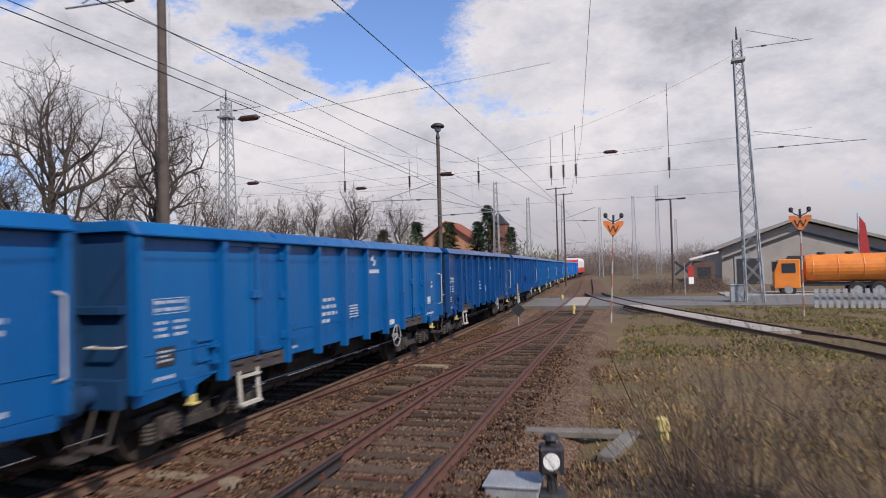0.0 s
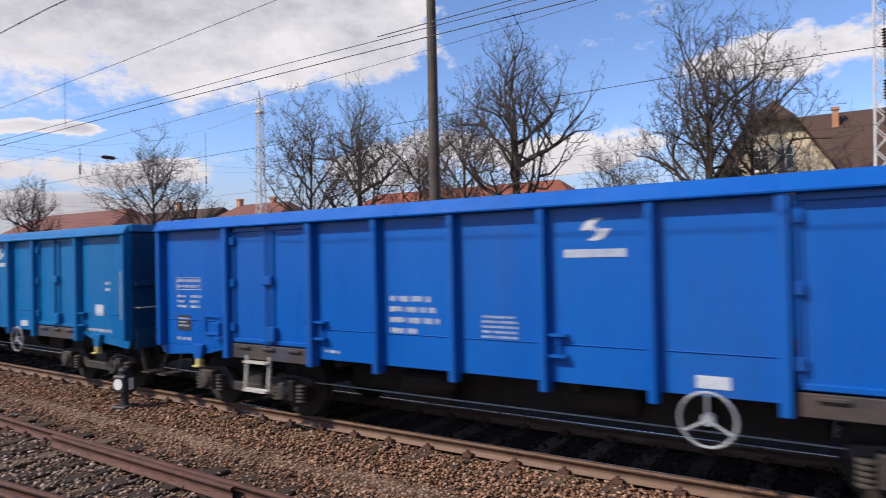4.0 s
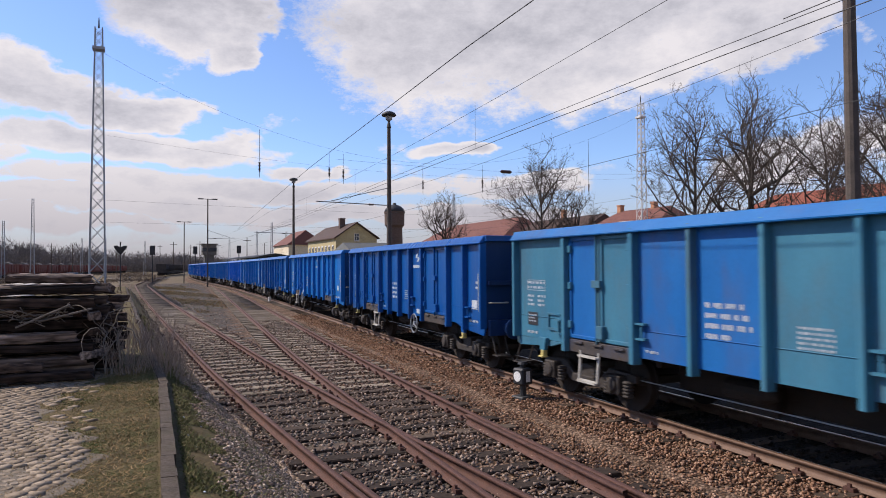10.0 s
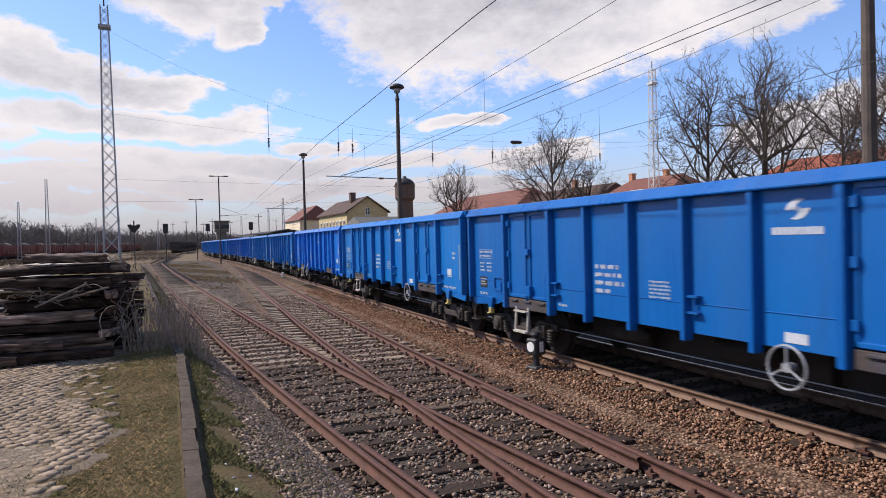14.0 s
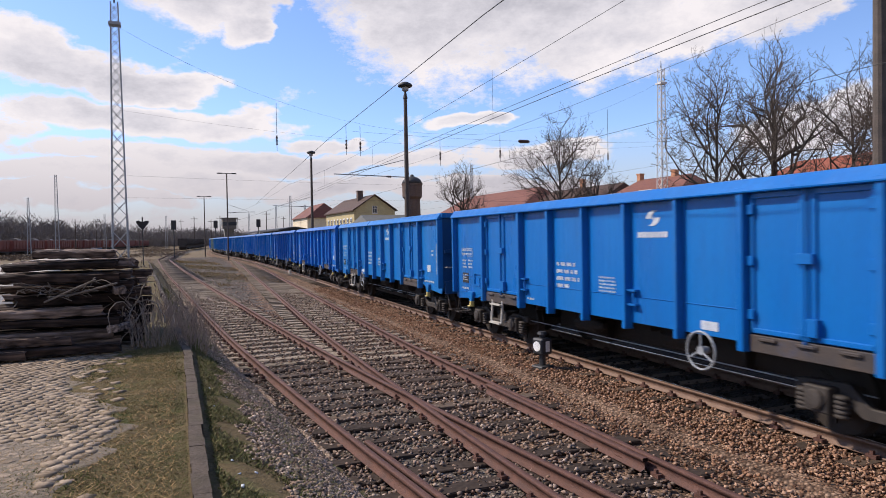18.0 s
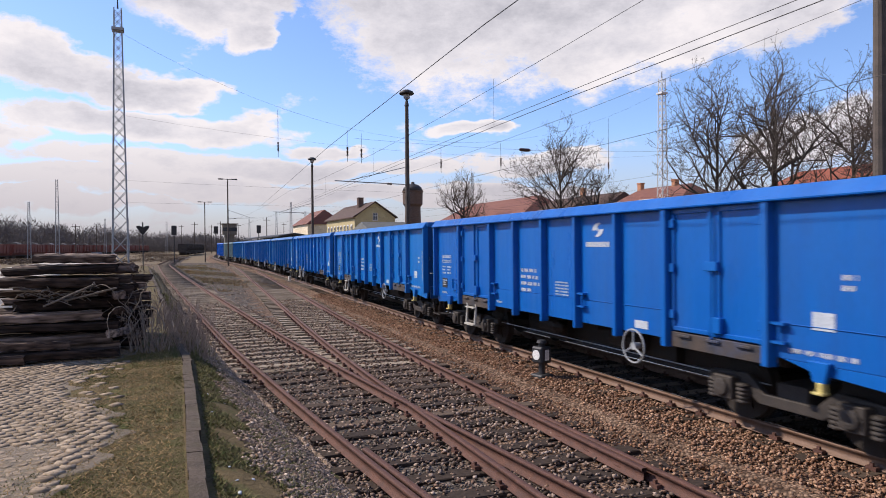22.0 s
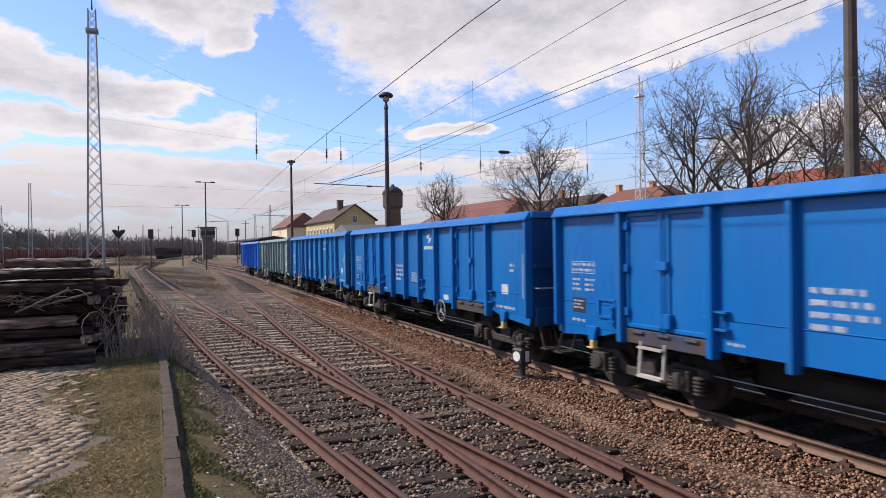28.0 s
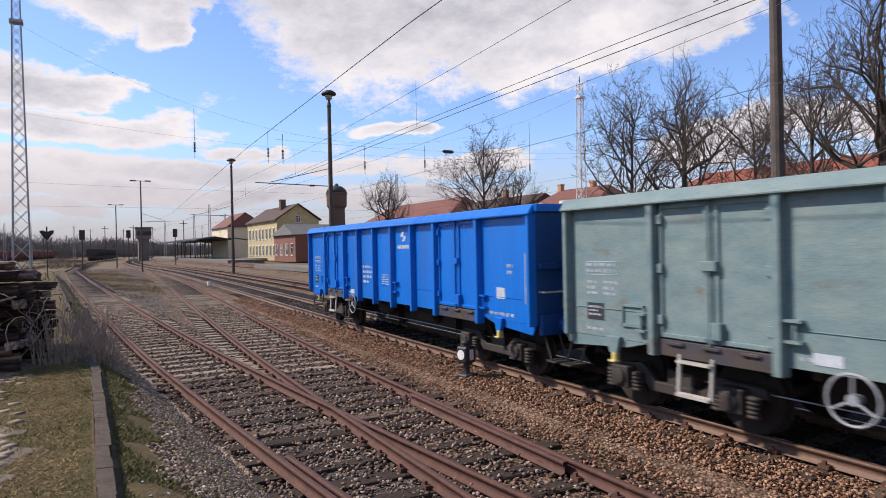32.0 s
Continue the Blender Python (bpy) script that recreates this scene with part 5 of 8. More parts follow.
# ---- masts, lamps and wires ----
def lattice_mast(h, w0, w1, at, label, cross=True, group="lattice masts", lean=0.0):
    root = thing("lattice_mast", label, "mast", group, at=at @ pose(0, 0, 0, 0, lean, 0))
    corners = [(-1, -1), (1, -1), (1, 1), (-1, 1)]
    wid = lambda z: (w0 + (w1 - w0) * z / h) / 2
    for cx, cy in corners:
        part("leg", Shape().tube((cx * w0 / 2, cy * w0 / 2, -0.3), (cx * w1 / 2, cy * w1 / 2, h), 0.055, 0.045, 5), GALV, root)
    z, k, whole = 0.3, 0, Shape()
    while z < h - 0.3:
        step = max(0.55, 1.15 * 2 * wid(z))
        z2 = min(z + step, h - 0.05)
        br = Shape()
        for i in range(4):
            a, b = corners[i], corners[(i + 1) % 4]
            if (k + i) % 2:
                a, b = b, a
            br.tube((a[0] * wid(z), a[1] * wid(z), z), (b[0] * wid(z2), b[1] * wid(z2), z2), 0.026, n=4)
            if cross:
                br.tube((b[0] * wid(z), b[1] * wid(z), z), (a[0] * wid(z2), a[1] * wid(z2), z2), 0.022, n=4)
        if cross:
            part("bracing", br, GALV, root)
        else:
            whole.add(br.v, br.f)
        z, k = z2, k + 1
    if not cross:
        part("bracing", whole, GALV, root)
    part("foot", Shape().box(-w0 * 0.8, w0 * 0.8, -w0 * 0.8, w0 * 0.8, -0.5, 0.05), CONCRETE, root, "concrete foot", 0.03)
    if cross:
        part("cap", Shape().box(-w1 * 0.85, w1 * 0.85, -w1 * 0.85, w1 * 0.85, h * 0.915, h * 0.925), GALV, root)
        part("spike", Shape().tube((0, 0, h), (0, 0, h + 0.8), 0.07, 0.03, 6), DARKMETAL, root)
    return root


def polar(az, dist, z=-0.1):
    """A place by azimuth and distance from where the camera stands when it looks that way."""
    a = radians(az)
    dx, dy = swing(min(max(az, 18), 155) if -60 < az < 109 else 155)
    return pose(dx - math.sin(a) * dist, dy + math.cos(a) * dist, z)


lattice_mast(20.2, 1.12, 0.5, pose(2.3, -56, 0.5), "tall galvanised lattice mast behind the timber stack")
_s = lattice_mast(20.6, 0.95, 0.5, pose(-51, -56, -0.2), "tall pale lattice mast behind the station tracks")
lattice_mast(16.4, 1.0, 0.45, pose(4.9, 49.6, -0.2), "grey lattice mast beside the level crossing", lean=-1.6)
lattice_mast(15.6, 1.2, 0.55, pose(-31, 47, -0.2), "grey lattice mast with a crossarm behind the tracks")
_m = lattice_mast(14.6, 1.0, 0.6, pose(-33.1, 1.15, -0.2), "pale lattice mast with insulators before the brick house")
for _o in (*_m.children, *_s.children):
    if _o.name.startswith(("leg", "bracing", "cap")):
        _o.data.materials[0] = PALESTEEL
for az, dist, h in ((153.6, 150, 19), (-173.4, 160, 17), (-171.6, 190, 14), (7.6, 120, 14), (10.4, 105, 13), (4.6, 150, 15), (2.0, 120, 14), (0.2, 115, 15), (-1.3, 170, 13), (13.0, 85, 13),
                    (169.2, 190, 15), (170.4, 240, 15), (168.0, 220, 14), (172.6, 260, 13), (-176.6, 240, 12), (-178.2, 210, 11), (179.0, 260, 12)):
    lattice_mast(h, 0.8, 0.35, polar(az, dist), "slim lattice catenary mast far along the line", False, "far masts")


for k, (az, dist, h) in enumerate(((176.9, 250, 11.5), (175.6, 300, 12), (174.9, 230, 11), (173.5, 280, 12), (171.2, 210, 11.5), (169.8, 300, 13), (167.0, 250, 12), (166.2, 190, 11), (165.2, 280, 13), (-179.0, 300, 12),
                                 (-176.0, 260, 11), (-174.6, 230, 10), (163.6, 230, 12), (177.9, 330, 13))):
    o = solid("far_pole", Shape().tube((0, 0, -0.3), (0, 0, h), 0.16, 0.11, 6).box(-1.1, 1.1, -0.06, 0.06, h - 0.9, h - 0.75), LAMPPOST, "slim catenary pole far along the yard", "pole", "far poles")
    o.matrix_basis = polar(az, dist)


def bracket(mast_x, y, z, reach, label="cantilever bracket with insulators on a mast"):
    root = thing("cantilever", label, "bracket", "cantilevers", at=pose(mast_x, y, z))
    part("tube", Shape().tube((0, 0, 0.0), (reach, 0, 0.1), 0.03), GALV, root)
    part("stay", Shape().tube((0, 0, 1.1), (reach * 0.8, 0, 0.15), 0.022), GALV, root)
    s = Shape()
    for k in range(5):
        s.lathe([(0.03, 0.0), (0.075, 0.03), (0.03, 0.06)], 8, (reach * 0.22 + k * math.copysign(0.06, reach), 0, 0.01), "x")
    part("insulator", s, INSULATOR, root)
    return root


def mushroom_lamp(at, h, label="tall brown lamp post with a mushroom-shaped head"):
    root = thing("mast_lamp", label, "lamp post", "mushroom lamps", at=at)
    part("pole", Shape().tube((0, 0, -0.4), (0, 0, h - 0.9), 0.17, 0.11, 12), LAMPPOST, root)
    part("neck", Shape().lathe([(0.11, h - 0.95), (0.15, h - 0.9), (0.07, h - 0.55), (0.10, h - 0.45)], 12), DARKMETAL, root)
    part("lantern", Shape().lathe([(0.10, h - 0.5), (0.20, h - 0.42), (0.22, h - 0.22), (0.16, h - 0.16)], 14), GALV, root)
    part("shade", Shape().lathe([(0.42, h - 0.20), (0.47, h - 0.14), (0.40, h - 0.02), (0.22, h + 0.07), (0.04, h + 0.10)], 18), DARKMETAL, root, "dark dished shade", smooth=True)
    return root


for az, dist, h in ((34.35, 24.0, 12.1), (17.2, 48.3, 12.1), (122.5, 16.6, 11.6), (159.25, 41, 12.1), (167.4, 73, 12.1)):
    mushroom_lamp(polar(az, dist), h)
for az, dist, el in ((174.3, 94, 5.6), (176.1, 130, 3.7), (-0.5, 66, 4.9)):
    h = 2.5 + dist * math.tan(radians(el))
    root = thing("yard_lamp", "slim pole with a flat double lamp head", "lamp post", "yard lamps", at=polar(az, dist))
    part("pole", Shape().tube((0, 0, -0.3), (0, 0, h), 0.11, 0.08, 10), LAMPPOST, root)
    part("arm", Shape().tube((-0.9, 0, h), (0.9, 0, h), 0.04), DARKMETAL, root)
    for sx in (-1, 1):
        part("lamp_head", Shape().box(sx * 0.9 - 0.35, sx * 0.9 + 0.35, -0.14, 0.14, h - 0.06, h + 0.08), DARKMETAL, root, bevel=0.03)
for az, dist, h in ((8.1, 85, 12), (7.5, 92, 12)):
    root = thing("signal_post", "dark slim post with a small arm", "post", "posts along the line", at=polar(az, dist))
    part("pole", Shape().tube((0, 0, -0.3), (0, 0, h), 0.12, 0.08, 8), LAMPPOST, root)
    part("arm", Shape().tube((-1.2, 0, h - 0.2), (1.2, 0, h - 0.1), 0.05), DARKMETAL, root)


def wire(pts, r=0.013, label="dark overhead wire above the tracks", name="overhead_wire", sag=0.0, n=10):
    sh = Shape()
    for a, b in zip(pts, pts[1:]):
        a, b = Vector(a), Vector(b)
        q = [a.lerp(b, k / n) - Vector((0, 0, sag * 4 * (k / n) * (1 - k / n))) for k in range(n + 1)]
        sh.path(q, r * 0.52, 5)
    return solid(name, sh, WIRE, label, "wire", "overhead wires")


def along(line, z, side, y0, y1, step=12.0):
    xs, ys, rs, dx = line
    return [(*on_line(line, r, side)[:2], z) for r in np.arange(np.interp(y0, ys, rs), np.interp(y1, ys, rs), step)]


wire(along(NORTH, 5.5, 0.0, -56, 110), 0.014, n=1)
wire(along(MAIN, 5.57, 0.05, -180, 180), 0.014, n=1)
wire(along(MAIN, 5.63, 0.22, -56, 30), 0.011, n=1)
for y0, y1 in ((-180, -118), (-118, -56), (-56, -3), (-3, 48), (48, 110)):
    a, b = on_line(MAIN, np.interp(y0, MAIN[1], MAIN[2])), on_line(MAIN, np.interp(y1, MAIN[1], MAIN[2]))
    wire([(a[0], a[1], 7.1), (b[0], b[1], 7.1)], 0.011, sag=0.5)
    a, b = [(p[0] - 4.6, p[1]) for p in (a, b)]
    wire([(a[0], a[1], 7.4), (b[0], b[1], 7.4)], 0.011, sag=0.6)
    wire([(a[0], a[1], 5.6), (b[0], b[1], 5.6)], 0.013)
    for off, z in ((-12.6, 5.6), (-17.2, 5.6)):
        wire([(a[0] + off + 4.6, a[1], z), (b[0] + off + 4.6, b[1], z)], 0.010, sag=0.3 if z > 6 else 0)
wire([(-8.0, -6, 5.75), (-7.1, 5.0, 5.6), (-6.45, 15, 5.55), (-5.75, 22, 5.52), (-5.3, 40, 5.5)], 0.013)
wire([(0.6, -8, 8.1), (-1.0, 12, 8.0), (-3.7, 34.7, 8.0), (-6.3, 52, 7.4)], 0.012, "feeder wire that crosses high over the verge")
wire([(5, 49, 15.5), (-13, 48, 9.6), (-31, 47, 15.0)], 0.012, "sagging cross-span wire between lattice masts", sag=0.8)
wire([(5, 49, 8.4), (-31, 47, 8.2)], 0.011, "cross-span wire between lattice masts", sag=0.3)
wire([(5, 49, 6.7), (-31, 47, 6.6)], 0.011, "cross-span wire between lattice masts", sag=0.1)


def cross_z(x):
    k = (x - 2.3) / (-51 - 2.3)
    return 19.0 - 7.0 * 4 * k * (1 - k)


wire([(x, -56, cross_z(x)) for x in np.linspace(2.3, -51, 22)], 0.013, "sagging cross-span wire between tall masts", n=1)
wire([(2.3, -56, 12.6), (-51, -56, 12.0)], 0.011, "cross-span wire between tall masts", sag=1.4)
wire([(2.3, -56, 7.6), (-51, -56, 7.4)], 0.011, "cross-span wire between tall masts", sag=0.3)
wire([(2.3, -56, 5.9), (-51, -56, 5.9)], 0.010, "cross-span wire between tall masts", sag=0.1)


def hanger(x, y, top, bottom):
    root = thing("insulator_string", "brown insulator hung on a thin dropper", "insulator", "insulator strings", at=pose(x, y, bottom))
    part("dropper", Shape().tube((0, 0, 0.9), (0, 0, top - bottom), 0.018, n=5), WIRE, root)
    s = Shape()
    rows = []
    for k in range(7):
        rows += [(0.05, 0.12 * k), (0.12, 0.12 * k + 0.03), (0.05, 0.12 * k + 0.07)]
    part("insulator", s.lathe(rows, 8), INSULATOR, root)
    part("clamp", Shape().tube((0, 0, -0.5), (0, 0, 0.0), 0.02, n=5), WIRE, root)


for az, zz in ((170.2, 10.4), (164.4, 10.3), (163.2, 10.2), (156.3, 9.6), (151.1, 10.0), (142.0, 10.2)):
    x = -56 * math.tan(radians(180 - az))
    hanger(x, -56, cross_z(x) - 0.2, zz)
for x, top in ((-5.5, 11.5), (-6.3, 11.2), (-7.1, 10.9), (-12, 10.0), (-17, 10.2), (-22, 11.5), (0.2, 13.6)):
    hanger(x, 48.4, top, 8.2)
for z, k in ((10.5, 1), (8.4, 1), (7.2, 0)):
    hanger(-32.4, 1.15, z + 1.6, z)
for x, y, z, reach in ((5.2, 49.6, 9.3, 6.0), (5.0, 49.6, 15.6, 3.6), (-31, 47, 14.8, -3.0), (-31, 47, 14.6, 3.0), (-14.4, 46, 5.9, 5.0), (-14.4, 46, 7.0, -4.5), (-15.9, -71, 6.0, 4.2), (-14.5, -38.3, 6.2, 4.6),
                       (-13.5, 19.8, 10.0, -3.0), (-9.4, -93.5, 6.3, -3.5), (-5.5, 62, 6.2, -3.6), (-16, 118, 6.2, 4), (-5, 115, 6.2, -4)):
    bracket(x, y, z, reach)
for t_, (x, y, z) in enumerate(((-12.0, 22, 7.0), (-9.4, 33, 6.6), (-16.8, 40, 7.2), (-20, 34, 7.0), (-13, 12, 7.3), (-2.8, 40, 8.2), (-18, -30, 7.4))):
    s = Shape().lathe([(0.03, -0.35), (0.09, -0.25), (0.09, 0.25), (0.03, 0.35)], 8, (0, 0, 0), "x")
    o = solid("line_insulator", s, INSULATOR, "dark insulator strung in a cross wire", "insulator", "line insulators")
    o.matrix_basis = pose(x, y, z)
    wire([(x - 9, y + 1, z + 0.25), (x - 0.35, y, z)], 0.009, sag=0.05)
    wire([(x + 0.35, y, z), (x + 9, y - 1, z + 0.25)], 0.009, sag=0.05)
for y, x, top in ((-15.5, -8.35, 6.85), (-28, -9.0, 6.65), (-40, -9.75, 6.7), (-11, -13.1, 7.2), (14, -8.0, 6.75), (27, -8.6, 6.7), (36, -9.1, 6.8)):
    wire([(x, y, top), (x, y, 5.6)], 0.007, "thin dropper between wires", "dropper", n=1)


# ---- buildings ----
def window(parent, x, y, z, w, h, face, arched=False):
    """A framed window proud of a wall. face: '+x', '+y' or '-y'."""
    turn = {"+x": 0, "+y": 90, "-y": -90}[face]
    m = pose(x, y, z, 0, 0, turn)
    fr = Shape()
    for q in ((-w / 2, -w / 2 + 0.09, 0, h), (w / 2 - 0.09, w / 2, 0, h), (-w / 2, w / 2, 0, 0.09), (-w / 2, w / 2, h - 0.09, h), (-0.04, 0.04, 0, h), (-w / 2, w / 2, h * 0.62, h * 0.62 + 0.06)):
        fr.box(0.0, 0.07, *q)
    fr.box(0.0, 0.12, -w / 2 - 0.08, w / 2 + 0.08, -0.10, -0.01)
    if arched:
        fr.prism([(-w / 2 - 0.1, h), (w / 2 + 0.1, h), (w / 2, h + 0.16), (0, h + 0.26), (-w / 2, h + 0.16)], 0.0, 0.08, "x")
    f = part("window", fr, WHITEFRAME, parent, "white-framed window")
    f.matrix_basis = m
    part("pane", Shape().box(0.005, 0.03, -w / 2 + 0.05, w / 2 - 0.05, 0.05, h - 0.05), GLASS, f)
    return f


def gabled(name, label, x0, x1, y0, y1, base, eave, ridge, along_y, wall, roof, group="houses", hip=0.0, over=0.5):
    root = thing(name, label, "house", group)
    part("wall", Shape().box(x0, x1, y0, y1, base, eave), wall, root)
    xm, ym = (x0 + x1) / 2, (y0 + y1) / 2
    r = Shape()
    e = eave - 0.15
    if along_y:
        v = [(x0 - over, y0 - over, e), (x1 + over, y0 - over, e), (x1 + over, y1 + over, e), (x0 - over, y1 + over, e), (xm, y0 - over + hip, ridge), (xm, y1 + over - hip, ridge)]
    else:
        v = [(x0 - over, y0 - over, e), (x0 - over, y1 + over, e), (x1 + over, y1 + over, e), (x1 + over, y0 - over, e), (x0 - over + hip, ym, ridge), (x1 + over - hip, ym, ridge)]
    r.add(v, ((0, 1, 4), (1, 2, 5, 4), (2, 3, 5), (3, 0, 4, 5), (3, 2, 1, 0)))
    if hip < 0.1:
        # open gables: a roof of two slopes over gable walls (ridge along y)
        slope = (ridge - e) / ((x1 - x0) / 2 + over)
        r = Shape().prism([(x0 - over, e), (xm, ridge), (x1 + over, e), (x1 + over, e + 0.25), (xm, ridge + 0.25), (x0 - over, e + 0.25)], y0 - over, y1 + over)
        for y in (y0, y1 - 0.3):
            part("gable", Shape().prism([(x0, eave), (x1, eave), (xm, ridge - 0.03 - slope * 0.0)], y, y + 0.3), wall, root)
    part("roof", r, roof, root)
    return root


def chimney(parent, x, y, z0, z1, w=0.7, material=None):
    s = Shape().box(x - w / 2, x + w / 2, y - w / 2, y + w / 2, z0, z1).box(x - w / 2 - 0.07, x + w / 2 + 0.07, y - w / 2 - 0.07, y + w / 2 + 0.07, z1 - 0.18, z1)
    part("chimney", s, material or BRICKWALL, parent, "brick chimney")


def brick_house():
    """The big brown-roofed house: a long block with two cross gables towards the tracks."""
    root = thing("brick_house", "brick and cream plaster house under a brown tiled roof", "house", at=pose(-0.2, 0.45, 0))
    X, B, E = -50.0, -0.2, 7.3
    part("wall", Shape().box(X - 10, X - 0.6, -4, 12.5, B, E), BRICKWALL, root, "orange brick walls")
    part("roof", Shape().add([(X - 10.6, -5, E - 0.1), (X - 0.1, -5, E - 0.1), (X - 0.1, 13.5, E - 0.1), (X - 10.6, 13.5, E - 0.1), (X - 5.3, -4, 12.1), (X - 5.3, 12.5, 12.1)],
                             ((0, 1, 4), (1, 2, 5, 4), (2, 3, 5), (3, 0, 4, 5), (3, 2, 1, 0))), BROWNROOF, root, "brown tiled main roof")
    for yc in (-5.2, 13.6):
        w = 4.3
        part("bay_wall", Shape().box(X - 9, X, yc - w + 0.4, yc + w - 0.4, B, E - 1.0), BRICKWALL, root, "orange brick bay")
        part("gable", Shape().prism([(yc - w + 0.4, E - 1.0), (yc + w - 0.4, E - 1.0), (yc + w - 0.4, E - 0.2), (yc + 1.5, 11.1), (yc - 1.5, 11.1), (yc - w + 0.4, E - 0.2)], X - 8, X + 0.02, "x"), PLASTER, root, "cream plaster gable")
        sh = Shape()
        # half-hipped roof: two slopes and a small hip at the front
        pts = [(yc - w - 0.2, E - 0.9), (yc - 1.45, 11.25), (yc + 1.45, 11.25), (yc + w + 0.2, E - 0.9)]
        f0 = X + 0.7
        v = [(f0, pts[0][0], pts[0][1]), (f0, pts[1][0], pts[1][1]), (X - 1.0, yc, 12.75), (f0, pts[2][0], pts[2][1]), (f0, pts[3][0], pts[3][1]),
             (X - 9, pts[0][0], pts[0][1]), (X - 9, yc, 12.75), (X - 9, pts[3][0], pts[3][1])]
        sh.add(v, ((0, 1, 2, 6, 5), (1, 3, 2), (3, 4, 7, 6, 2)))
        w2 = [(p[0], p[1], p[2] - 0.22) for p in v]
        sh.add(w2, ((5, 6, 2, 1, 0), (2, 3, 1), (2, 6, 7, 4, 3)))
        n = len(sh.v) - 16
        sh.f += [(n + 0, n + 8, n + 9, n + 1), (n + 1, n + 9, n + 11, n + 3), (n + 3, n + 11, n + 12, n + 4), (n + 4, n + 12, n + 15, n + 7), (n + 0, n + 5, n + 13, n + 8)]
        part("gable_roof", sh, BROWNROOF, root, "brown tiled half-hipped gable roof")
        for dy in (-0.75, 0.75):
            window(root, X + 0.03, yc + dy, 7.75, 1.05, 1.5, "+x", True)
        for dy in (-1.9, 1.9):
            for z in (0.9, 4.2):
                window(root, X + 0.03, yc + dy, z, 1.1, 1.9, "+x", True)
        part("brick_band", Shape().box(X, X + 0.06, yc - w + 0.5, yc + w - 0.5, 6.35, 6.65), PLASTER, root, "pale plaster band")
    for y in (-0.2, 2.6, 5.4, 8.2):
        for z in (0.9, 4.2):
            window(root, X - 0.58, y + 0.2, z, 1.1, 1.9, "+x", True)
    part("brick_band", Shape().box(X - 0.6, X - 0.54, -1, 9.5, 3.35, 3.6), PLASTER, root, "pale plaster band")
    for y in (4.2, 7.9):
        fr = part("roof_window", Shape().box(-0.06, 0.06, -0.5, 0.5, 0, 1.1), WHITEFRAME, root, "white-framed roof window")
        fr.matrix_basis = pose(X - 1.4, y, 8.6, 0, -47, 0)
        part("pane", Shape().box(0.055, 0.075, -0.4, 0.4, 0.1, 1.0), GLASS, fr)
    chimney(root, X - 3.9, 9.0, 9.8, 12.6, 0.5)
    chimney(root, X - 3.9, 2.0, 9.8, 12.7, 0.55)
    chimney(root, X - 4.2, -1.6, 10.6, 12.3, 0.4)


brick_house()
h = gabled("red_roofed_building", "long low building under a red tiled roof", -70, -58, -54, -21.5, -0.2, 6.0, 10.0, True, BRICKWALL, REDROOF, hip=5.0)
for k in range(8):
    window(h, -57.97, -50 + k * 3.7, 2.0, 1.2, 2.0, "+x")
h = gabled("townhouse", "pale house under a dull red roof", -72, -60, -80, -64, -0.2, 6.8, 10.4, True, PLASTER, DULLROOF, hip=3.5)
for k in range(4):
    window(h, -59.97, -77 + k * 3.6, 4.0, 1.2, 1.7, "+x")
for y, w in ((-76, 2.6), (-69.5, 2.6)):
    d = part("dormer", Shape().box(-62.5, -60.3, y - w / 2, y + w / 2, 6.6, 8.3), WHITEFRAME, h, "white dormer box")
    window(h, -60.28, y - 0.6, 6.9, 1.0, 1.1, "+x")
    window(h, -60.28, y + 0.6, 6.9, 1.0, 1.1, "+x")
chimney(h, -66, -77, 9.5, 11.3)
chimney(h, -66, -70, 9.5, 11.2)
h = gabled("dark_roofed_house", "old house under a dark tiled roof", -74, -62, -103, -83, -0.2, 7.0, 10.6, True, PLASTER, BROWNROOF, hip=0.6)
chimney(h, -68, -94, 10, 12.0)
h = gabled("long_house", "long plain house under a dull red roof", -74, -62, -142, -104, -0.2, 8.0, 11.8, True, PLASTER, DULLROOF, hip=4.0)
for k in range(9):
    window(h, -61.97, -140 + k * 4.0, 5.0, 1.2, 1.8, "+x")
h = gabled("station_building", "yellow plastered station building with rows of tall windows", -49.3, -40, -163, -138, -0.1, 8.6, 11.9, True, YELLOWWALL, BROWNROOF, hip=0.0)
for k in range(8):
    for z in (0.9, 4.6):
        window(h, -39.97, -160.6 + k * 2.9, z, 1.3, 2.3, "+x", True)
window(h, -44.65, -137.96, 8.0, 1.1, 1.6, "+y")
chimney(h, -43.4, -145, 10, 13.4, 1.2, TOWERBRICK)
h = gabled("brick_annex", "dark red brick annex beside the yellow station building", -47.5, -38.2, -134, -120, -0.1, 5.2, 7.2, False, DARKBRICK, GREYROOF, hip=0.5)
for k in range(4):
    window(h, -38.17, -132 + k * 3.4, 1.2, 1.5, 2.2, "+x")
h = gabled("far_station_house", "grey-roofed house behind the platforms", -48, -38, -196, -176, -0.1, 8.5, 12.4, True, PLASTER, DULLROOF, hip=2.0)
tower = thing("water_tower", "round dark brick water tower with a domed tank", "water tower", at=pose(-61.5, -158.5, -0.2))
part("shaft", Shape().lathe([(2.5, 0), (2.1, 8), (2.0, 12.6)], 24), TOWERBRICK, tower, "tapering brick shaft", smooth=False)
part("tank", Shape().lathe([(2.0, 12.5), (2.55, 13.2), (2.6, 16.2), (2.75, 16.3), (2.75, 16.6)], 24), TOWERBRICK, tower, "wider tank drum")
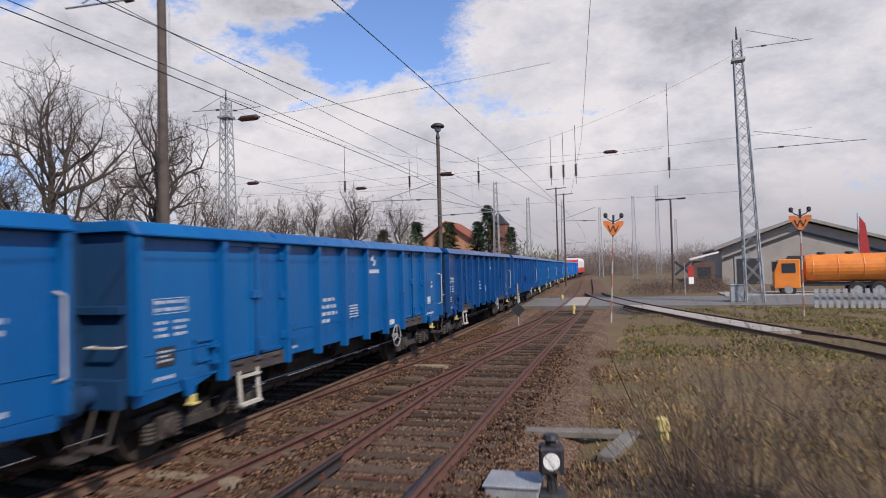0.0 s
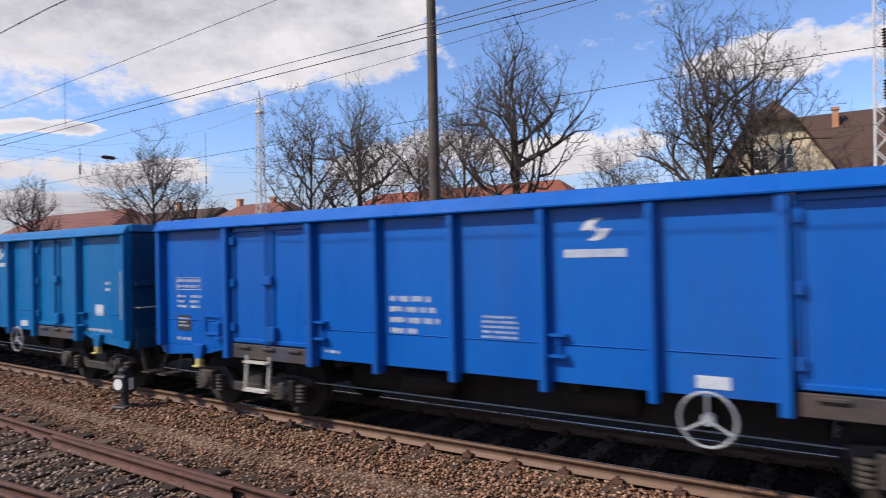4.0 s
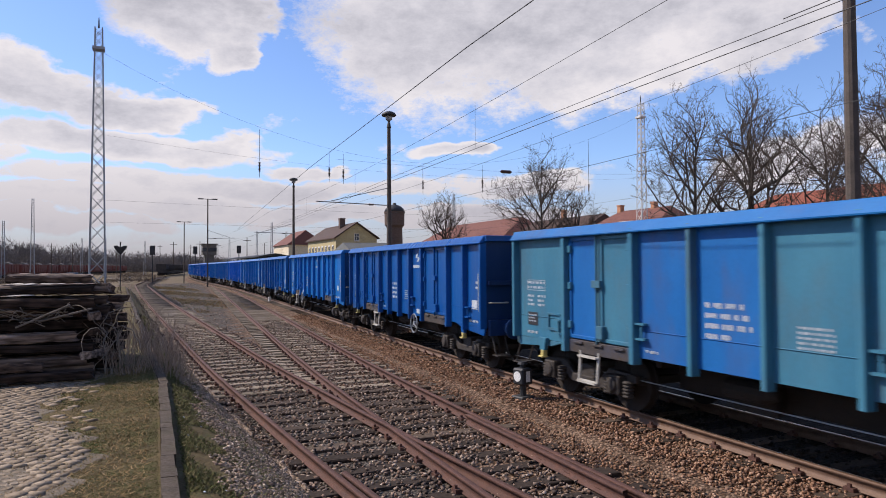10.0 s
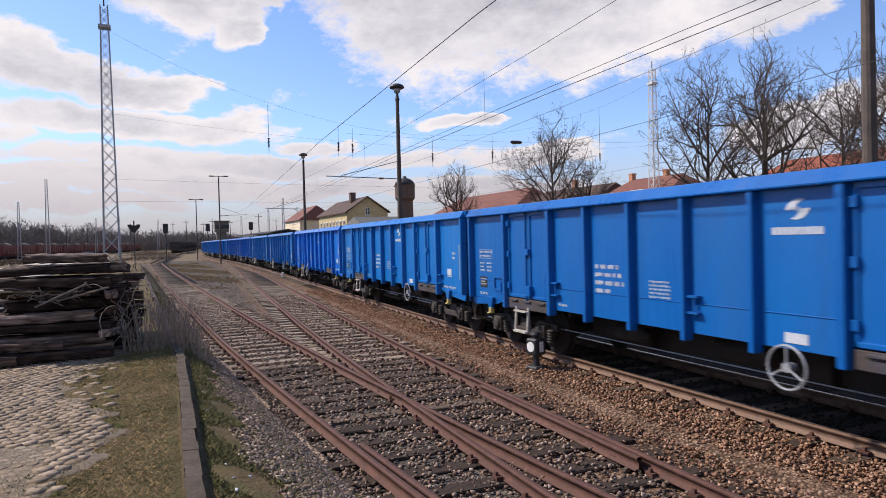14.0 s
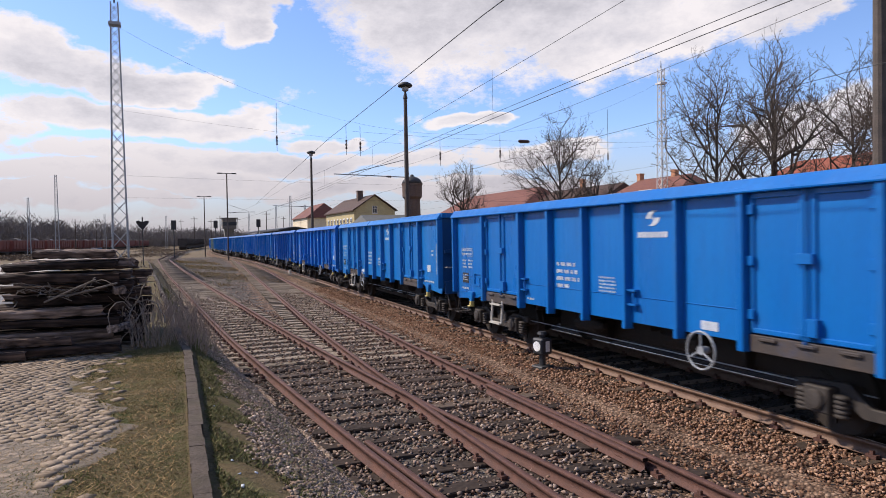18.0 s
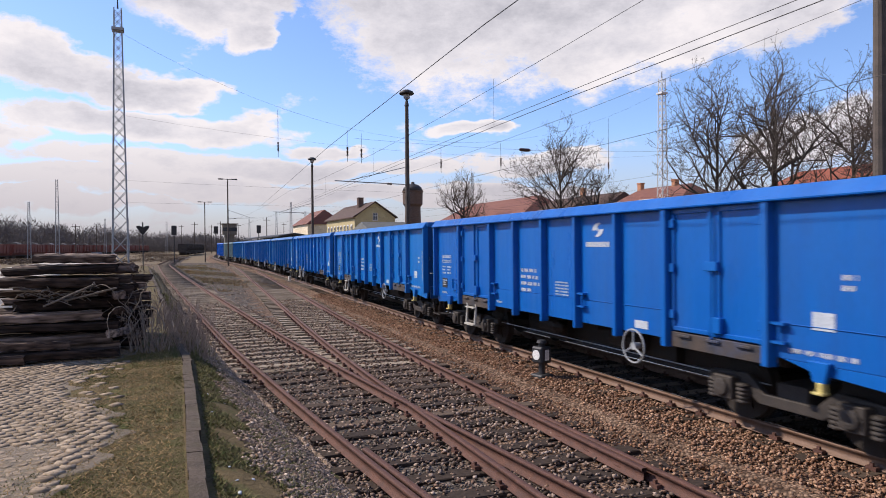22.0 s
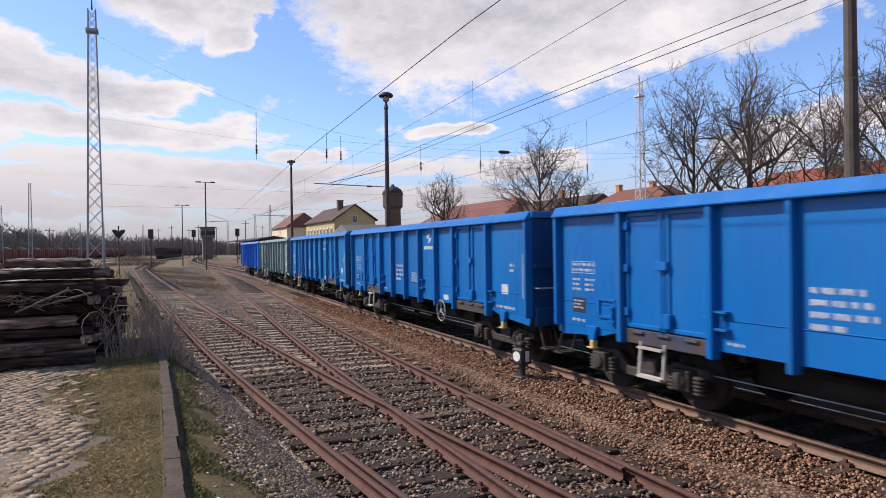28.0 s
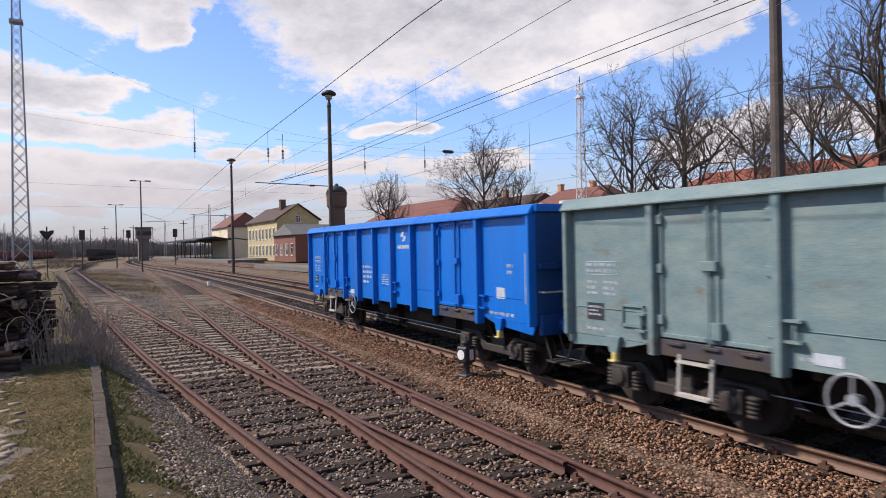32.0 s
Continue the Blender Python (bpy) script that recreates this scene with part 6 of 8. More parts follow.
part("dome", Shape().lathe([(2.7, 16.6), (2.3, 17.5), (1.4, 18.2), (0.5, 18.5), (0.45, 18.9), (0.1, 19.0)], 24), DARKMETAL, tower, "dark sheet dome", smooth=True)
for x, y0, y1 in ((-31.5, -226, -160), (-39.5, -232, -176)):
    c = thing("platform_canopy", "low platform canopy on dark posts", "canopy", "platform canopies")
    part("roof", Shape().prism([(x - 4, 5.0), (x, 5.7), (x + 4, 5.0), (x + 4, 4.75), (x, 5.4), (x - 4, 4.75)], y0, y1), DARKMETAL, c)
    part("platform_deck", Shape().box(x - 3.5, x + 3.5, y0 - 20, y1 + 30, -0.3, 0.4), CONCRETE, c)
    for k in range(9):
        part("post", Shape().tube((x, y0 + 3 + k * (y1 - y0 - 6) / 8, 0.3), (x, y0 + 3 + k * (y1 - y0 - 6) / 8, 5.1), 0.12, n=6), DARKMETAL, c)
box = thing("signal_box", "concrete signal box tower with a glazed cabin", "signal box", at=pose(-20.2, -199, -0.3))
part("base", Shape().box(-1.3, 1.3, -1.3, 1.3, 0, 6.2), CONCRETE, box, bevel=0.05)
part("cabin", Shape().box(-1.9, 1.9, -1.9, 1.9, 6.2, 9.2), CONCRETE, box, bevel=0.05)
part("glazing", Shape().box(-1.95, 1.95, -1.95, 1.95, 7.2, 8.3), GLASS, box)
part("cabin_roof", Shape().box(-2.2, 2.2, -2.2, 2.2, 9.2, 9.45), CONCRETE, box)
# north side: shed with annex, houses among trees
shed = thing("grey_shed", "grey clad shed with a low gable and sheet roof", "shed")
part("wall", Shape().prism([(6.3, -0.3), (23.5, -0.3), (23.5, 3.9), (14.2, 6.75), (6.3, 3.9)], 86, 118), GREYWALL, shed)
part("roof", Shape().prism([(5.6, 3.75), (14.2, 6.95), (24.2, 3.75), (24.2, 3.95), (14.2, 7.15), (5.6, 3.95)], 85.4, 118.6), SHEDROOF, shed)
part("trim", Shape().prism([(5.5, 3.7), (14.2, 6.9), (24.3, 3.7), (24.3, 4.02), (14.2, 7.25), (5.5, 4.02)], 85.1, 85.4), SHEDROOF, shed, "pale gable trim")
part("band", Shape().prism([(6.5, 2.9), (14.2, 5.7), (23.3, 2.9), (23.3, 2.6), (14.2, 5.4), (6.5, 2.6)], 85.85, 86.02), DARKMETAL, shed, "dark band under the gable")
part("gate_frame", Shape().box(7.6, 10.6, 85.9, 86.0, -0.2, 3.0), GREYPAINT, shed, "pale gate frame")
part("gate", Shape().box(7.85, 10.35, 85.84, 85.92, -0.2, 2.75), DARKMETAL, shed, "dark open gateway")
part("gate", Shape().box(13.0, 16.0, 85.88, 86.0, -0.2, 2.9), DARKMETAL, shed, "dark open gateway")
kiosk = thing("kiosk", "small kiosk with a pale flat roof", "kiosk", at=pose(4.1, 84, -0.3))
part("wall", Shape().box(-1.0, 1.2, -1.2, 1.2, 0, 2.9), TOWERBRICK, kiosk)
part("hatch", Shape().box(-0.6, 0.8, -1.23, -1.2, 0.9, 2.2), DARKMETAL, kiosk, "dark closed hatch")
part("roof", Shape().prism([(-1.3, 3.0), (1.6, 3.7), (1.6, 3.9), (-1.3, 3.2)], -1.6, 1.6), WHITEFRAME, kiosk)
h = gabled("far_red_house", "red brick house half hidden by trees", -41, -32, 118, 127, -0.3, 7.5, 10.8, True, BRICKWALL, REDROOF, hip=0.0)
h = gabled("far_red_house", "red brick house half hidden by trees", -72, -60, 96, 106, -0.3, 6.5, 9.0, True, BRICKWALL, REDROOF, hip=2.0)
h = gabled("far_red_house", "red brick house half hidden by trees", -60, -52, 52, 62, -0.3, 4.5, 7.0, True, BRICKWALL, REDROOF, hip=2.0)
tower = thing("church_tower", "brick tower with a dark pointed roof among trees", "tower", at=polar(12.9, 135))
part("shaft", Shape().box(-1.7, 1.7, -1.7, 1.7, 0, 11), DARKBRICK, tower)
part("spire", Shape().add([(-1.9, -1.9, 11), (1.9, -1.9, 11), (1.9, 1.9, 11), (-1.9, 1.9, 11), (0, 0, 13.5)], ((0, 1, 4), (1, 2, 4), (2, 3, 4), (3, 0, 4), (3, 2, 1, 0))), DARKMETAL, tower)

# ---- trees and shrubs ----
def grow(seed, height, limbs=7, spread=0.9, levels=6, trunk=0.26, fork=0.32, wave=0.28, upward=0.35, count=2):
    """A bare tree: trunk and main limbs in one mesh, fine crown in another."""
    rnd = random.Random(seed)
    wood, twigs = Shape(), Shape()

    def branch(p, d, length, r, level):
        n = 3 if level < 3 else 2
        pts, q = [p], d.normalized()
        for _ in range(n):
            q = (q + Vector((rnd.uniform(-1, 1), rnd.uniform(-1, 1), rnd.uniform(-0.6, 1))) * wave + Vector((0, 0, upward * 0.2))).normalized()
            pts.append(pts[-1] + q * length / n)
        for k in range(n):
            a, b = r * (1 - 0.5 * k / n), r * (1 - 0.5 * (k + 1) / n)
            if level <= 2:
                wood.tube(pts[k], pts[k + 1], a, b, 6, False)
            else:
                twigs.tube(pts[k], pts[k + 1], max(a, 0.010), max(b, 0.007), 3, False)
        if level >= levels:
            for _ in range(2):                                   # the last fine twigs
                o = pts[0].lerp(pts[-1], rnd.uniform(0.2, 1.0))
                d2 = (q * 0.6 + Vector((rnd.uniform(-1, 1), rnd.uniform(-1, 1), rnd.uniform(-0.7, 0.8)))).normalized()
                twigs.tube(o, o + d2 * length * rnd.uniform(0.5, 1.0), 0.009, 0.005, 3, False)
            return
        kids = count + (2 if level == 1 else 1 if level < 4 else 0)
        for j in range(kids):
            t = rnd.uniform(0.25, 1.0) if j else 1.0
            i = min(int(t * n), n - 1)
            o = pts[i].lerp(pts[i + 1], t * n - i)
            side = Vector((rnd.uniform(-1, 1), rnd.uniform(-1, 1), rnd.uniform(-0.55, 0.6)))
            nd = (q * 0.7 + side.normalized() * (1.0 if j else 0.45) + Vector((0, 0, upward * 0.2))).normalized()
            branch(o, nd, length * rnd.uniform(0.50, 0.71), r * rnd.uniform(0.46, 0.62), level + 1)

    top = height * fork
    lean = Vector((rnd.uniform(-0.04, 0.04), rnd.uniform(-0.04, 0.04), 1))
    p1 = lean * top * 0.55
    wood.tube((0, 0, -0.3), (0, 0, 0.35), trunk * 1.35, trunk * 1.05, 9, False)
    wood.tube((0, 0, 0.35), p1, trunk * 1.05, trunk * 0.92, 9, False)
    p2 = lean * height * 0.72
    wood.tube(p1, lean * top, trunk * 0.92, trunk * 0.8, 9, False)
    wood.tube(lean * top, p2, trunk * 0.8, trunk * 0.25, 7, False)
    for k in range(limbs):
        a = k * 2.4 + rnd.uniform(-0.4, 0.4)
        h = top * 0.8 + (height * 0.62 - top * 0.8) * k / max(limbs - 1, 1)
        d = Vector((math.cos(a) * spread, math.sin(a) * spread, 0.55 + 0.5 * k / limbs))
        branch(lean * h, d, height * rnd.uniform(0.24, 0.32) * (1.1 - 0.3 * k / limbs), trunk * rnd.uniform(0.32, 0.48), 1)
    branch(p2, lean, height * 0.2, trunk * 0.28, 2)
    return wood, twigs


def tree_kind(label, **kw):
    wood, twigs = grow(**kw)
    k = kw["height"] * 0.95 / sorted(p[2] for p in twigs.v)[int(len(twigs.v) * 0.965)]
    for sh in (wood, twigs):
        sh.v = [(p[0] * k, p[1] * k, p[2] * k) for p in sh.v]
    root = thing("bare_tree", label, "tree", "bare trees")
    part("trunk", wood, BARK, root, "dark bark trunk and limbs")
    part("crown", twigs, CROWNTWIG, root, "leafless twigs")
    return root


KINDS = [
    (tree_kind("wide leafless tree with dark crooked limbs", seed=3, height=14, limbs=12, spread=1.45, levels=6, trunk=0.40, fork=0.34, wave=0.50, upward=0.16), 14),
    (tree_kind("tall leafless tree with upswept grey limbs", seed=8, height=16, limbs=13, spread=0.9, levels=6, trunk=0.38, fork=0.26, wave=0.44, upward=0.2), 16),
    (tree_kind("slender leafless tree with a feathery crown", seed=14, height=12, limbs=14, spread=1.0, levels=6, trunk=0.22, fork=0.2, wave=0.36, upward=0.12), 12),
    (tree_kind("knobbly pollarded leafless tree", seed=21, height=13, limbs=11, spread=1.15, levels=6, trunk=0.38, fork=0.36, wave=0.55, upward=0.2), 13),
]
PLACES = [(145.9, 85, 10.0, 2), (143.3, 86, 6.6, 3), (133.7, 62, 13.2, 2), (129.4, 58, 14.2, 0), (120.0, 50, 14.0, 2), (115.7, 46, 18.8, 0), (124.0, 56, 12.5, 2), (100.4, 43, 19.6, 1), (97.2, 45, 17.0, 2),
          (72.4, 42, 20.4, 1), (66.0, 60, 12.0, 2), (59.9, 53, 13.9, 3), (57.3, 55, 12.9, 3), (52.3, 62, 9.7, 2), (45.1, 53, 14.6, 0), (41.9, 60, 8.8, 2), (38.4, 56, 13.1, 3), (48.6, 66, 8.0, 2), (63.4, 68, 9.4, 2),
          (154.4, 128, 6.4, 0), (69.5, 52, 13.0, 2), (28.0, 92, 6.3, 2), (24.6, 96, 6.9, 3), (30.5, 96, 5.9, 0), (33.0, 92, 5.8, 2), (21.0, 98, 5.8, 2), (36.0, 90, 6.4, 0), (107.5, 70, 9.0, 2), (26.2, 110, 5.2, 0)]
rnd = random.Random(5)
seen_kind = set()
for az, dist, el, kind in PLACES:
    root, h0 = KINDS[kind]
    h = 2.5 + dist * math.tan(radians(el))
    m = polar(az, dist, -0.25) @ pose(0, 0, 0, 0, 0, rnd.uniform(0, 360))
    k = h / h0
    if kind in seen_kind:
        o = copy_thing(root, m)
    else:
        o = root
        o.matrix_basis = m
        seen_kind.add(kind)
    o.scale = (k * rnd.uniform(0.72, 0.86), k * rnd.uniform(0.72, 0.86), k)


def conifer(at, h, seed):
    rnd = random.Random(seed)
    root = thing("conifer", "dark green conifer behind the tracks", "conifer", "conifers", at=at)
    part("trunk", Shape().tube((0, 0, -0.3), (0, 0, h * 0.95), h * 0.018, 0.02, 7), BARK, root)
    v, f = [], []
    for _ in range(1500):
        z = h * (0.08 + 0.92 * rnd.random() ** 0.8)
        r = ((h - z) * 0.30 + 0.35) * rnd.uniform(0.2, 1.15) * (0.75 + 0.35 * math.sin(z * 2.1 + seed) * math.sin(z * 5.3)) + 0.08
        a = rnd.uniform(0, math.tau)
        c = Vector((math.cos(a) * r, math.sin(a) * r, z))
        d = Vector((math.cos(a), math.sin(a), -0.35)) * rnd.uniform(0.25, 0.6)
        s = Vector((-math.sin(a), math.cos(a), rnd.uniform(-0.3, 0.3))) * rnd.uniform(0.06, 0.16)
        n = len(v)
        v += [c - d * 0.5, c + s, c + d * rnd.uniform(0.6, 1.7), c - s + Vector((0, 0, 0.05))]
        f.append((n, n + 1, n + 2, n + 3))
    part("crown", raw_mesh("crown", v, f), NEEDLE, root, "ragged needle crown")


for k, (az, dist, el) in enumerate(((13.7, 88, 5.2), (14.6, 92, 3.9), (19.6, 92, 4.0), (22.4, 98, 3.4), (16.9, 96, 3.9), (17.8, 100, 3.2), (11.9, 110, 3.4), (71.2, 40, 8.5), (98.4, 47, 6.5), (29.0, 100, 3.0))):
    conifer(polar(az, dist, -0.2), 2.5 + dist * math.tan(radians(el)), k)


def thicket(name, label, spots, material, seed, leaf=0.35):
    """Loose brush and far woodland: upright slivers in soft clumps. spots: x, y, radius, height, count."""
    r = np.random.RandomState(seed)
    V, F = [], []
    n = 0
    for x, y, rad, h, count in spots:
        a, q = r.uniform(0, 2 * np.pi, count), np.sqrt(r.uniform(0, 1, count))
        px, py = x + np.cos(a) * q * rad, y + np.sin(a) * q * rad
        hh = h * (1 - 0.55 * q ** 2) * r.uniform(0.7, 1.0, count)
        z0 = -0.2 + hh * r.uniform(0, 0.92, count)
        ln = hh * r.uniform(0.06, 0.17, count)
        b, w = r.uniform(0, 2 * np.pi, count), leaf * r.uniform(0.3, 1, count)
        tx, ty = r.uniform(-0.8, 0.8, count) * ln, r.uniform(-0.8, 0.8, count) * ln
        v = np.zeros((count, 3, 3))
        v[:, 0] = np.stack([px - np.cos(b) * w / 2, py - np.sin(b) * w / 2, z0], 1)
        v[:, 1] = np.stack([px + np.cos(b) * w / 2, py + np.sin(b) * w / 2, z0], 1)
        v[:, 2] = np.stack([px + tx, py + ty, z0 + ln], 1)
        V.append(v.reshape(-1, 3))
        F.append(np.arange(count * 3).reshape(-1, 3) + n)
        n += count * 3
    me = raw_mesh(name, np.concatenate(V), np.concatenate(F))
    return solid(name, me, material, label, "brush", kind="stuff")


rnd = random.Random(11)
spots = []
for k in range(150):
    az = rnd.uniform(-192, -150)
    d = rnd.uniform(400, 470)
    a = radians(az)
    tall = 9.0 + 16.0 * min(max((az + 188) / 22, 0), 1)          # the wood rises towards the east
    spots.append((-math.sin(a) * d, math.cos(a) * d, rnd.uniform(9, 15), tall * rnd.uniform(0.8, 1.1), 1900))
thicket("far_woodland", "brown leafless woodland along the horizon", spots, FARWOOD, 1, 0.5)
spots = []
for k in range(80):
    az = rnd.uniform(-30, 12)
    d = rnd.uniform(170, 300)
    a = radians(az)
    spots.append((-math.sin(a) * d, math.cos(a) * d, rnd.uniform(6, 12), rnd.uniform(6, 12), 2600))
for k in range(60):
    az = rnd.uniform(12, 60)
    d = rnd.uniform(95, 140)
    a = radians(az)
    spots.append((-math.sin(a) * d, math.cos(a) * d, rnd.uniform(5, 8), rnd.uniform(5, 8.5), 2600))
thicket("north_woodland", "brown leafless woodland behind the level crossing", spots, NORTHWOOD, 2, 0.11)
spots = []
for az, d, rad, h, c in ((20.3, 86, 4.5, 7.6, 1600), (18.6, 88, 3.2, 6.4, 900), (10.6, 110, 6, 7.5, 1500), (9.0, 125, 5, 6.5, 1000), (23.2, 90, 3, 5.5, 800)):
    a = radians(az)
    spots.append((-math.sin(a) * d, math.cos(a) * d, rad, h, c))
thicket("budding_trees", "greenish budding shrubs and trees behind the train", spots, BUD, 3, 0.3)
spots = []
for k in range(70):
    y = rnd.uniform(-330, -125)
    spots.append((rnd.uniform(-2 + (y + 125) * 0.05, 70 - (y + 125) * 0.25), y, rnd.uniform(4, 9), rnd.uniform(0.5, 1.3), 800))
thicket("field_scrub", "low brown heath and scrub beyond the yard", spots, HEATH, 6, 0.5)
spots = []
for k in range(26):
    spots.append((rnd.uniform(-2.5, 6), rnd.uniform(63, 82), rnd.uniform(1.2, 2.4), rnd.uniform(0.9, 1.8), 420))
for k in range(40):
    y = rnd.uniform(-34, 10)
    spots.append((-40 + rnd.uniform(-2, 2), y, 1.5, rnd.uniform(1.0, 2.5), 110))
for k in range(34):
    y = -17.5 - 42 * rnd.random() ** 1.3
    spots.append((ramp_edge(y) - 0.1 + rnd.uniform(-0.6, 1.3), y, rnd.uniform(0.5, 1.0), rnd.uniform(1.05, 1.35), 80))
thicket("trackside_brush", "dry brush beside the tracks", spots, TWIG, 4, 0.09)


def shrub(seed, stems, height, spread, lean=0.5):
    rnd = random.Random(seed)
    sh = Shape()
    for _ in range(stems):
        a = rnd.uniform(0, math.tau)
        p = Vector((math.cos(a), math.sin(a), 0)) * rnd.uniform(0, spread * 0.3)
        d = Vector((math.cos(a) * rnd.uniform(0.1, lean), math.sin(a) * rnd.uniform(0.1, lean), 1)).normalized()
        ln = height * rnd.uniform(0.55, 1.0)
        r, q = rnd.uniform(0.004, 0.008), d
        for k in range(5):
            q = (q + Vector((rnd.uniform(-1, 1), rnd.uniform(-1, 1), rnd.uniform(-0.4, 0.3))) * 0.12).normalized()
            nx = p + q * ln / 5
            sh.tube(p, nx, r * (1 - 0.15 * k), r * (1 - 0.15 * (k + 1)), 3, False)
            if k > 0 and rnd.random() < 0.75:
                s = (q + Vector((rnd.uniform(-1, 1), rnd.uniform(-1, 1), rnd.uniform(-0.1, 0.6))) * 0.7).normalized()
                e = nx + s * ln * rnd.uniform(0.12, 0.3)
                sh.tube(nx, e, r * 0.6, r * 0.3, 3, False)
            p = nx
    return sh


for k, (x, y, z, stems, h, sp) in enumerate(((-0.15, 11.2, -0.15, 75, 2.1, 1.6), (0.9, 10.6, -0.12, 70, 2.2, 1.6), (0.35, 8.6, -0.1, 34, 1.9, 1.5), (1.7, 11.6, -0.1, 70, 1.8, 1.5), (-0.8, 10.2, -0.15, 60, 1.2, 1.0),
                                           (2.3, 9.9, -0.1, 80, 1.7, 1.3), (-0.5, 12.6, -0.15, 70, 1.3, 1.1))):
    o = solid("shrub", shrub(30 + k, stems, h, sp, 0.75), TWIG, "leafless shrub of thin arching twigs on the verge", "shrub", "leafless shrubs")
    o.matrix_basis = pose(x, y + 0.8, z)
for k, (x, y, z, stems, h) in enumerate(((-0.5, -13.0, 0.45, 120, 1.05), (-0.7, -14.2, 0.35, 100, 0.95), (-0.4, -15.2, 0.5, 90, 1.15), (-0.75, -12.2, 0.3, 70, 0.7), (0.1, -12.5, 0.6, 110, 1.0), (-0.2, -17.5, 0.5, 80, 1.0))):
    o = solid("dry_shrub", shrub(60 + k, int(stems * 0.55), h * 0.88, 1.3, 0.36), DRYSTEM, "dry leafless stems growing over the kerb", "shrub", "dry stems")
    o.matrix_basis = pose(x, y, z)
heap = Shape()
rnd = random.Random(77)
for _ in range(260):
    a = Vector((rnd.gauss(0, 0.45), rnd.gauss(0, 0.3), abs(rnd.gauss(0, 0.12))))
    b = a + Vector((rnd.uniform(-0.6, 0.6), rnd.uniform(-0.4, 0.4), rnd.uniform(-0.08, 0.12)))
    heap.tube(a, b, 0.008, 0.005, 4, False)
o = solid("brushwood_heap", heap, BARK, "low heap of dark cut brushwood on the verge", "brushwood")
o.matrix_basis = pose(-0.1, 12.7, -0.12)


# ---- trackside things ----
def dwarf_signal(at, label, faces):
    root = thing("dwarf_signal", label, "railway signal", "dwarf signals", at=at)
    part("post", Shape().tube((0, 0, -0.1), (0, 0, 0.30), 0.06), DARKMETAL, root)
    part("foot", Shape().box(-0.16, 0.16, -0.16, 0.16, -0.1, 0.06), DARKMETAL, root, bevel=0.02)
    part("lantern", Shape().box(-0.14, 0.14, -0.14, 0.14, 0.27, 0.58), BLACKSIGN, root, "black lantern box", 0.03)
    part("chimney", Shape().lathe([(0.06, 0.57), (0.06, 0.63), (0.10, 0.65), (0.08, 0.70)], 12), BLACKSIGN, root)
    for ang, kind in faces:
        if kind == "disc":
            s = Shape().lathe([(0.095, 0.141), (0.095, 0.148)], 20, (0, 0, 0.43), "y")
        else:
            s = Shape().box(-0.05, 0.05, 0.141, 0.148, 0.33, 0.53)
        o = part("pane", s, SIGNWHITE, root, "white signal pane")
        o.matrix_basis = pose(0, 0, 0, 0, 0, ang)
    return root


dwarf_signal(pose(-1.97, 13.05, -0.2, 0, 0, 10), "black turnout lantern with a white disc beside its lever box", ((180, "disc"), (0, "disc")))
dwarf_signal(pose(-6.72, -10.65, -0.1, 0, 0, 12), "black dwarf signal with white panes beside the main track", ((-90, "disc"), (0, "square"), (90, "disc")))
dwarf_signal(pose(0.2, -165.3, -0.25, 0, 0, 5), "small black turnout lantern beside the far turnout", ((180, "disc"), (0, "disc")))
o = solid("marker_stone", Shape().box(-0.09, 0.09, -0.09, 0.09, -0.1, 0.42), SIGNWHITE, "white-painted fouling marker stone between the tracks", "marker", bevel=0.02)
o.matrix_basis = pose(-9.22, -49.04, -0.2)
box = thing("point_machine", "grey sheet-metal point machine box beside the turnout", "point machine", at=pose(-2.42, 13.1, -0.28, 0, 0, 3))
part("case", Shape().box(-0.31, 0.31, -0.27, 0.27, 0.0, 0.20), GALV, box, bevel=0.02)
part("lid", Shape().box(-0.33, 0.33, -0.29, 0.29, 0.20, 0.235), GALV, box, bevel=0.012)
part("rod", Shape().tube((-0.4, 0, 0.10), (-2.2, 0.1, 0.10), 0.03), RUSTRAIL, box, "rusty point rod")
part("slide_bar", Shape().box(-1.4, -0.4, -0.2, -0.13, 0.05, 0.12), RUSTRAIL, box)
o = solid("crumpled_packet", Shape().box(-0.09, 0.09, -0.05, 0.05, 0, 0.04), GREENGRASS, "crumpled green and white packet on the gravel", "litter", bevel=0.015)
o.matrix_basis = pose(-2.05, 12.3, -0.26, 8, 5, 30)
for x, y, rz in ((-2.1, 16.0, 5), (-1.35, 15.4, 78)):
    o = solid("concrete_slab", Shape().box(-0.75, 0.75, -0.12, 0.12, 0, 0.12), CONCRETE, "weathered concrete trough slab beside the track", "slab", "trough slabs", bevel=0.02)
    o.matrix_basis = pose(x, y, -0.27, 0, 0, rz)
for x, y, h in ((-0.75, 15.8, 0.42), (-5.1, 41.5, 0.6), (8.3, 33.5, 0.7), (-7.4, 54, 0.6), (1.8, -146.2, 0.55)):
    o = thing("yellow_marker", "yellow marker stump beside the track", "marker", "yellow markers", at=pose(x, y, -0.3))
    part("stump", Shape().lathe([(0.09, 0), (0.085, h * 0.6), (0.12, h * 0.62), (0.10, h), (0.03, h + 0.03)], 10), YELLOWPAINT, o)
o = thing("position_sign", "small dark diamond plate on a post beside the main track", "sign", at=pose(-6.6, 34, -0.2, 0, 0, 8))
part("post", Shape().tube((0, 0, 0), (0, 0, 1.9), 0.035), GALV, o)
part("plate", Shape().box(-0.22, 0.22, -0.03, 0.0, -0.22, 0.22, pose(0, -0.04, 0.75, 0, 45, 0)), BLACKSIGN, o)


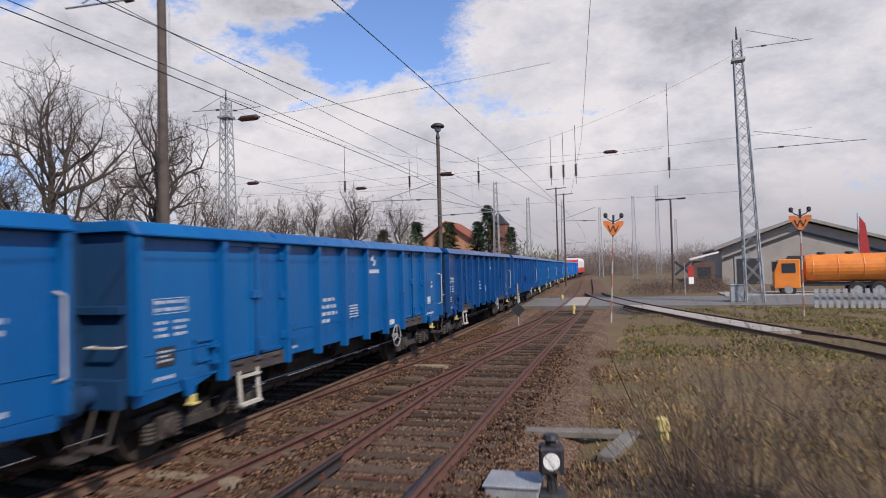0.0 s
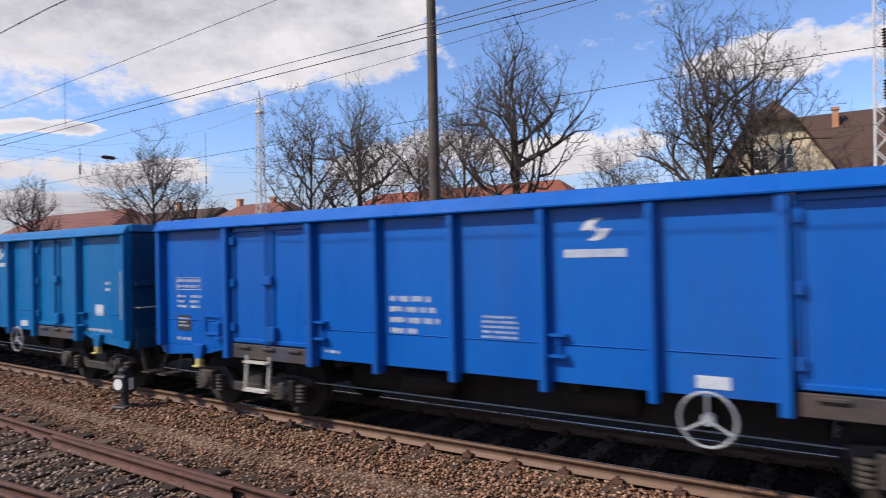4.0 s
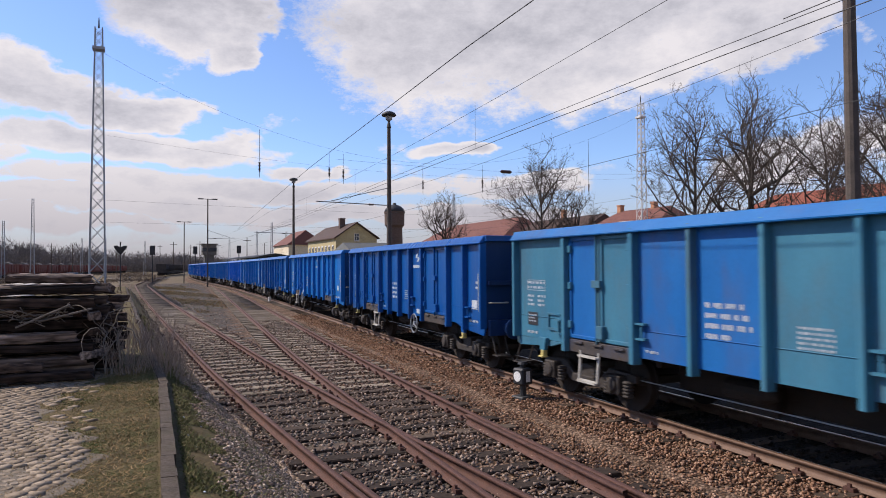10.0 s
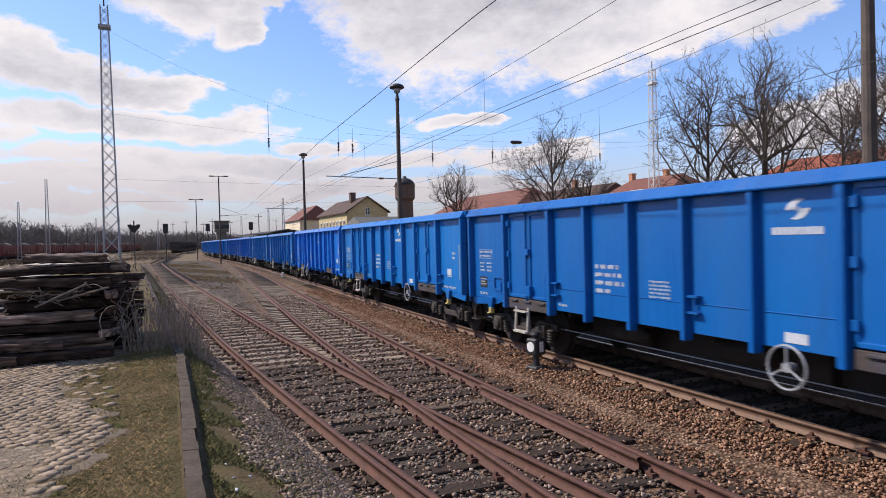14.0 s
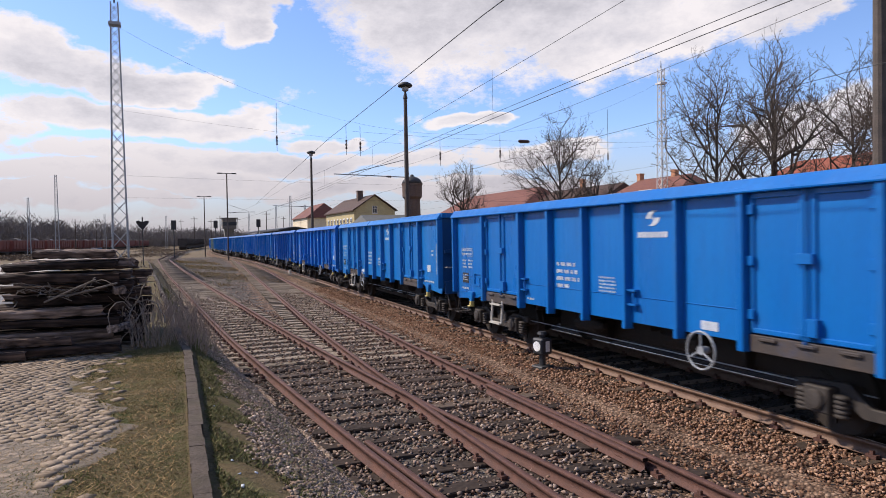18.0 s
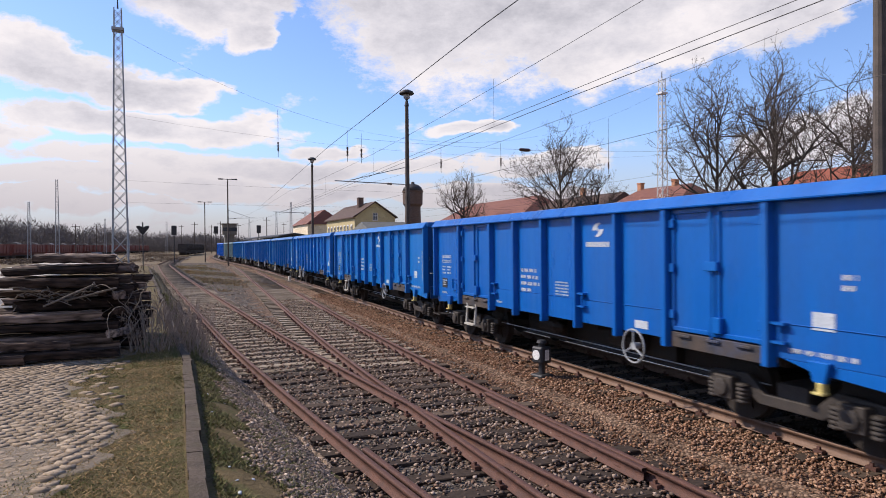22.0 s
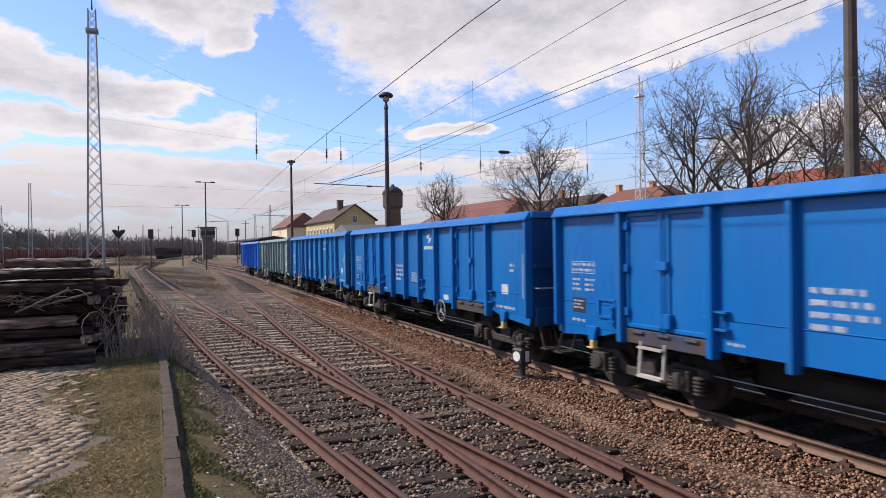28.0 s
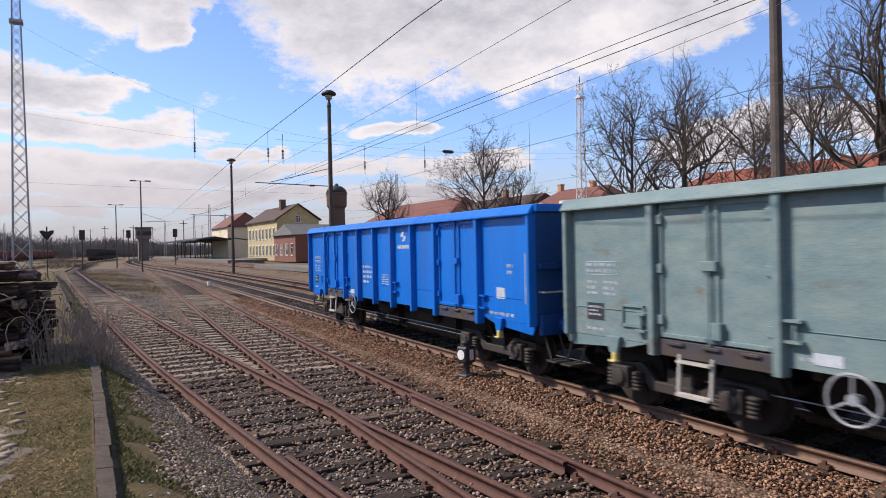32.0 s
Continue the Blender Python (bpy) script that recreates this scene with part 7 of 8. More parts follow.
def whistle_sign(at, label, front=True, h=4.25):
    """A downward-pointing board on a striped post, with two small lamps above."""
    root = thing("whistle_sign", label, "railway sign", "W signs", at=at)
    for k in range(7):
        part("post_band", Shape().tube((0, 0, -0.2 + k * h / 7), (0, 0, -0.2 + (k + 1) * h / 7), 0.038), FADEDRED if k % 2 and front else WHITEPAINT if front else DARKMETAL, root)
    board = [(-0.46, 0.66), (-0.46, 0.52), (-0.10, 0.0), (0.10, 0.0), (0.46, 0.52), (0.46, 0.66), (0.2, 0.66), (0, 0.5), (-0.2, 0.66)]
    b = Shape().prism([(x, z + h - 0.2) for x, z in board], -0.075, -0.05)
    part("board", b, SIGNORANGE if front else BLACKSIGN, root, "faded orange board" if front else "black back of the board")
    if front:
        cu = bpy.data.curves.new("letter", "FONT")
        cu.body, cu.size, cu.extrude, cu.align_x = "W", 0.50, 0.006, "CENTER"
        cu.materials.append(BLACKSIGN)
        o = new("letter", cu)
        o.parent = root
        o.matrix_basis = pose(0, -0.083, h - 0.08, 90, 0, 0)
    part("crown_plate", Shape().box(-0.05, 0.05, -0.05, 0.05, h - 0.25, h + 0.75), DARKMETAL, root)
    for sx in (-0.36, 0.36) if front else ():
        lamp = Shape().path([(0, 0, h + 0.42), (sx * 0.7, -0.02, h + 0.55), (sx, -0.05, h + 0.68)], 0.025)
        lamp.lathe([(0.05, h + 0.60), (0.10, h + 0.68), (0.09, h + 0.80), (0.03, h + 0.84)], 10, (sx, -0.06, 0))
        part("sign_lamp", lamp, DARKMETAL, root)
    return root


whistle_sign(pose(-2.85, 37.1, -0.25, 0, 3, 4), "orange W board on a red and white post")
whistle_sign(pose(5.55, 39.0, -0.25, 0, 0, -8), "orange W board on a post beside the lorry")
whistle_sign(pose(0.75, -57.5, 0.1, 0, 0, 0), "dark rear of a whistle board on a slim post", False, 3.6)
for az, d, h in ((178.45, 120, 6.2), (175.25, 150, 7.0), (171.85, 140, 6.9)):
    o = thing("colour_light_signal", "black colour-light signal on a slim post", "railway signal", "light signals", at=polar(az, d))
    part("post", Shape().tube((0, 0, -0.2), (0, 0, h), 0.09), DARKMETAL, o)
    part("head", Shape().box(-0.42, 0.42, -0.12, 0.12, h - 1.6, h), BLACKSIGN, o, bevel=0.05)
o = thing("warning_cross", "level crossing warning cross seen with its red plate", "road sign", at=pose(1.4, 62.5, -0.2, 0, 0, 12))
part("post", Shape().tube((0, 0, 0), (0, 0, 2.6), 0.05), GALV, o)
part("red_lamp_plate", Shape().box(0.25, 0.75, -0.05, 0.0, 1.5, 2.35), SIGNRED, o)
part("white_plate", Shape().box(0.3, 0.7, -0.08, -0.05, 0.9, 1.45), SIGNWHITE, o)
for a in (40, -40):
    part("cross_arm", Shape().box(-0.85, 0.85, -0.04, 0.0, -0.1, 0.1, pose(-0.1, 0, 2.2, 0, a, 0)), BLACKSIGN, o, "dark back of a cross arm")
for x, y, w, h in ((3.9, 49.8, 0.75, 1.25), (4.3, 50.6, 0.5, 0.9)):
    o = thing("relay_cabinet", "grey relay cabinet beside the road", "cabinet", "relay cabinets", at=pose(x, y, -0.3))
    part("case", Shape().box(-w / 2, w / 2, -0.25, 0.25, 0.25, h), GREYPAINT, o, bevel=0.02)
    part("lid", Shape().box(-w / 2 - 0.05, w / 2 + 0.05, -0.3, 0.3, h, h + 0.07), GREYPAINT, o, bevel=0.015)
    for sx in (-1, 1):
        part("leg", Shape().box(sx * w / 3 - 0.05, sx * w / 3 + 0.05, -0.06, 0.06, 0, 0.26), DARKMETAL, o)
fence = thing("road_fence", "low grey slatted fence beside the road", "fence", at=pose(0, 0, -0.25))
for k in range(36):
    x = 7.0 + k * 0.32
    part("slat", Shape().box(x, x + 0.2, 44.0 - 0.05 * k, 44.03 - 0.05 * k, 0.15, 1.15), GREYPAINT, fence)
part("rail", Shape().prism([(7.0, 43.92), (18.5, 42.1), (18.5, 42.05), (7.0, 43.87)], 0.85, 0.92, "z"), GREYPAINT, fence)


def tank_lorry():
    root = thing("tank_lorry", "orange tank lorry standing beside the crossing", "lorry", at=pose(7.6, 60.5, -0.25, 0, 0, -6))
    part("chassis", Shape().box(0.2, 7.6, -0.5, 0.5, 0.75, 1.0), DARKMETAL, root, bevel=0.02)
    part("tank", Shape().lathe([(0.5, 2.0), (0.98, 2.15), (1.02, 2.5), (1.02, 7.2), (0.98, 7.5), (0.5, 7.65)], 26, (0, 0, 2.05), "x"), TANKORANGE, root, "orange cylindrical tank", smooth=False)
    for x in (2.6, 4.2, 5.8, 7.1):
        part("tank_band", Shape().lathe([(1.035, x - 0.04), (1.045, x), (1.035, x + 0.04)], 26, (0, 0, 2.05), "x"), TANKORANGE, root)
    for x in (3.2, 5.0):
        part("manhole", Shape().lathe([(0.28, 0), (0.28, 0.16), (0.22, 0.2)], 14, (x, 0, 3.02)), DARKMETAL, root)
    part("cab", Shape().prism([(0.0, 0.6), (1.75, 0.6), (1.75, 2.75), (0.35, 2.75), (0.0, 1.8)], -1.15, 1.15), TANKORANGE, root, "orange cab", 0.06)
    part("side_window", Shape().box(0.55, 1.45, -1.175, -1.14, 1.75, 2.45), GLASS, root)
    part("windscreen", Shape().box(-0.02, 0.3, -1.0, 1.0, 1.85, 2.6, pose(0.0, 0, 0)), GLASS, root)
    for x in (0.95, 5.3, 6.6):
        for sy in (-1, 1):
            w = part("wheel", Shape().lathe([(0.5, -0.14), (0.52, -0.1), (0.52, 0.1), (0.5, 0.14)], 22, (x, sy * 1.0, 0.5), "y"), RUBBER, root)
            part("rim", Shape().lathe([(0.28, -0.16), (0.28, 0.16)], 16, (x, sy * 1.0, 0.5), "y"), GALV, w)
    part("bumper", Shape().box(-0.15, 0.05, -1.15, 1.15, 0.45, 0.75), DARKMETAL, root, bevel=0.02)


tank_lorry()
o = thing("red_banner", "tall narrow red banner on a pole", "banner", at=pose(13.6, 61.5, -0.2))
part("pole", Shape().tube((0, 0, 0), (0, 0, 6.0), 0.035), GALV, o)
part("cloth", Shape().prism([(0.05, 2.6), (0.75, 2.8), (0.5, 5.2), (0.1, 5.8)], -0.01, 0.01), SIGNRED, o)
post = thing("steel_post", "blue-grey steel post beside the ramp", "post", at=pose(0.515, 2.39, 0.0, 0, 0, -16))
part("column", Shape().box(-0.10, 0.10, -0.10, 0.10, 0.3, 4.2), BLUEGREY, post, bevel=0.012)
part("base_plate", Shape().box(-0.17, 0.17, -0.17, 0.17, 0.60, 0.63), BLUEGREY, post)


def car(at):
    root = thing("parked_car", "dark car standing on the yard road", "car", at=at)
    part("body", Shape().prism([(-2.1, 0.3), (2.1, 0.3), (2.1, 0.75), (1.3, 0.9), (-2.05, 0.95)], -0.86, 0.86, "x"), CARPAINT, root, bevel=0.06)
    part("cabin", Shape().prism([(-1.9, 0.93), (1.0, 0.9), (0.3, 1.42), (-1.4, 1.42)], -0.76, 0.76, "x"), GLASS, root, "dark windows", 0.05)
    part("roof", Shape().prism([(-1.35, 1.40), (0.3, 1.40), (0.2, 1.47), (-1.25, 1.47)], -0.72, 0.72, "x"), CARPAINT, root, bevel=0.02)
    for y in (-1.3, 1.35):
        for sx in (-1, 1):
            part("wheel", Shape().lathe([(0.31, -0.1), (0.31, 0.1)], 18, (sx * 0.78, y, 0.31), "x"), RUBBER, root)
    for sx in (-0.6, 0.6):
        part("headlight", Shape().box(sx - 0.16, sx + 0.16, 2.05, 2.13, 0.6, 0.75), SIGNWHITE, root)


car(pose(8.0, -114.5, 0.30, 0, 0, 4))


def far_wagon(at, material, label, group):
    root = thing("hopper_wagon", label, "freight wagon", group, at=at)
    part("body", Shape().prism([(-1.3, 1.6), (-0.8, 1.0), (0.8, 1.0), (1.3, 1.6), (1.4, 3.7), (-1.4, 3.7)], -5.6, 5.6), material, root, bevel=0.03)
    part("frame", Shape().box(-1.2, 1.2, -6.2, 6.2, 0.8, 1.02), UNDER, root)
    for y in (-4.4, 4.4):
        part("bogie", Shape().box(-1.1, 1.1, y - 1.2, y + 1.2, 0.15, 0.8), UNDER, root, bevel=0.15)
    for k in range(6):
        y = -5.2 + k * 2.08
        part("rib", Shape().box(-1.46, 1.46, y - 0.06, y + 0.06, 1.6, 3.6), material, root)
    if material is HOPPERRED:
        part("hood", Shape().prism([(-1.2, 3.7), (-0.8, 4.05), (0.0, 4.2), (0.8, 4.05), (1.2, 3.7)], -1.6, 1.2), CONCRETE, root, "pale dusty hood")


for k in range(20):
    far_wagon(pose(41 - k * 1.94, -128 - k * 12.75, -0.19, 0, 0, 171.3), HOPPERRED, "rust-red hopper wagon in a long standing rake", "red hopper rake")
for k in range(6):
    far_wagon(pose(-9.2 - k * 1.75, -226 - k * 12.8, -0.19, 0, 0, 172), HOPPERDARK, "sooty hopper wagon standing on a far track", "dark hopper rake")

# ---- stack of old sleepers on the ramp ----
rnd = random.Random(9)
beam = {}
for variant in range(6):
    # a split, weathered beam: an eight-sided section in uneven lengths
    sec = [(-0.13, -0.06), (-0.105, -0.085), (0.105, -0.085), (0.13, -0.06), (0.13, 0.055), (0.10, 0.085), (0.0, 0.078), (-0.10, 0.085), (-0.13, 0.055)]
    n, cuts = len(sec), 15
    bv, bf = [], []
    for k in range(cuts):
        wear = [rnd.uniform(0.0, 0.022) * (2.0 if rnd.random() < 0.12 else 1.0) for _ in sec]
        for (a, b), w in zip(sec, wear):
            q = 1 - w / 0.13
            bv.append((-1.3 + 2.6 * k / (cuts - 1) + (rnd.uniform(-0.07, 0.07) if k in (0, cuts - 1) else rnd.uniform(-0.03, 0.03)), a * q + rnd.uniform(-0.006, 0.006), b * q + rnd.uniform(-0.008, 0.008)))
    for k in range(cuts - 1):
        bf += [(k * n + i, k * n + (i + 1) % n, (k + 1) * n + (i + 1) % n, (k + 1) * n + i) for i in range(n)]
    bf += [tuple(range(n - 1, -1, -1)), tuple(range((cuts - 1) * n, cuts * n))]
    me = Shape().add(bv, bf).mesh("old_sleeper")
    me.materials.append(OLDTIMBER)
    beam[variant] = me


def old_sleeper(m):
    o = tagged(new("old_sleeper", beam[rnd.randrange(6)]), "tarred old wooden sleeper in a stack on the ramp", "sleeper", "stacked old sleepers")
    o.matrix_basis = m


for layer in range(9):
    z = 0.75 + layer * 0.186
    for row in range(4):
        if layer == 8 and row > 1:
            continue
        back = 0.045 * layer + (rnd.uniform(-0.02, 0.20) if row == 0 else 0.1)
        if row == 0 and layer in (4, 5):
            back += 0.24                        # a ledge on which branches lie
        # long beams below, cut ones above
        long_, x = (rnd.uniform(0.85, 1.05), 1.80 + rnd.uniform(-0.25, 0.25)) if layer < 4 else (rnd.uniform(0.58, 0.74), 1.36 + rnd.uniform(-0.16, 0.2)) if layer < 8 else (0.47, 1.22)
        old_sleeper(pose(x, -12.2 - row * 0.40 - back, z + rnd.uniform(-0.015, 0.015), rnd.uniform(-9, 9), rnd.uniform(-1.6, 1.6), rnd.uniform(-4, 4)) @ Matrix.Diagonal((long_, rnd.uniform(0.75, 1.1), rnd.uniform(0.72, 1.0), 1)))
# split and fallen timbers before the face of the stack
for x, y, z, rz, k in ((1.35, -11.95, 0.74, 2, 0.62), (2.9, -11.9, 0.73, -3, 0.8), (1.9, -12.0, 0.90, 1, 0.5), (0.55, -12.35, 1.0, 70, 0.22), (0.5, -12.7, 1.35, 82, 0.24), (0.55, -12.5, 1.62, 95, 0.2)):
    old_sleeper(pose(x, y, z, rnd.uniform(-12, 12), rnd.uniform(-2, 2), rz) @ Matrix.Diagonal((k, 0.8, 0.8, 1)))
for layer in range(8):
    for row in range(3):
        if layer > 5 and row > 0:
            continue
        old_sleeper(pose(0.78 + rnd.uniform(-0.15, 0.15), -14.3 - row * 0.5, 0.75 + layer * 0.178, 0, rnd.uniform(-1, 1), rnd.uniform(-4, 4)) @ Matrix.Diagonal((0.46, 1, 0.95, 1)))
for k in range(34):
    s = Shape()
    p = Vector((rnd.gauss(1.4, 0.30), -12.28 - rnd.uniform(0, 0.3), 1.56 + rnd.uniform(0, 0.16)))
    d = Vector((rnd.uniform(-0.6, 0.6), rnd.uniform(-0.15, 0.22), rnd.uniform(-0.12, 0.2)))
    s.path([p, p + d * 0.5 + Vector((0, 0, 0.04)), p + d * rnd.uniform(0.6, 0.95)], rnd.uniform(0.004, 0.011), 5)
    solid("pale_branch", s, PALEWOOD, "bare pale branch lying on the timber stack", "branch", "loose branches")
for x, y, z, rz, ry in ((1.25, -12.15, 1.66, -12, 24), (0.95, -12.2, 1.66, -20, 14)):
    s = Shape().box(-0.42, 0.42, -0.03, 0.03, -0.015, 0.015)
    o = solid("pale_lath", s, PALEWOOD, "grey split lath leaning on the timber stack", "lath", "loose branches", bevel=0.006)
    o.matrix_basis = pose(x, y, z, 0, ry, rz)
for k in range(14):
    s = Shape()
    p = Vector((0.25 + rnd.uniform(-0.1, 0.25), -12.2 + rnd.uniform(-0.4, 0.3), 1.35))
    q, pts = Vector((rnd.uniform(-0.6, 0.3), rnd.uniform(-0.2, 0.5), rnd.uniform(-0.6, 0.6))), [p]
    for _ in range(7):
        q = (q + Vector((rnd.uniform(-0.5, 0.5), rnd.uniform(-0.4, 0.4), rnd.uniform(-0.75, 0.25)))).normalized()
        pts.append(pts[-1] + q * 0.13)
    pts = [Vector((w.x, w.y, max(w.z, RAMP))) for w in pts]
    s.path(pts, rnd.uniform(0.005, 0.011), 5)
    solid("hanging_vine", s, PALEWOOD, "bare pale vine hanging from the stack", "branch", "loose branches")


# ---- stones, grass, cobbles, sleepers: the many small pieces last ----
def box_scatter(name, pts, size, material, label, seed, flat=0.7, category="gravel", tilt=0.7, jag=0.75):
    """Small uneven stones at the points given, as one mesh."""
    r = np.random.RandomState(seed)
    n = len(pts)
    cube = np.array([(x, y, z) for x in (-1, 1) for y in (-1, 1) for z in (-1, 1)], float) * 0.5
    quads = np.array(((0, 1, 3, 2), (4, 6, 7, 5), (0, 4, 5, 1), (2, 3, 7, 6), (0, 2, 6, 4), (1, 5, 7, 3)))
    v = cube[None] * (1 + r.uniform(-jag, 0.35 if jag > 0.5 else 0.08, (n, 8, 3)))
    v *= (size * r.uniform(1 - 0.6 * jag, 1 + 0.47 * jag, n))[:, None, None] * np.array([1.0, 1.0, flat])
    a, b = r.uniform(0, 2 * np.pi, n), r.uniform(-tilt, tilt, n)
    ca, sa, cb, sb = np.cos(a)[:, None], np.sin(a)[:, None], np.cos(b)[:, None], np.sin(b)[:, None]
    x, y, z = v[..., 0], v[..., 1], v[..., 2]
    y, z = y * cb - z * sb, y * sb + z * cb
    x, y = x * ca - y * sa, x * sa + y * ca
    v = np.stack([x, y, z], -1) + np.asarray(pts)[:, None, :]
    f = (quads[None] + (np.arange(n) * 8)[:, None, None]).reshape(-1, 4)
    return solid(name, raw_mesh(name, v.reshape(-1, 3), f), material, label, category, kind="stuff")


def near_run(r, n, far):
    """Distances along the line, denser close to the middle."""
    q = r.uniform(0, 1, n)
    return np.sign(r.uniform(-1, 1, n)) * far * q ** 1.5


def stones(line, lo, hi, top, n, far, seed, ymin=-99, ymax=99):
    r = np.random.RandomState(seed)
    y = near_run(r, n, far)
    y = y[(y > ymin) & (y < ymax)]
    x = np.interp(y, line[1], line[0]) + r.uniform(lo, hi, len(y))
    edge = np.clip((np.abs(x - np.interp(y, line[1], line[0])) - 1.7) / 0.6, 0, 1)
    z = top + r.uniform(-0.025, 0.045, len(y)) - 0.18 * edge
    return np.stack([x, y, z], 1)


MAIN_STONES = np.concatenate([stones(MAIN, 0.85, 3.1, -0.115, 82000, 34, 1)])
YARD_STONES = np.concatenate([stones(NORTH, -2.3, -0.8, -0.185, 17000, 32, 3), stones(NORTH, -0.66, 0.66, -0.19, 12000, 32, 4, 2.0), stones(NORTH, 0.8, 2.0, -0.20, 9000, 32, 5, 3.0),
                              stones(NORTH, -2.3, -0.82, -0.150, 15000, 26, 13, 3.5), stones(NORTH, 0.82, 1.5, -0.150, 8000, 26, 14, 3.5)])
for kind, pts, seed in (("main", MAIN_STONES, 1), ("yard", YARD_STONES, 2)):
    fade = pts[:, 1] + 3.0 * np.sin(pts[:, 0] * 5.1 + pts[:, 1] * 3.7) > 2.5
    box_scatter(kind + "_ballast_stones", pts[~fade], 0.034, BROWNSTONE, "loose brown ballast stones along the %s track" % kind, seed)
    box_scatter(kind + "_dark_stones", pts[fade], 0.034, NORTHSTONE, "dark rusty ballast stones towards the crossing", seed + 40)
# stones between the main rails carry the train's shade in their colour
box_scatter("oily_stones", stones(MAIN, -0.65, 0.65, -0.105, 6000, 34, 2), 0.047, SHADESTONE, "dark oily ballast stones between the main rails", 9)
box_scatter("siding_ballast_stones", np.concatenate([stones(NORTH, -0.70, 0.70, -0.180, 19000, 32, 15, -99, 2.0), stones(SIDING, -0.66, 0.66, -0.180, 17000, 32, 6, -99, 0), stones(SIDING, 0.8, 1.75, -0.19, 17000, 30, 7, -99, 4), stones(SIDING, -1.5, -0.8, -0.19, 5000, 30, 8, -99, -8)]), 0.041, GREYSTONE,
            "loose grey ballast stones along the siding", 3)


def blades(name, pts, h, material, label, seed, spread=0.6, width=0.008):
    r = np.random.RandomState(seed)
    n = len(pts)
    p = np.asarray(pts)
    a, w = r.uniform(0, 2 * np.pi, n), width * r.uniform(0.6, 1.4, n)
    hh = h * r.uniform(0.4, 1.2, n)
    dx, dy = r.uniform(-spread, spread, n) * hh, r.uniform(-spread, spread, n) * hh
    v = np.zeros((n, 3, 3))
    v[:, 0] = p - np.stack([np.cos(a) * w, np.sin(a) * w, 0 * a], 1)
    v[:, 1] = p + np.stack([np.cos(a) * w, np.sin(a) * w, 0 * a], 1)
    v[:, 2] = p + np.stack([dx, dy, hh], 1)
    return solid(name, raw_mesh(name, v.reshape(-1, 3), np.arange(3 * n).reshape(-1, 3)), material, label, "grass", kind="stuff")


def ground_z(x, y):
    z = -0.34 + np.exp(-(np.hypot(x, y) / 150) ** 2) * 0.05 * (np.sin(x * 1.3 + 0.7 * y) * np.cos(y * 0.9) + np.sin(x * 0.31 - y * 0.43))
    return z + 0.20 * np.clip((x + 1.9) / 1.2, 0, 1) * np.clip((y - 4) / 4, 0, 1)


r = np.random.RandomState(21)
n = 70000
y = 6.5 + 40 * r.uniform(0, 1, n) ** 1.6
x = -1.7 + r.uniform(0, 1, n) ** 1.2 * (4 + 0.42 * y)
clump = np.sin(x * 2.1 + np.sin(y * 1.3) * 2) * np.cos(y * 1.7 + x) > -0.35
x, y = x[clump], y[clump]
blades("verge_grass", np.stack([x, y, ground_z(x, y) - 0.01], 1), 0.055, DRYGRASS, "dry winter grass on the verge", 22, 0.8)
n = 26000
y = 6.8 + 42 * r.uniform(0, 1, n) ** 1.4
x = -1.6 + r.uniform(0, 1, n) * (3 + 0.45 * y)
clump = np.sin(x * 1.1 + 2) * np.cos(y * 0.7 + 0.6 * x) > 0.15
x, y = x[clump], y[clump]
blades("verge_green", np.stack([x, y, ground_z(x, y) - 0.01], 1), 0.045, GREENGRASS, "patches of young green grass on the verge", 23, 0.9)
n = 60000
y = -4.2 - 26 * r.uniform(0, 1, n) ** 1.5
x0 = np.interp(y, EDGE_Y, EDGE_X)
x = x0 - 0.10 - r.uniform(0, 1, n) ** 1.1 * 0.75 * (x0 - strip_foot(y))
clump = np.sin(x * 5 + y * 1.9) * np.cos(y * 2.3) > -0.45
x, y = x[clump], y[clump]
blades("kerb_grass", np.stack([x, y, strip_z(x, y) - 0.004], 1), 0.030, MOSSBLADE, "thin dry grass between kerb and siding", 24, 1.6)
blades("kerb_green", np.stack([x[::3] + 0.02, y[::3] + 0.03, strip_z(x[::3], y[::3])], 1), 0.02, MOSSBLADE, "thin green grass between kerb and siding", 25, 0.9)
n = 110000
y = -3.4 - 10 * r.uniform(0, 1, n) ** 1.4
x = np.interp(y, EDGE_Y, EDGE_X) + 0.12 + np.abs(r.normal(0, 0.8, n))
blades("ramp_moss", np.stack([x, y, ramp_z(x, y) - 0.002], 1), 0.010, MOSSBLADE, "short moss and grass on the ramp", 26, 1.8, 0.004)
blades("ramp_straw", np.stack([x[::8] + 0.1, y[::8], ramp_z(x[::8] + 0.1, y[::8]) + 0.002], 1), 0.022, DRYGRASS, "dry straw on the ramp", 27, 3.0, 0.005)

n = 38000
y = -4.0 - 26 * r.uniform(0, 1, n) ** 1.5
x0 = np.interp(y, EDGE_Y, EDGE_X)
x = x0 - 0.1 - np.clip(0.26 + 0.74 * r.uniform(0, 1, n) ** 0.62 + 0.07 * np.sin(2.1 * y) + 0.05 * np.sin(6.3 * y), 0.03, 1) * 0.97 * (x0 - strip_foot(y))
box_scatter("slope_stones", np.stack([x, y, strip_z(x, y) + 0.002], 1), 0.034, SLOPESTONE, "small grey-brown stones strewn beside the kerb", 44)

n = 26
y = -4.6 - 5 * r.uniform(0, 1, n) ** 1.3
x = np.interp(y, EDGE_Y, EDGE_X) - 0.15 - 0.8 * r.uniform(0, 1, n)
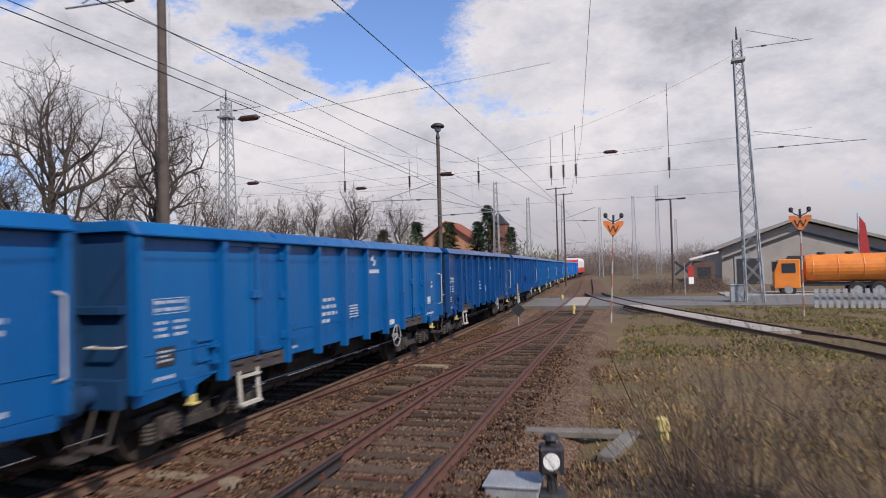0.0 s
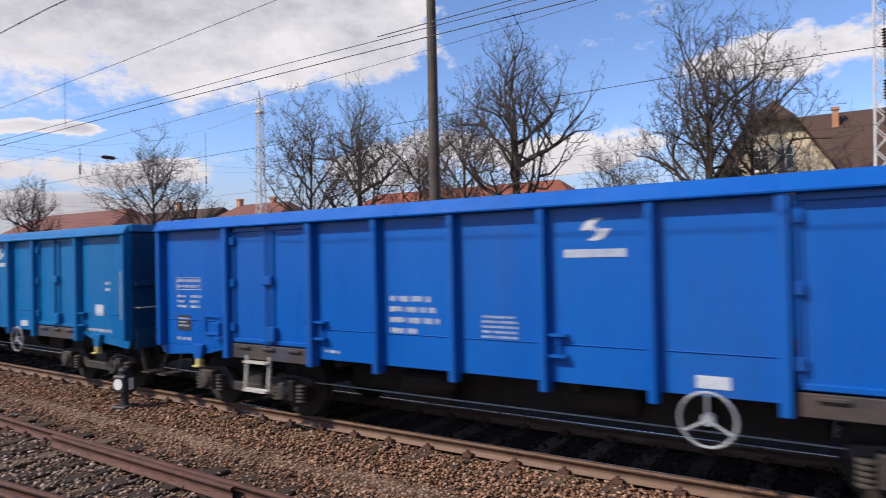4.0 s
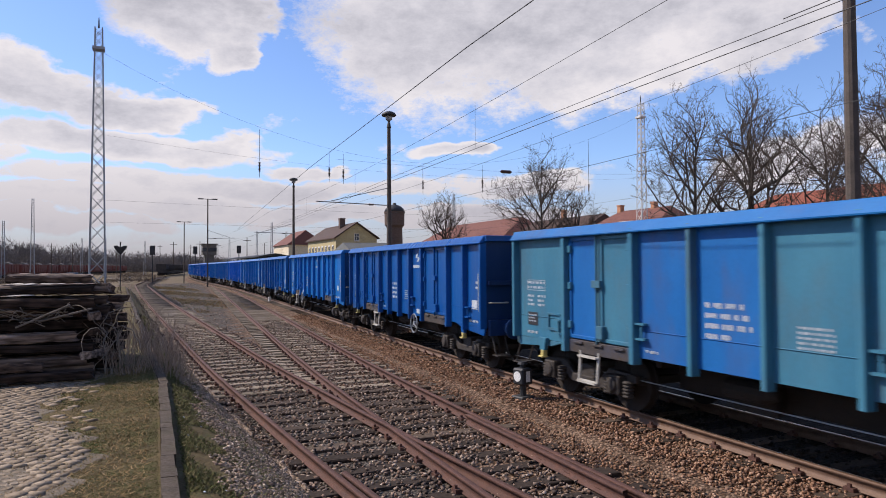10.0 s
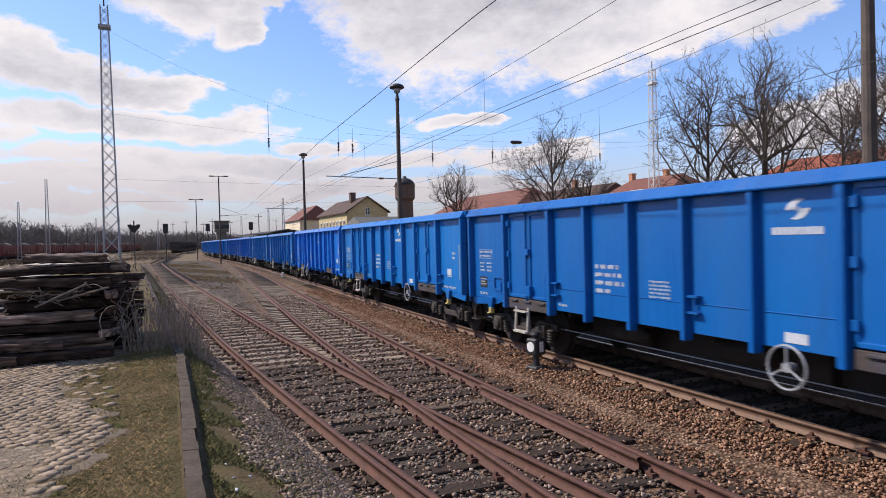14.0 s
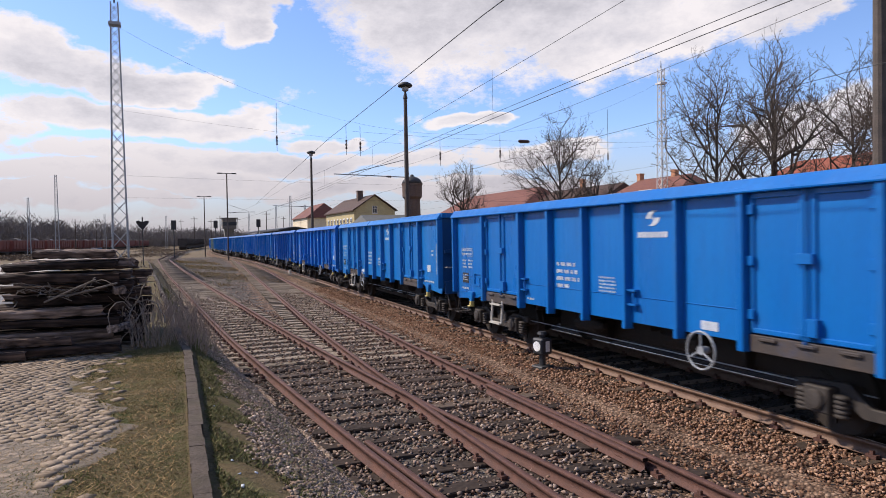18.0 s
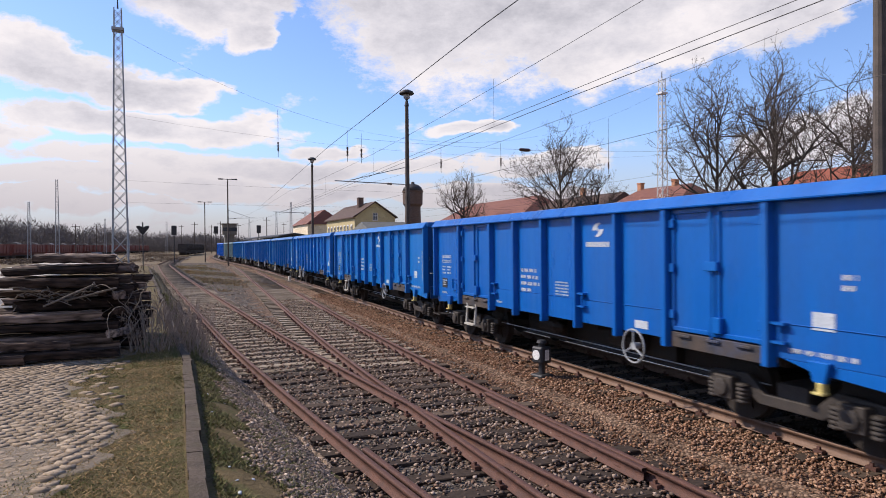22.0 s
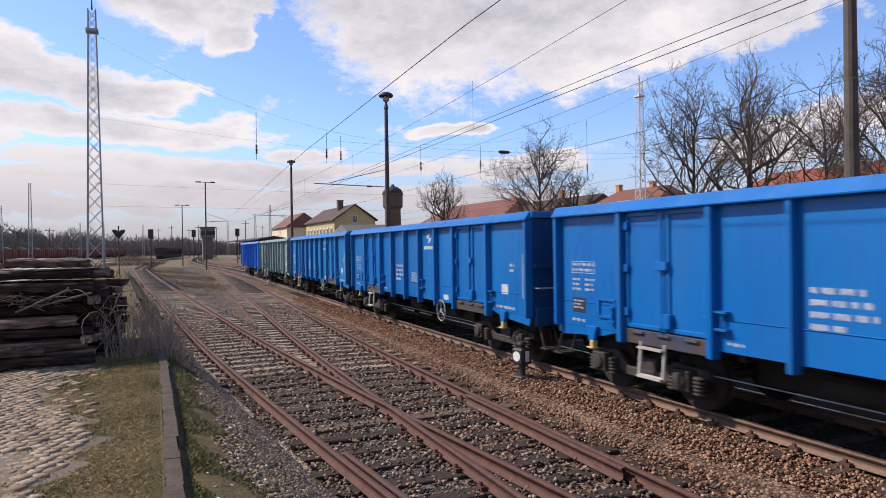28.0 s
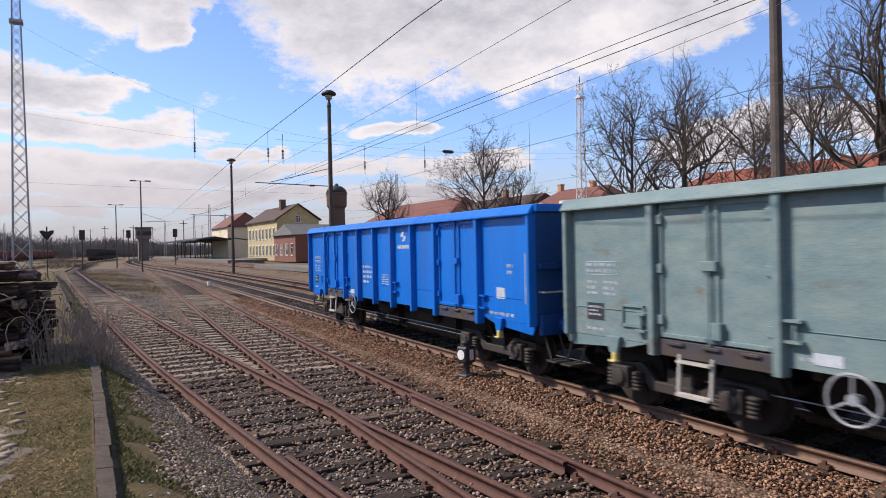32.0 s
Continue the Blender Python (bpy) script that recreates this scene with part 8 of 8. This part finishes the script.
box_scatter("pale_scraps", np.stack([x, y, strip_z(x, y) + 0.008], 1), 0.026, LETTER, "pale scraps of litter beside the kerb", 47, 0.2, "litter")

# cobbles on the ramp: the nearest as pieces, the rest joined
paving = thing("cobbled_paving", "worn pale cobblestones set in earth on the ramp", "paving", kind="structure")
bed_ys, bed_us = np.arange(-14.2, -3.4, 0.1), np.linspace(0, 1, 46) ** 1.4
bv = []
for y in bed_ys:
    x0 = 0.62 + 0.35 * math.sin(y * 1.1) + 0.10 * math.sin(y * 7.3) + 0.05 * math.sin(y * 17.0)
    bv += [(x0 + (9.0 - x0) * u, y, float(ramp_z(x0 + (9.0 - x0) * u, y)) + (0.004 if 0 < u else -0.02)) for u in bed_us]
bn = len(bed_us)
part("sand_bed", raw_mesh("sand_bed", bv, [(j * bn + i, j * bn + i + 1, (j + 1) * bn + i + 1, (j + 1) * bn + i) for j in range(len(bed_ys) - 1) for i in range(bn - 1)]), SANDJOINT, paving, "sandy joints between the cobbles")
cob = []
for k in range(6):
    s = Shape().prism([(-0.052, -0.05), (0.0, -0.058), (0.05, -0.05), (0.058, 0.0), (0.05, 0.05), (0.0, 0.057), (-0.05, 0.052), (-0.057, 0.0)], -0.05, 0.03, "z")
    me = s.mesh("cobblestone", 0.014)
    for v in me.vertices:
        v.co.x *= rnd.uniform(0.94, 1.05)
        v.co.z += rnd.uniform(-0.004, 0.004)
    me.materials.append(COBBLE)
    cob.append(me)
single, rest = 0, []
for j in range(80):
    y = -3.7 - j * 0.122
    for i in range(40):
        x = 0.42 + i * 0.122 + (0.06 if j % 2 else 0) + rnd.uniform(-0.012, 0.012)
        if x < 0.75 + 0.35 * math.sin(y * 1.1) and rnd.random() < 0.8:
            continue
        z = float(ramp_z(x, y)) - 0.0235 + rnd.uniform(-0.004, 0.004)
        yy = y + rnd.uniform(-0.012, 0.012)
        if 0.8 < x < 2.4 and -7.0 < y < -4.6 and single < 290:
            o = new("cobblestone", cob[rnd.randrange(6)])
            o.parent = paving
            o.matrix_basis = pose(x, yy, z, rnd.uniform(-4, 4), rnd.uniform(-4, 4), rnd.uniform(0, 360))
            single += 1
        else:
            rest.append((x, yy, z + 0.0015))
o = box_scatter("cobbles_beyond", rest, 0.119, COBBLEFAR, "worn pale cobblestones farther off on the ramp", 31, 0.62, "paving", 0.05, 0.2)
o.parent = paving
del o["category"]

# sleepers under the tracks
SLEEPER_MESHES = []
for k in range(4):
    me = Shape().box(-1.28, 1.28, -0.12, 0.12, -0.10, 0.0).mesh("sleeper", 0.014)
    for v in me.vertices:
        v.co += Vector((rnd.uniform(-0.04, 0.04), rnd.uniform(-0.008, 0.008), rnd.uniform(-0.006, 0.004)))
    SLEEPER_MESHES.append(me)


def own_copies(material):
    out = []
    for me in SLEEPER_MESHES:
        c = me.copy()
        c.materials.append(material)
        out.append(c)
    return out


DARK_S, PALE_S = own_copies(SLEEPER), own_copies(PALESLEEPER)


def lay(root, line, y0, y1, top, pale=(1, 0), gap=0.63, long=lambda y: (0.0, 1.0), fast=True, share=1.0):
    """Sleepers along a track, and the rail fastenings on them as one part."""
    xs, ys, rs, dx = line
    fix = Shape()
    for run in np.arange(np.interp(y0, ys, rs), np.interp(y1, ys, rs), gap):
        x, y, yaw = on_line(line, run)
        off, stretch = long(y)
        o = new("sleeper", (PALE_S if pale[0] < y < pale[1] and rnd.random() < share else DARK_S)[rnd.randrange(4)])
        o.parent = root
        yaw += rnd.uniform(-1.0, 1.0)
        o.matrix_basis = pose(x + off, y, top - 0.152, rnd.uniform(-0.8, 0.8), rnd.uniform(-0.4, 0.4), yaw) @ Matrix.Diagonal((stretch, rnd.uniform(0.92, 1.08), 1, 1))
        if fast and abs(y) < 26:
            for s in (-0.7525, 0.7525):
                for d in (-0.095, 0.095):
                    a = pose(x, y, top - 0.152, 0, 0, yaw)
                    fix.box(s + d - 0.035, s + d + 0.035, -0.06, 0.06, 0.0, 0.045, a)
                    fix.box(s + d * 1.1 - 0.016, s + d * 1.1 + 0.016, -0.02, 0.02, 0.045, 0.085, a)
    if fix.v:
        o = part("fastenings", fix, RUSTRAIL, root, "rusty rail screws and plates")
        o["kind"] = "stuff"


lay(TRACK_YARD, NORTH, -40, 44, 0.0, (-47, -13.2), long=lambda y: (0.55, 1.45) if -12 < y < 2 else (-0.5, 1.3) if 21 < y < 32 else (0, 1))
lay(TRACK_SIDING, SIDING, -46, -12.5, 0.0, (-47, -13.5))
lay(TRACK_MAIN, MAIN, -38, 42, MAIN_Z, long=lambda y: (0.45, 1.38) if -2 < y < 22 else (0, 1), pale=(5, 24), share=0.22)
lay(TRACK_EAST, EAST_LINE, 15, 46, 0.0, fast=False)
for root, ln in FAR_TRACKS:
    sh = Shape()
    for run in np.arange(-110, 60, 0.7):
        x, y, yaw = on_line(ln, run)
        sh.box(-1.28, 1.28, -0.12, 0.12, -0.10, 0.0, pose(x, y, -0.125, 0, 0, yaw))
    o = part("sleepers_far", sh, SLEEPER, root, "rows of dark far sleepers")
    o["kind"] = "stuff"


def lay_far(root, line, y0, y1, top, material, gap=0.66):
    """The sleepers beyond, joined into one part."""
    xs, ys, rs, dx = line
    cube = np.array([(x, y, z) for x in (-1.28, 1.28) for y in (-0.12, 0.12) for z in (-0.1, 0.0)])
    quads = np.array(((0, 1, 3, 2), (4, 6, 7, 5), (0, 4, 5, 1), (2, 3, 7, 6), (0, 2, 6, 4), (1, 5, 7, 3)))
    V, F = [], []
    for run in np.arange(np.interp(y0, ys, rs), np.interp(y1, ys, rs), gap):
        x, y, yaw = on_line(line, run)
        a = radians(yaw)
        c, s_ = math.cos(a), math.sin(a)
        F.append(quads + 8 * len(V))
        V.append(np.stack([x + cube[:, 0] * c - cube[:, 1] * s_, y + cube[:, 0] * s_ + cube[:, 1] * c, cube[:, 2] + top - 0.152 + rnd.uniform(-0.01, 0.01)], 1))
    o = part("far_sleepers", raw_mesh("far_sleepers", np.concatenate(V), np.concatenate(F)), material, root, "row of wooden sleepers farther along")
    o["kind"] = "stuff"


FARSLEEPER = pieces("far_wooden_sleeper", ((0.085, 0.068, 0.052), (0.135, 0.108, 0.084), (0.185, 0.152, 0.12)), 0.3, fine=22, island=True)
lay_far(TRACK_YARD, NORTH, -100, -40, 0.0, FARSLEEPER)
lay_far(TRACK_SIDING, SIDING, -150, -46, 0.0, FARSLEEPER)
lay_far(TRACK_MAIN, MAIN, -170, -38, MAIN_Z, SLEEPER_JOINED)
# gravel and tufts between the tracks farther off
r = np.random.RandomState(61)
n = 13000
y = -22 - 95 * r.uniform(0, 1, n) ** 1.3
xl = np.interp(y, SIDING[1], SIDING[0]) - 2.0
xr = np.interp(y, MAIN[1], MAIN[0]) + 1.2
x = np.minimum(xl, xr) + r.uniform(0, 1, n) * (np.abs(xl - xr) + 5.5)
box_scatter("far_gravel", np.stack([x, y, -0.21 - 0.03 * r.uniform(0, 1, n)], 1), 0.055, GREYSTONE, "coarse grey-brown gravel between the far tracks", 62, 0.6)
n = 16000
y = -40 - 60 * r.uniform(0, 1, n)
x = np.interp(y, SIDING[1], SIDING[0]) + r.uniform(-5.5, -1.6, n)
k = np.sin(x * 1.1 + y * 0.35) > -0.3
blades("yard_tufts", np.stack([x[k], y[k], 0 * x[k] - 0.32], 1), 0.22, DRYGRASS, "dry grass tufts between the far tracks", 63, 0.9, 0.03)
blades("yard_green_tufts", np.stack([x[::4] + 0.4, y[::4] - 3, 0 * x[::4] - 0.32], 1), 0.18, GREENGRASS, "green tufts between the far tracks", 64, 0.9, 0.03)
n = 30000
r = np.random.RandomState(71)
y = 13 + 32 * r.uniform(0, 1, n)
x = -2.2 + r.uniform(0, 1, n) * (4 + 0.55 * y)
k = (np.sin(x * 0.9 + y * 0.5) * np.cos(y * 0.33 - x * 0.4) > -0.5) & (np.abs(x - np.interp(y, EAST_LINE[1], EAST_LINE[0])) > 1.5)
x, y = x[k], y[k]
blades("verge_tufts", np.stack([x, y, ground_z(x, y) - 0.01], 1), 0.10, DRYGRASS, "pale dry grass tufts towards the crossing", 72, 0.9, 0.02)
k = y > 24
blades("verge_fresh_grass", np.stack([x[k] + 0.15, y[k] + 0.2, ground_z(x[k] + 0.15, y[k] + 0.2) - 0.01], 1), 0.11, GREENGRASS, "fresh green grass beside the level crossing", 74, 0.9, 0.03)
blades("verge_green_tufts", np.stack([x[::3] + 0.3, y[::3] + 0.5, ground_z(x[::3] + 0.3, y[::3] + 0.5) - 0.01], 1), 0.09, GREENGRASS, "green grass tufts towards the crossing", 73, 0.9, 0.02)
n = 16000
r = np.random.RandomState(81)
y = -4.0 - 8.2 * r.uniform(0, 1, n)
x = np.interp(y, EDGE_Y, EDGE_X) + 0.1 + r.uniform(0, 1.35, n)
k = (np.sin(x * 3.1 + y * 1.3) * np.cos(y * 1.1 - x) > 0.25) | (y < -10.8)
x, y = x[k], y[k]
blades("ramp_green", np.stack([x, y, ramp_z(x, y) - 0.002], 1), 0.022, GREENGRASS, "patches of green grass on the ramp", 82, 1.2, 0.005)
n = 14000
r = np.random.RandomState(91)
y = 4.5 + 24 * r.uniform(0, 1, n) ** 1.4
x = np.interp(y, NORTH[1], NORTH[0]) + 1.7 + np.abs(r.normal(0, 0.75, n))
box_scatter("verge_stones", np.stack([x, y, ground_z(x, y) + 0.004], 1), 0.034, NORTHSTONE, "loose dark stones strewn over the verge", 92)
n = 9000
y = 5.0 + 16 * r.uniform(0, 1, n)
x = -1.9 + r.uniform(0, 1, n) * (2.5 + 0.4 * y)
blades("verge_litter", np.stack([x, y, ground_z(x, y) + 0.004], 1), 0.03, DRYSTEM, "dead stalks and litter on the verge", 93, 3.0, 0.006)


# ---- what moves ----
TRAIN_RUN = [48.474, -70.961, -9.019, 85.857, 249.423, -1.826]                 # run of the train by time / 32 s, highest power first
UNEVEN = {-24: -0.22, -23: -0.22, -22: 0.13, -21: 0.09, -20: 0.17, -18: -0.2, -17: 0.0, -16: -0.07, -14: 0.03, -13: 0.18, -12: 0.5, -11: 0.2, -10: -0.25, -9: 0.1, -8: -0.275, -7: -0.5, -6: -0.36, -5: -0.17,
          -3: 0.1, -2: 0.06, -1: 0.02, 0: -0.14, 1: -0.14, 2: -0.14}


def train_run(t):
    return float(np.polyval(TRAIN_RUN, t / 32.0))


def motions():
    times = [k * 0.5 for k in range(65)]

    def rows(back, fore, origin):
        out = []
        for t in times:
            s = train_run(t) + origin
            a, b = on_line(MAIN, s + back), on_line(MAIN, s + fore)
            yaw = math.degrees(math.atan2(-(b[0] - a[0]), b[1] - a[1]))
            k = -back / (fore - back)
            out.append((t, pose(a[0] + (b[0] - a[0]) * k, a[1] + (b[1] - a[1]) * k, MAIN_Z, 0, 0, yaw)))
        return out

    for n, w in WAGONS.items():
        walk(w, rows(-4.55, 4.55, n * LENGTH + UNEVEN.get(n, 0.0) + BODY_L / 2))
    walk(LOCO, rows(-4.6, 4.6, 10 * LENGTH + 8.7))
    # wheels: one rolling turn for each of the two axles of a bogie, shared along the train
    steps = [k / 30 for k in range(961)]
    rolled = {}
    for w in WAGONS.values():
        for bg in w.children:
            for ws in bg.children:
                if not ws.name.startswith("wheelset"):
                    continue
                y = round(ws.location.y, 2)
                if y not in rolled:
                    walk(ws, [(t, Matrix.Translation((0, y, 0.46)) @ Matrix.Rotation(-(train_run(t) - train_run(0)) / 0.46, 4, "X")) for t in steps])
                    rolled[y] = ws.animation_data
                else:
                    ws.rotation_mode = "QUATERNION"
                    ws.animation_data_create()
                    ws.animation_data.action = rolled[y].action
                    ws.animation_data.action_slot = rolled[y].action_slot


motions()
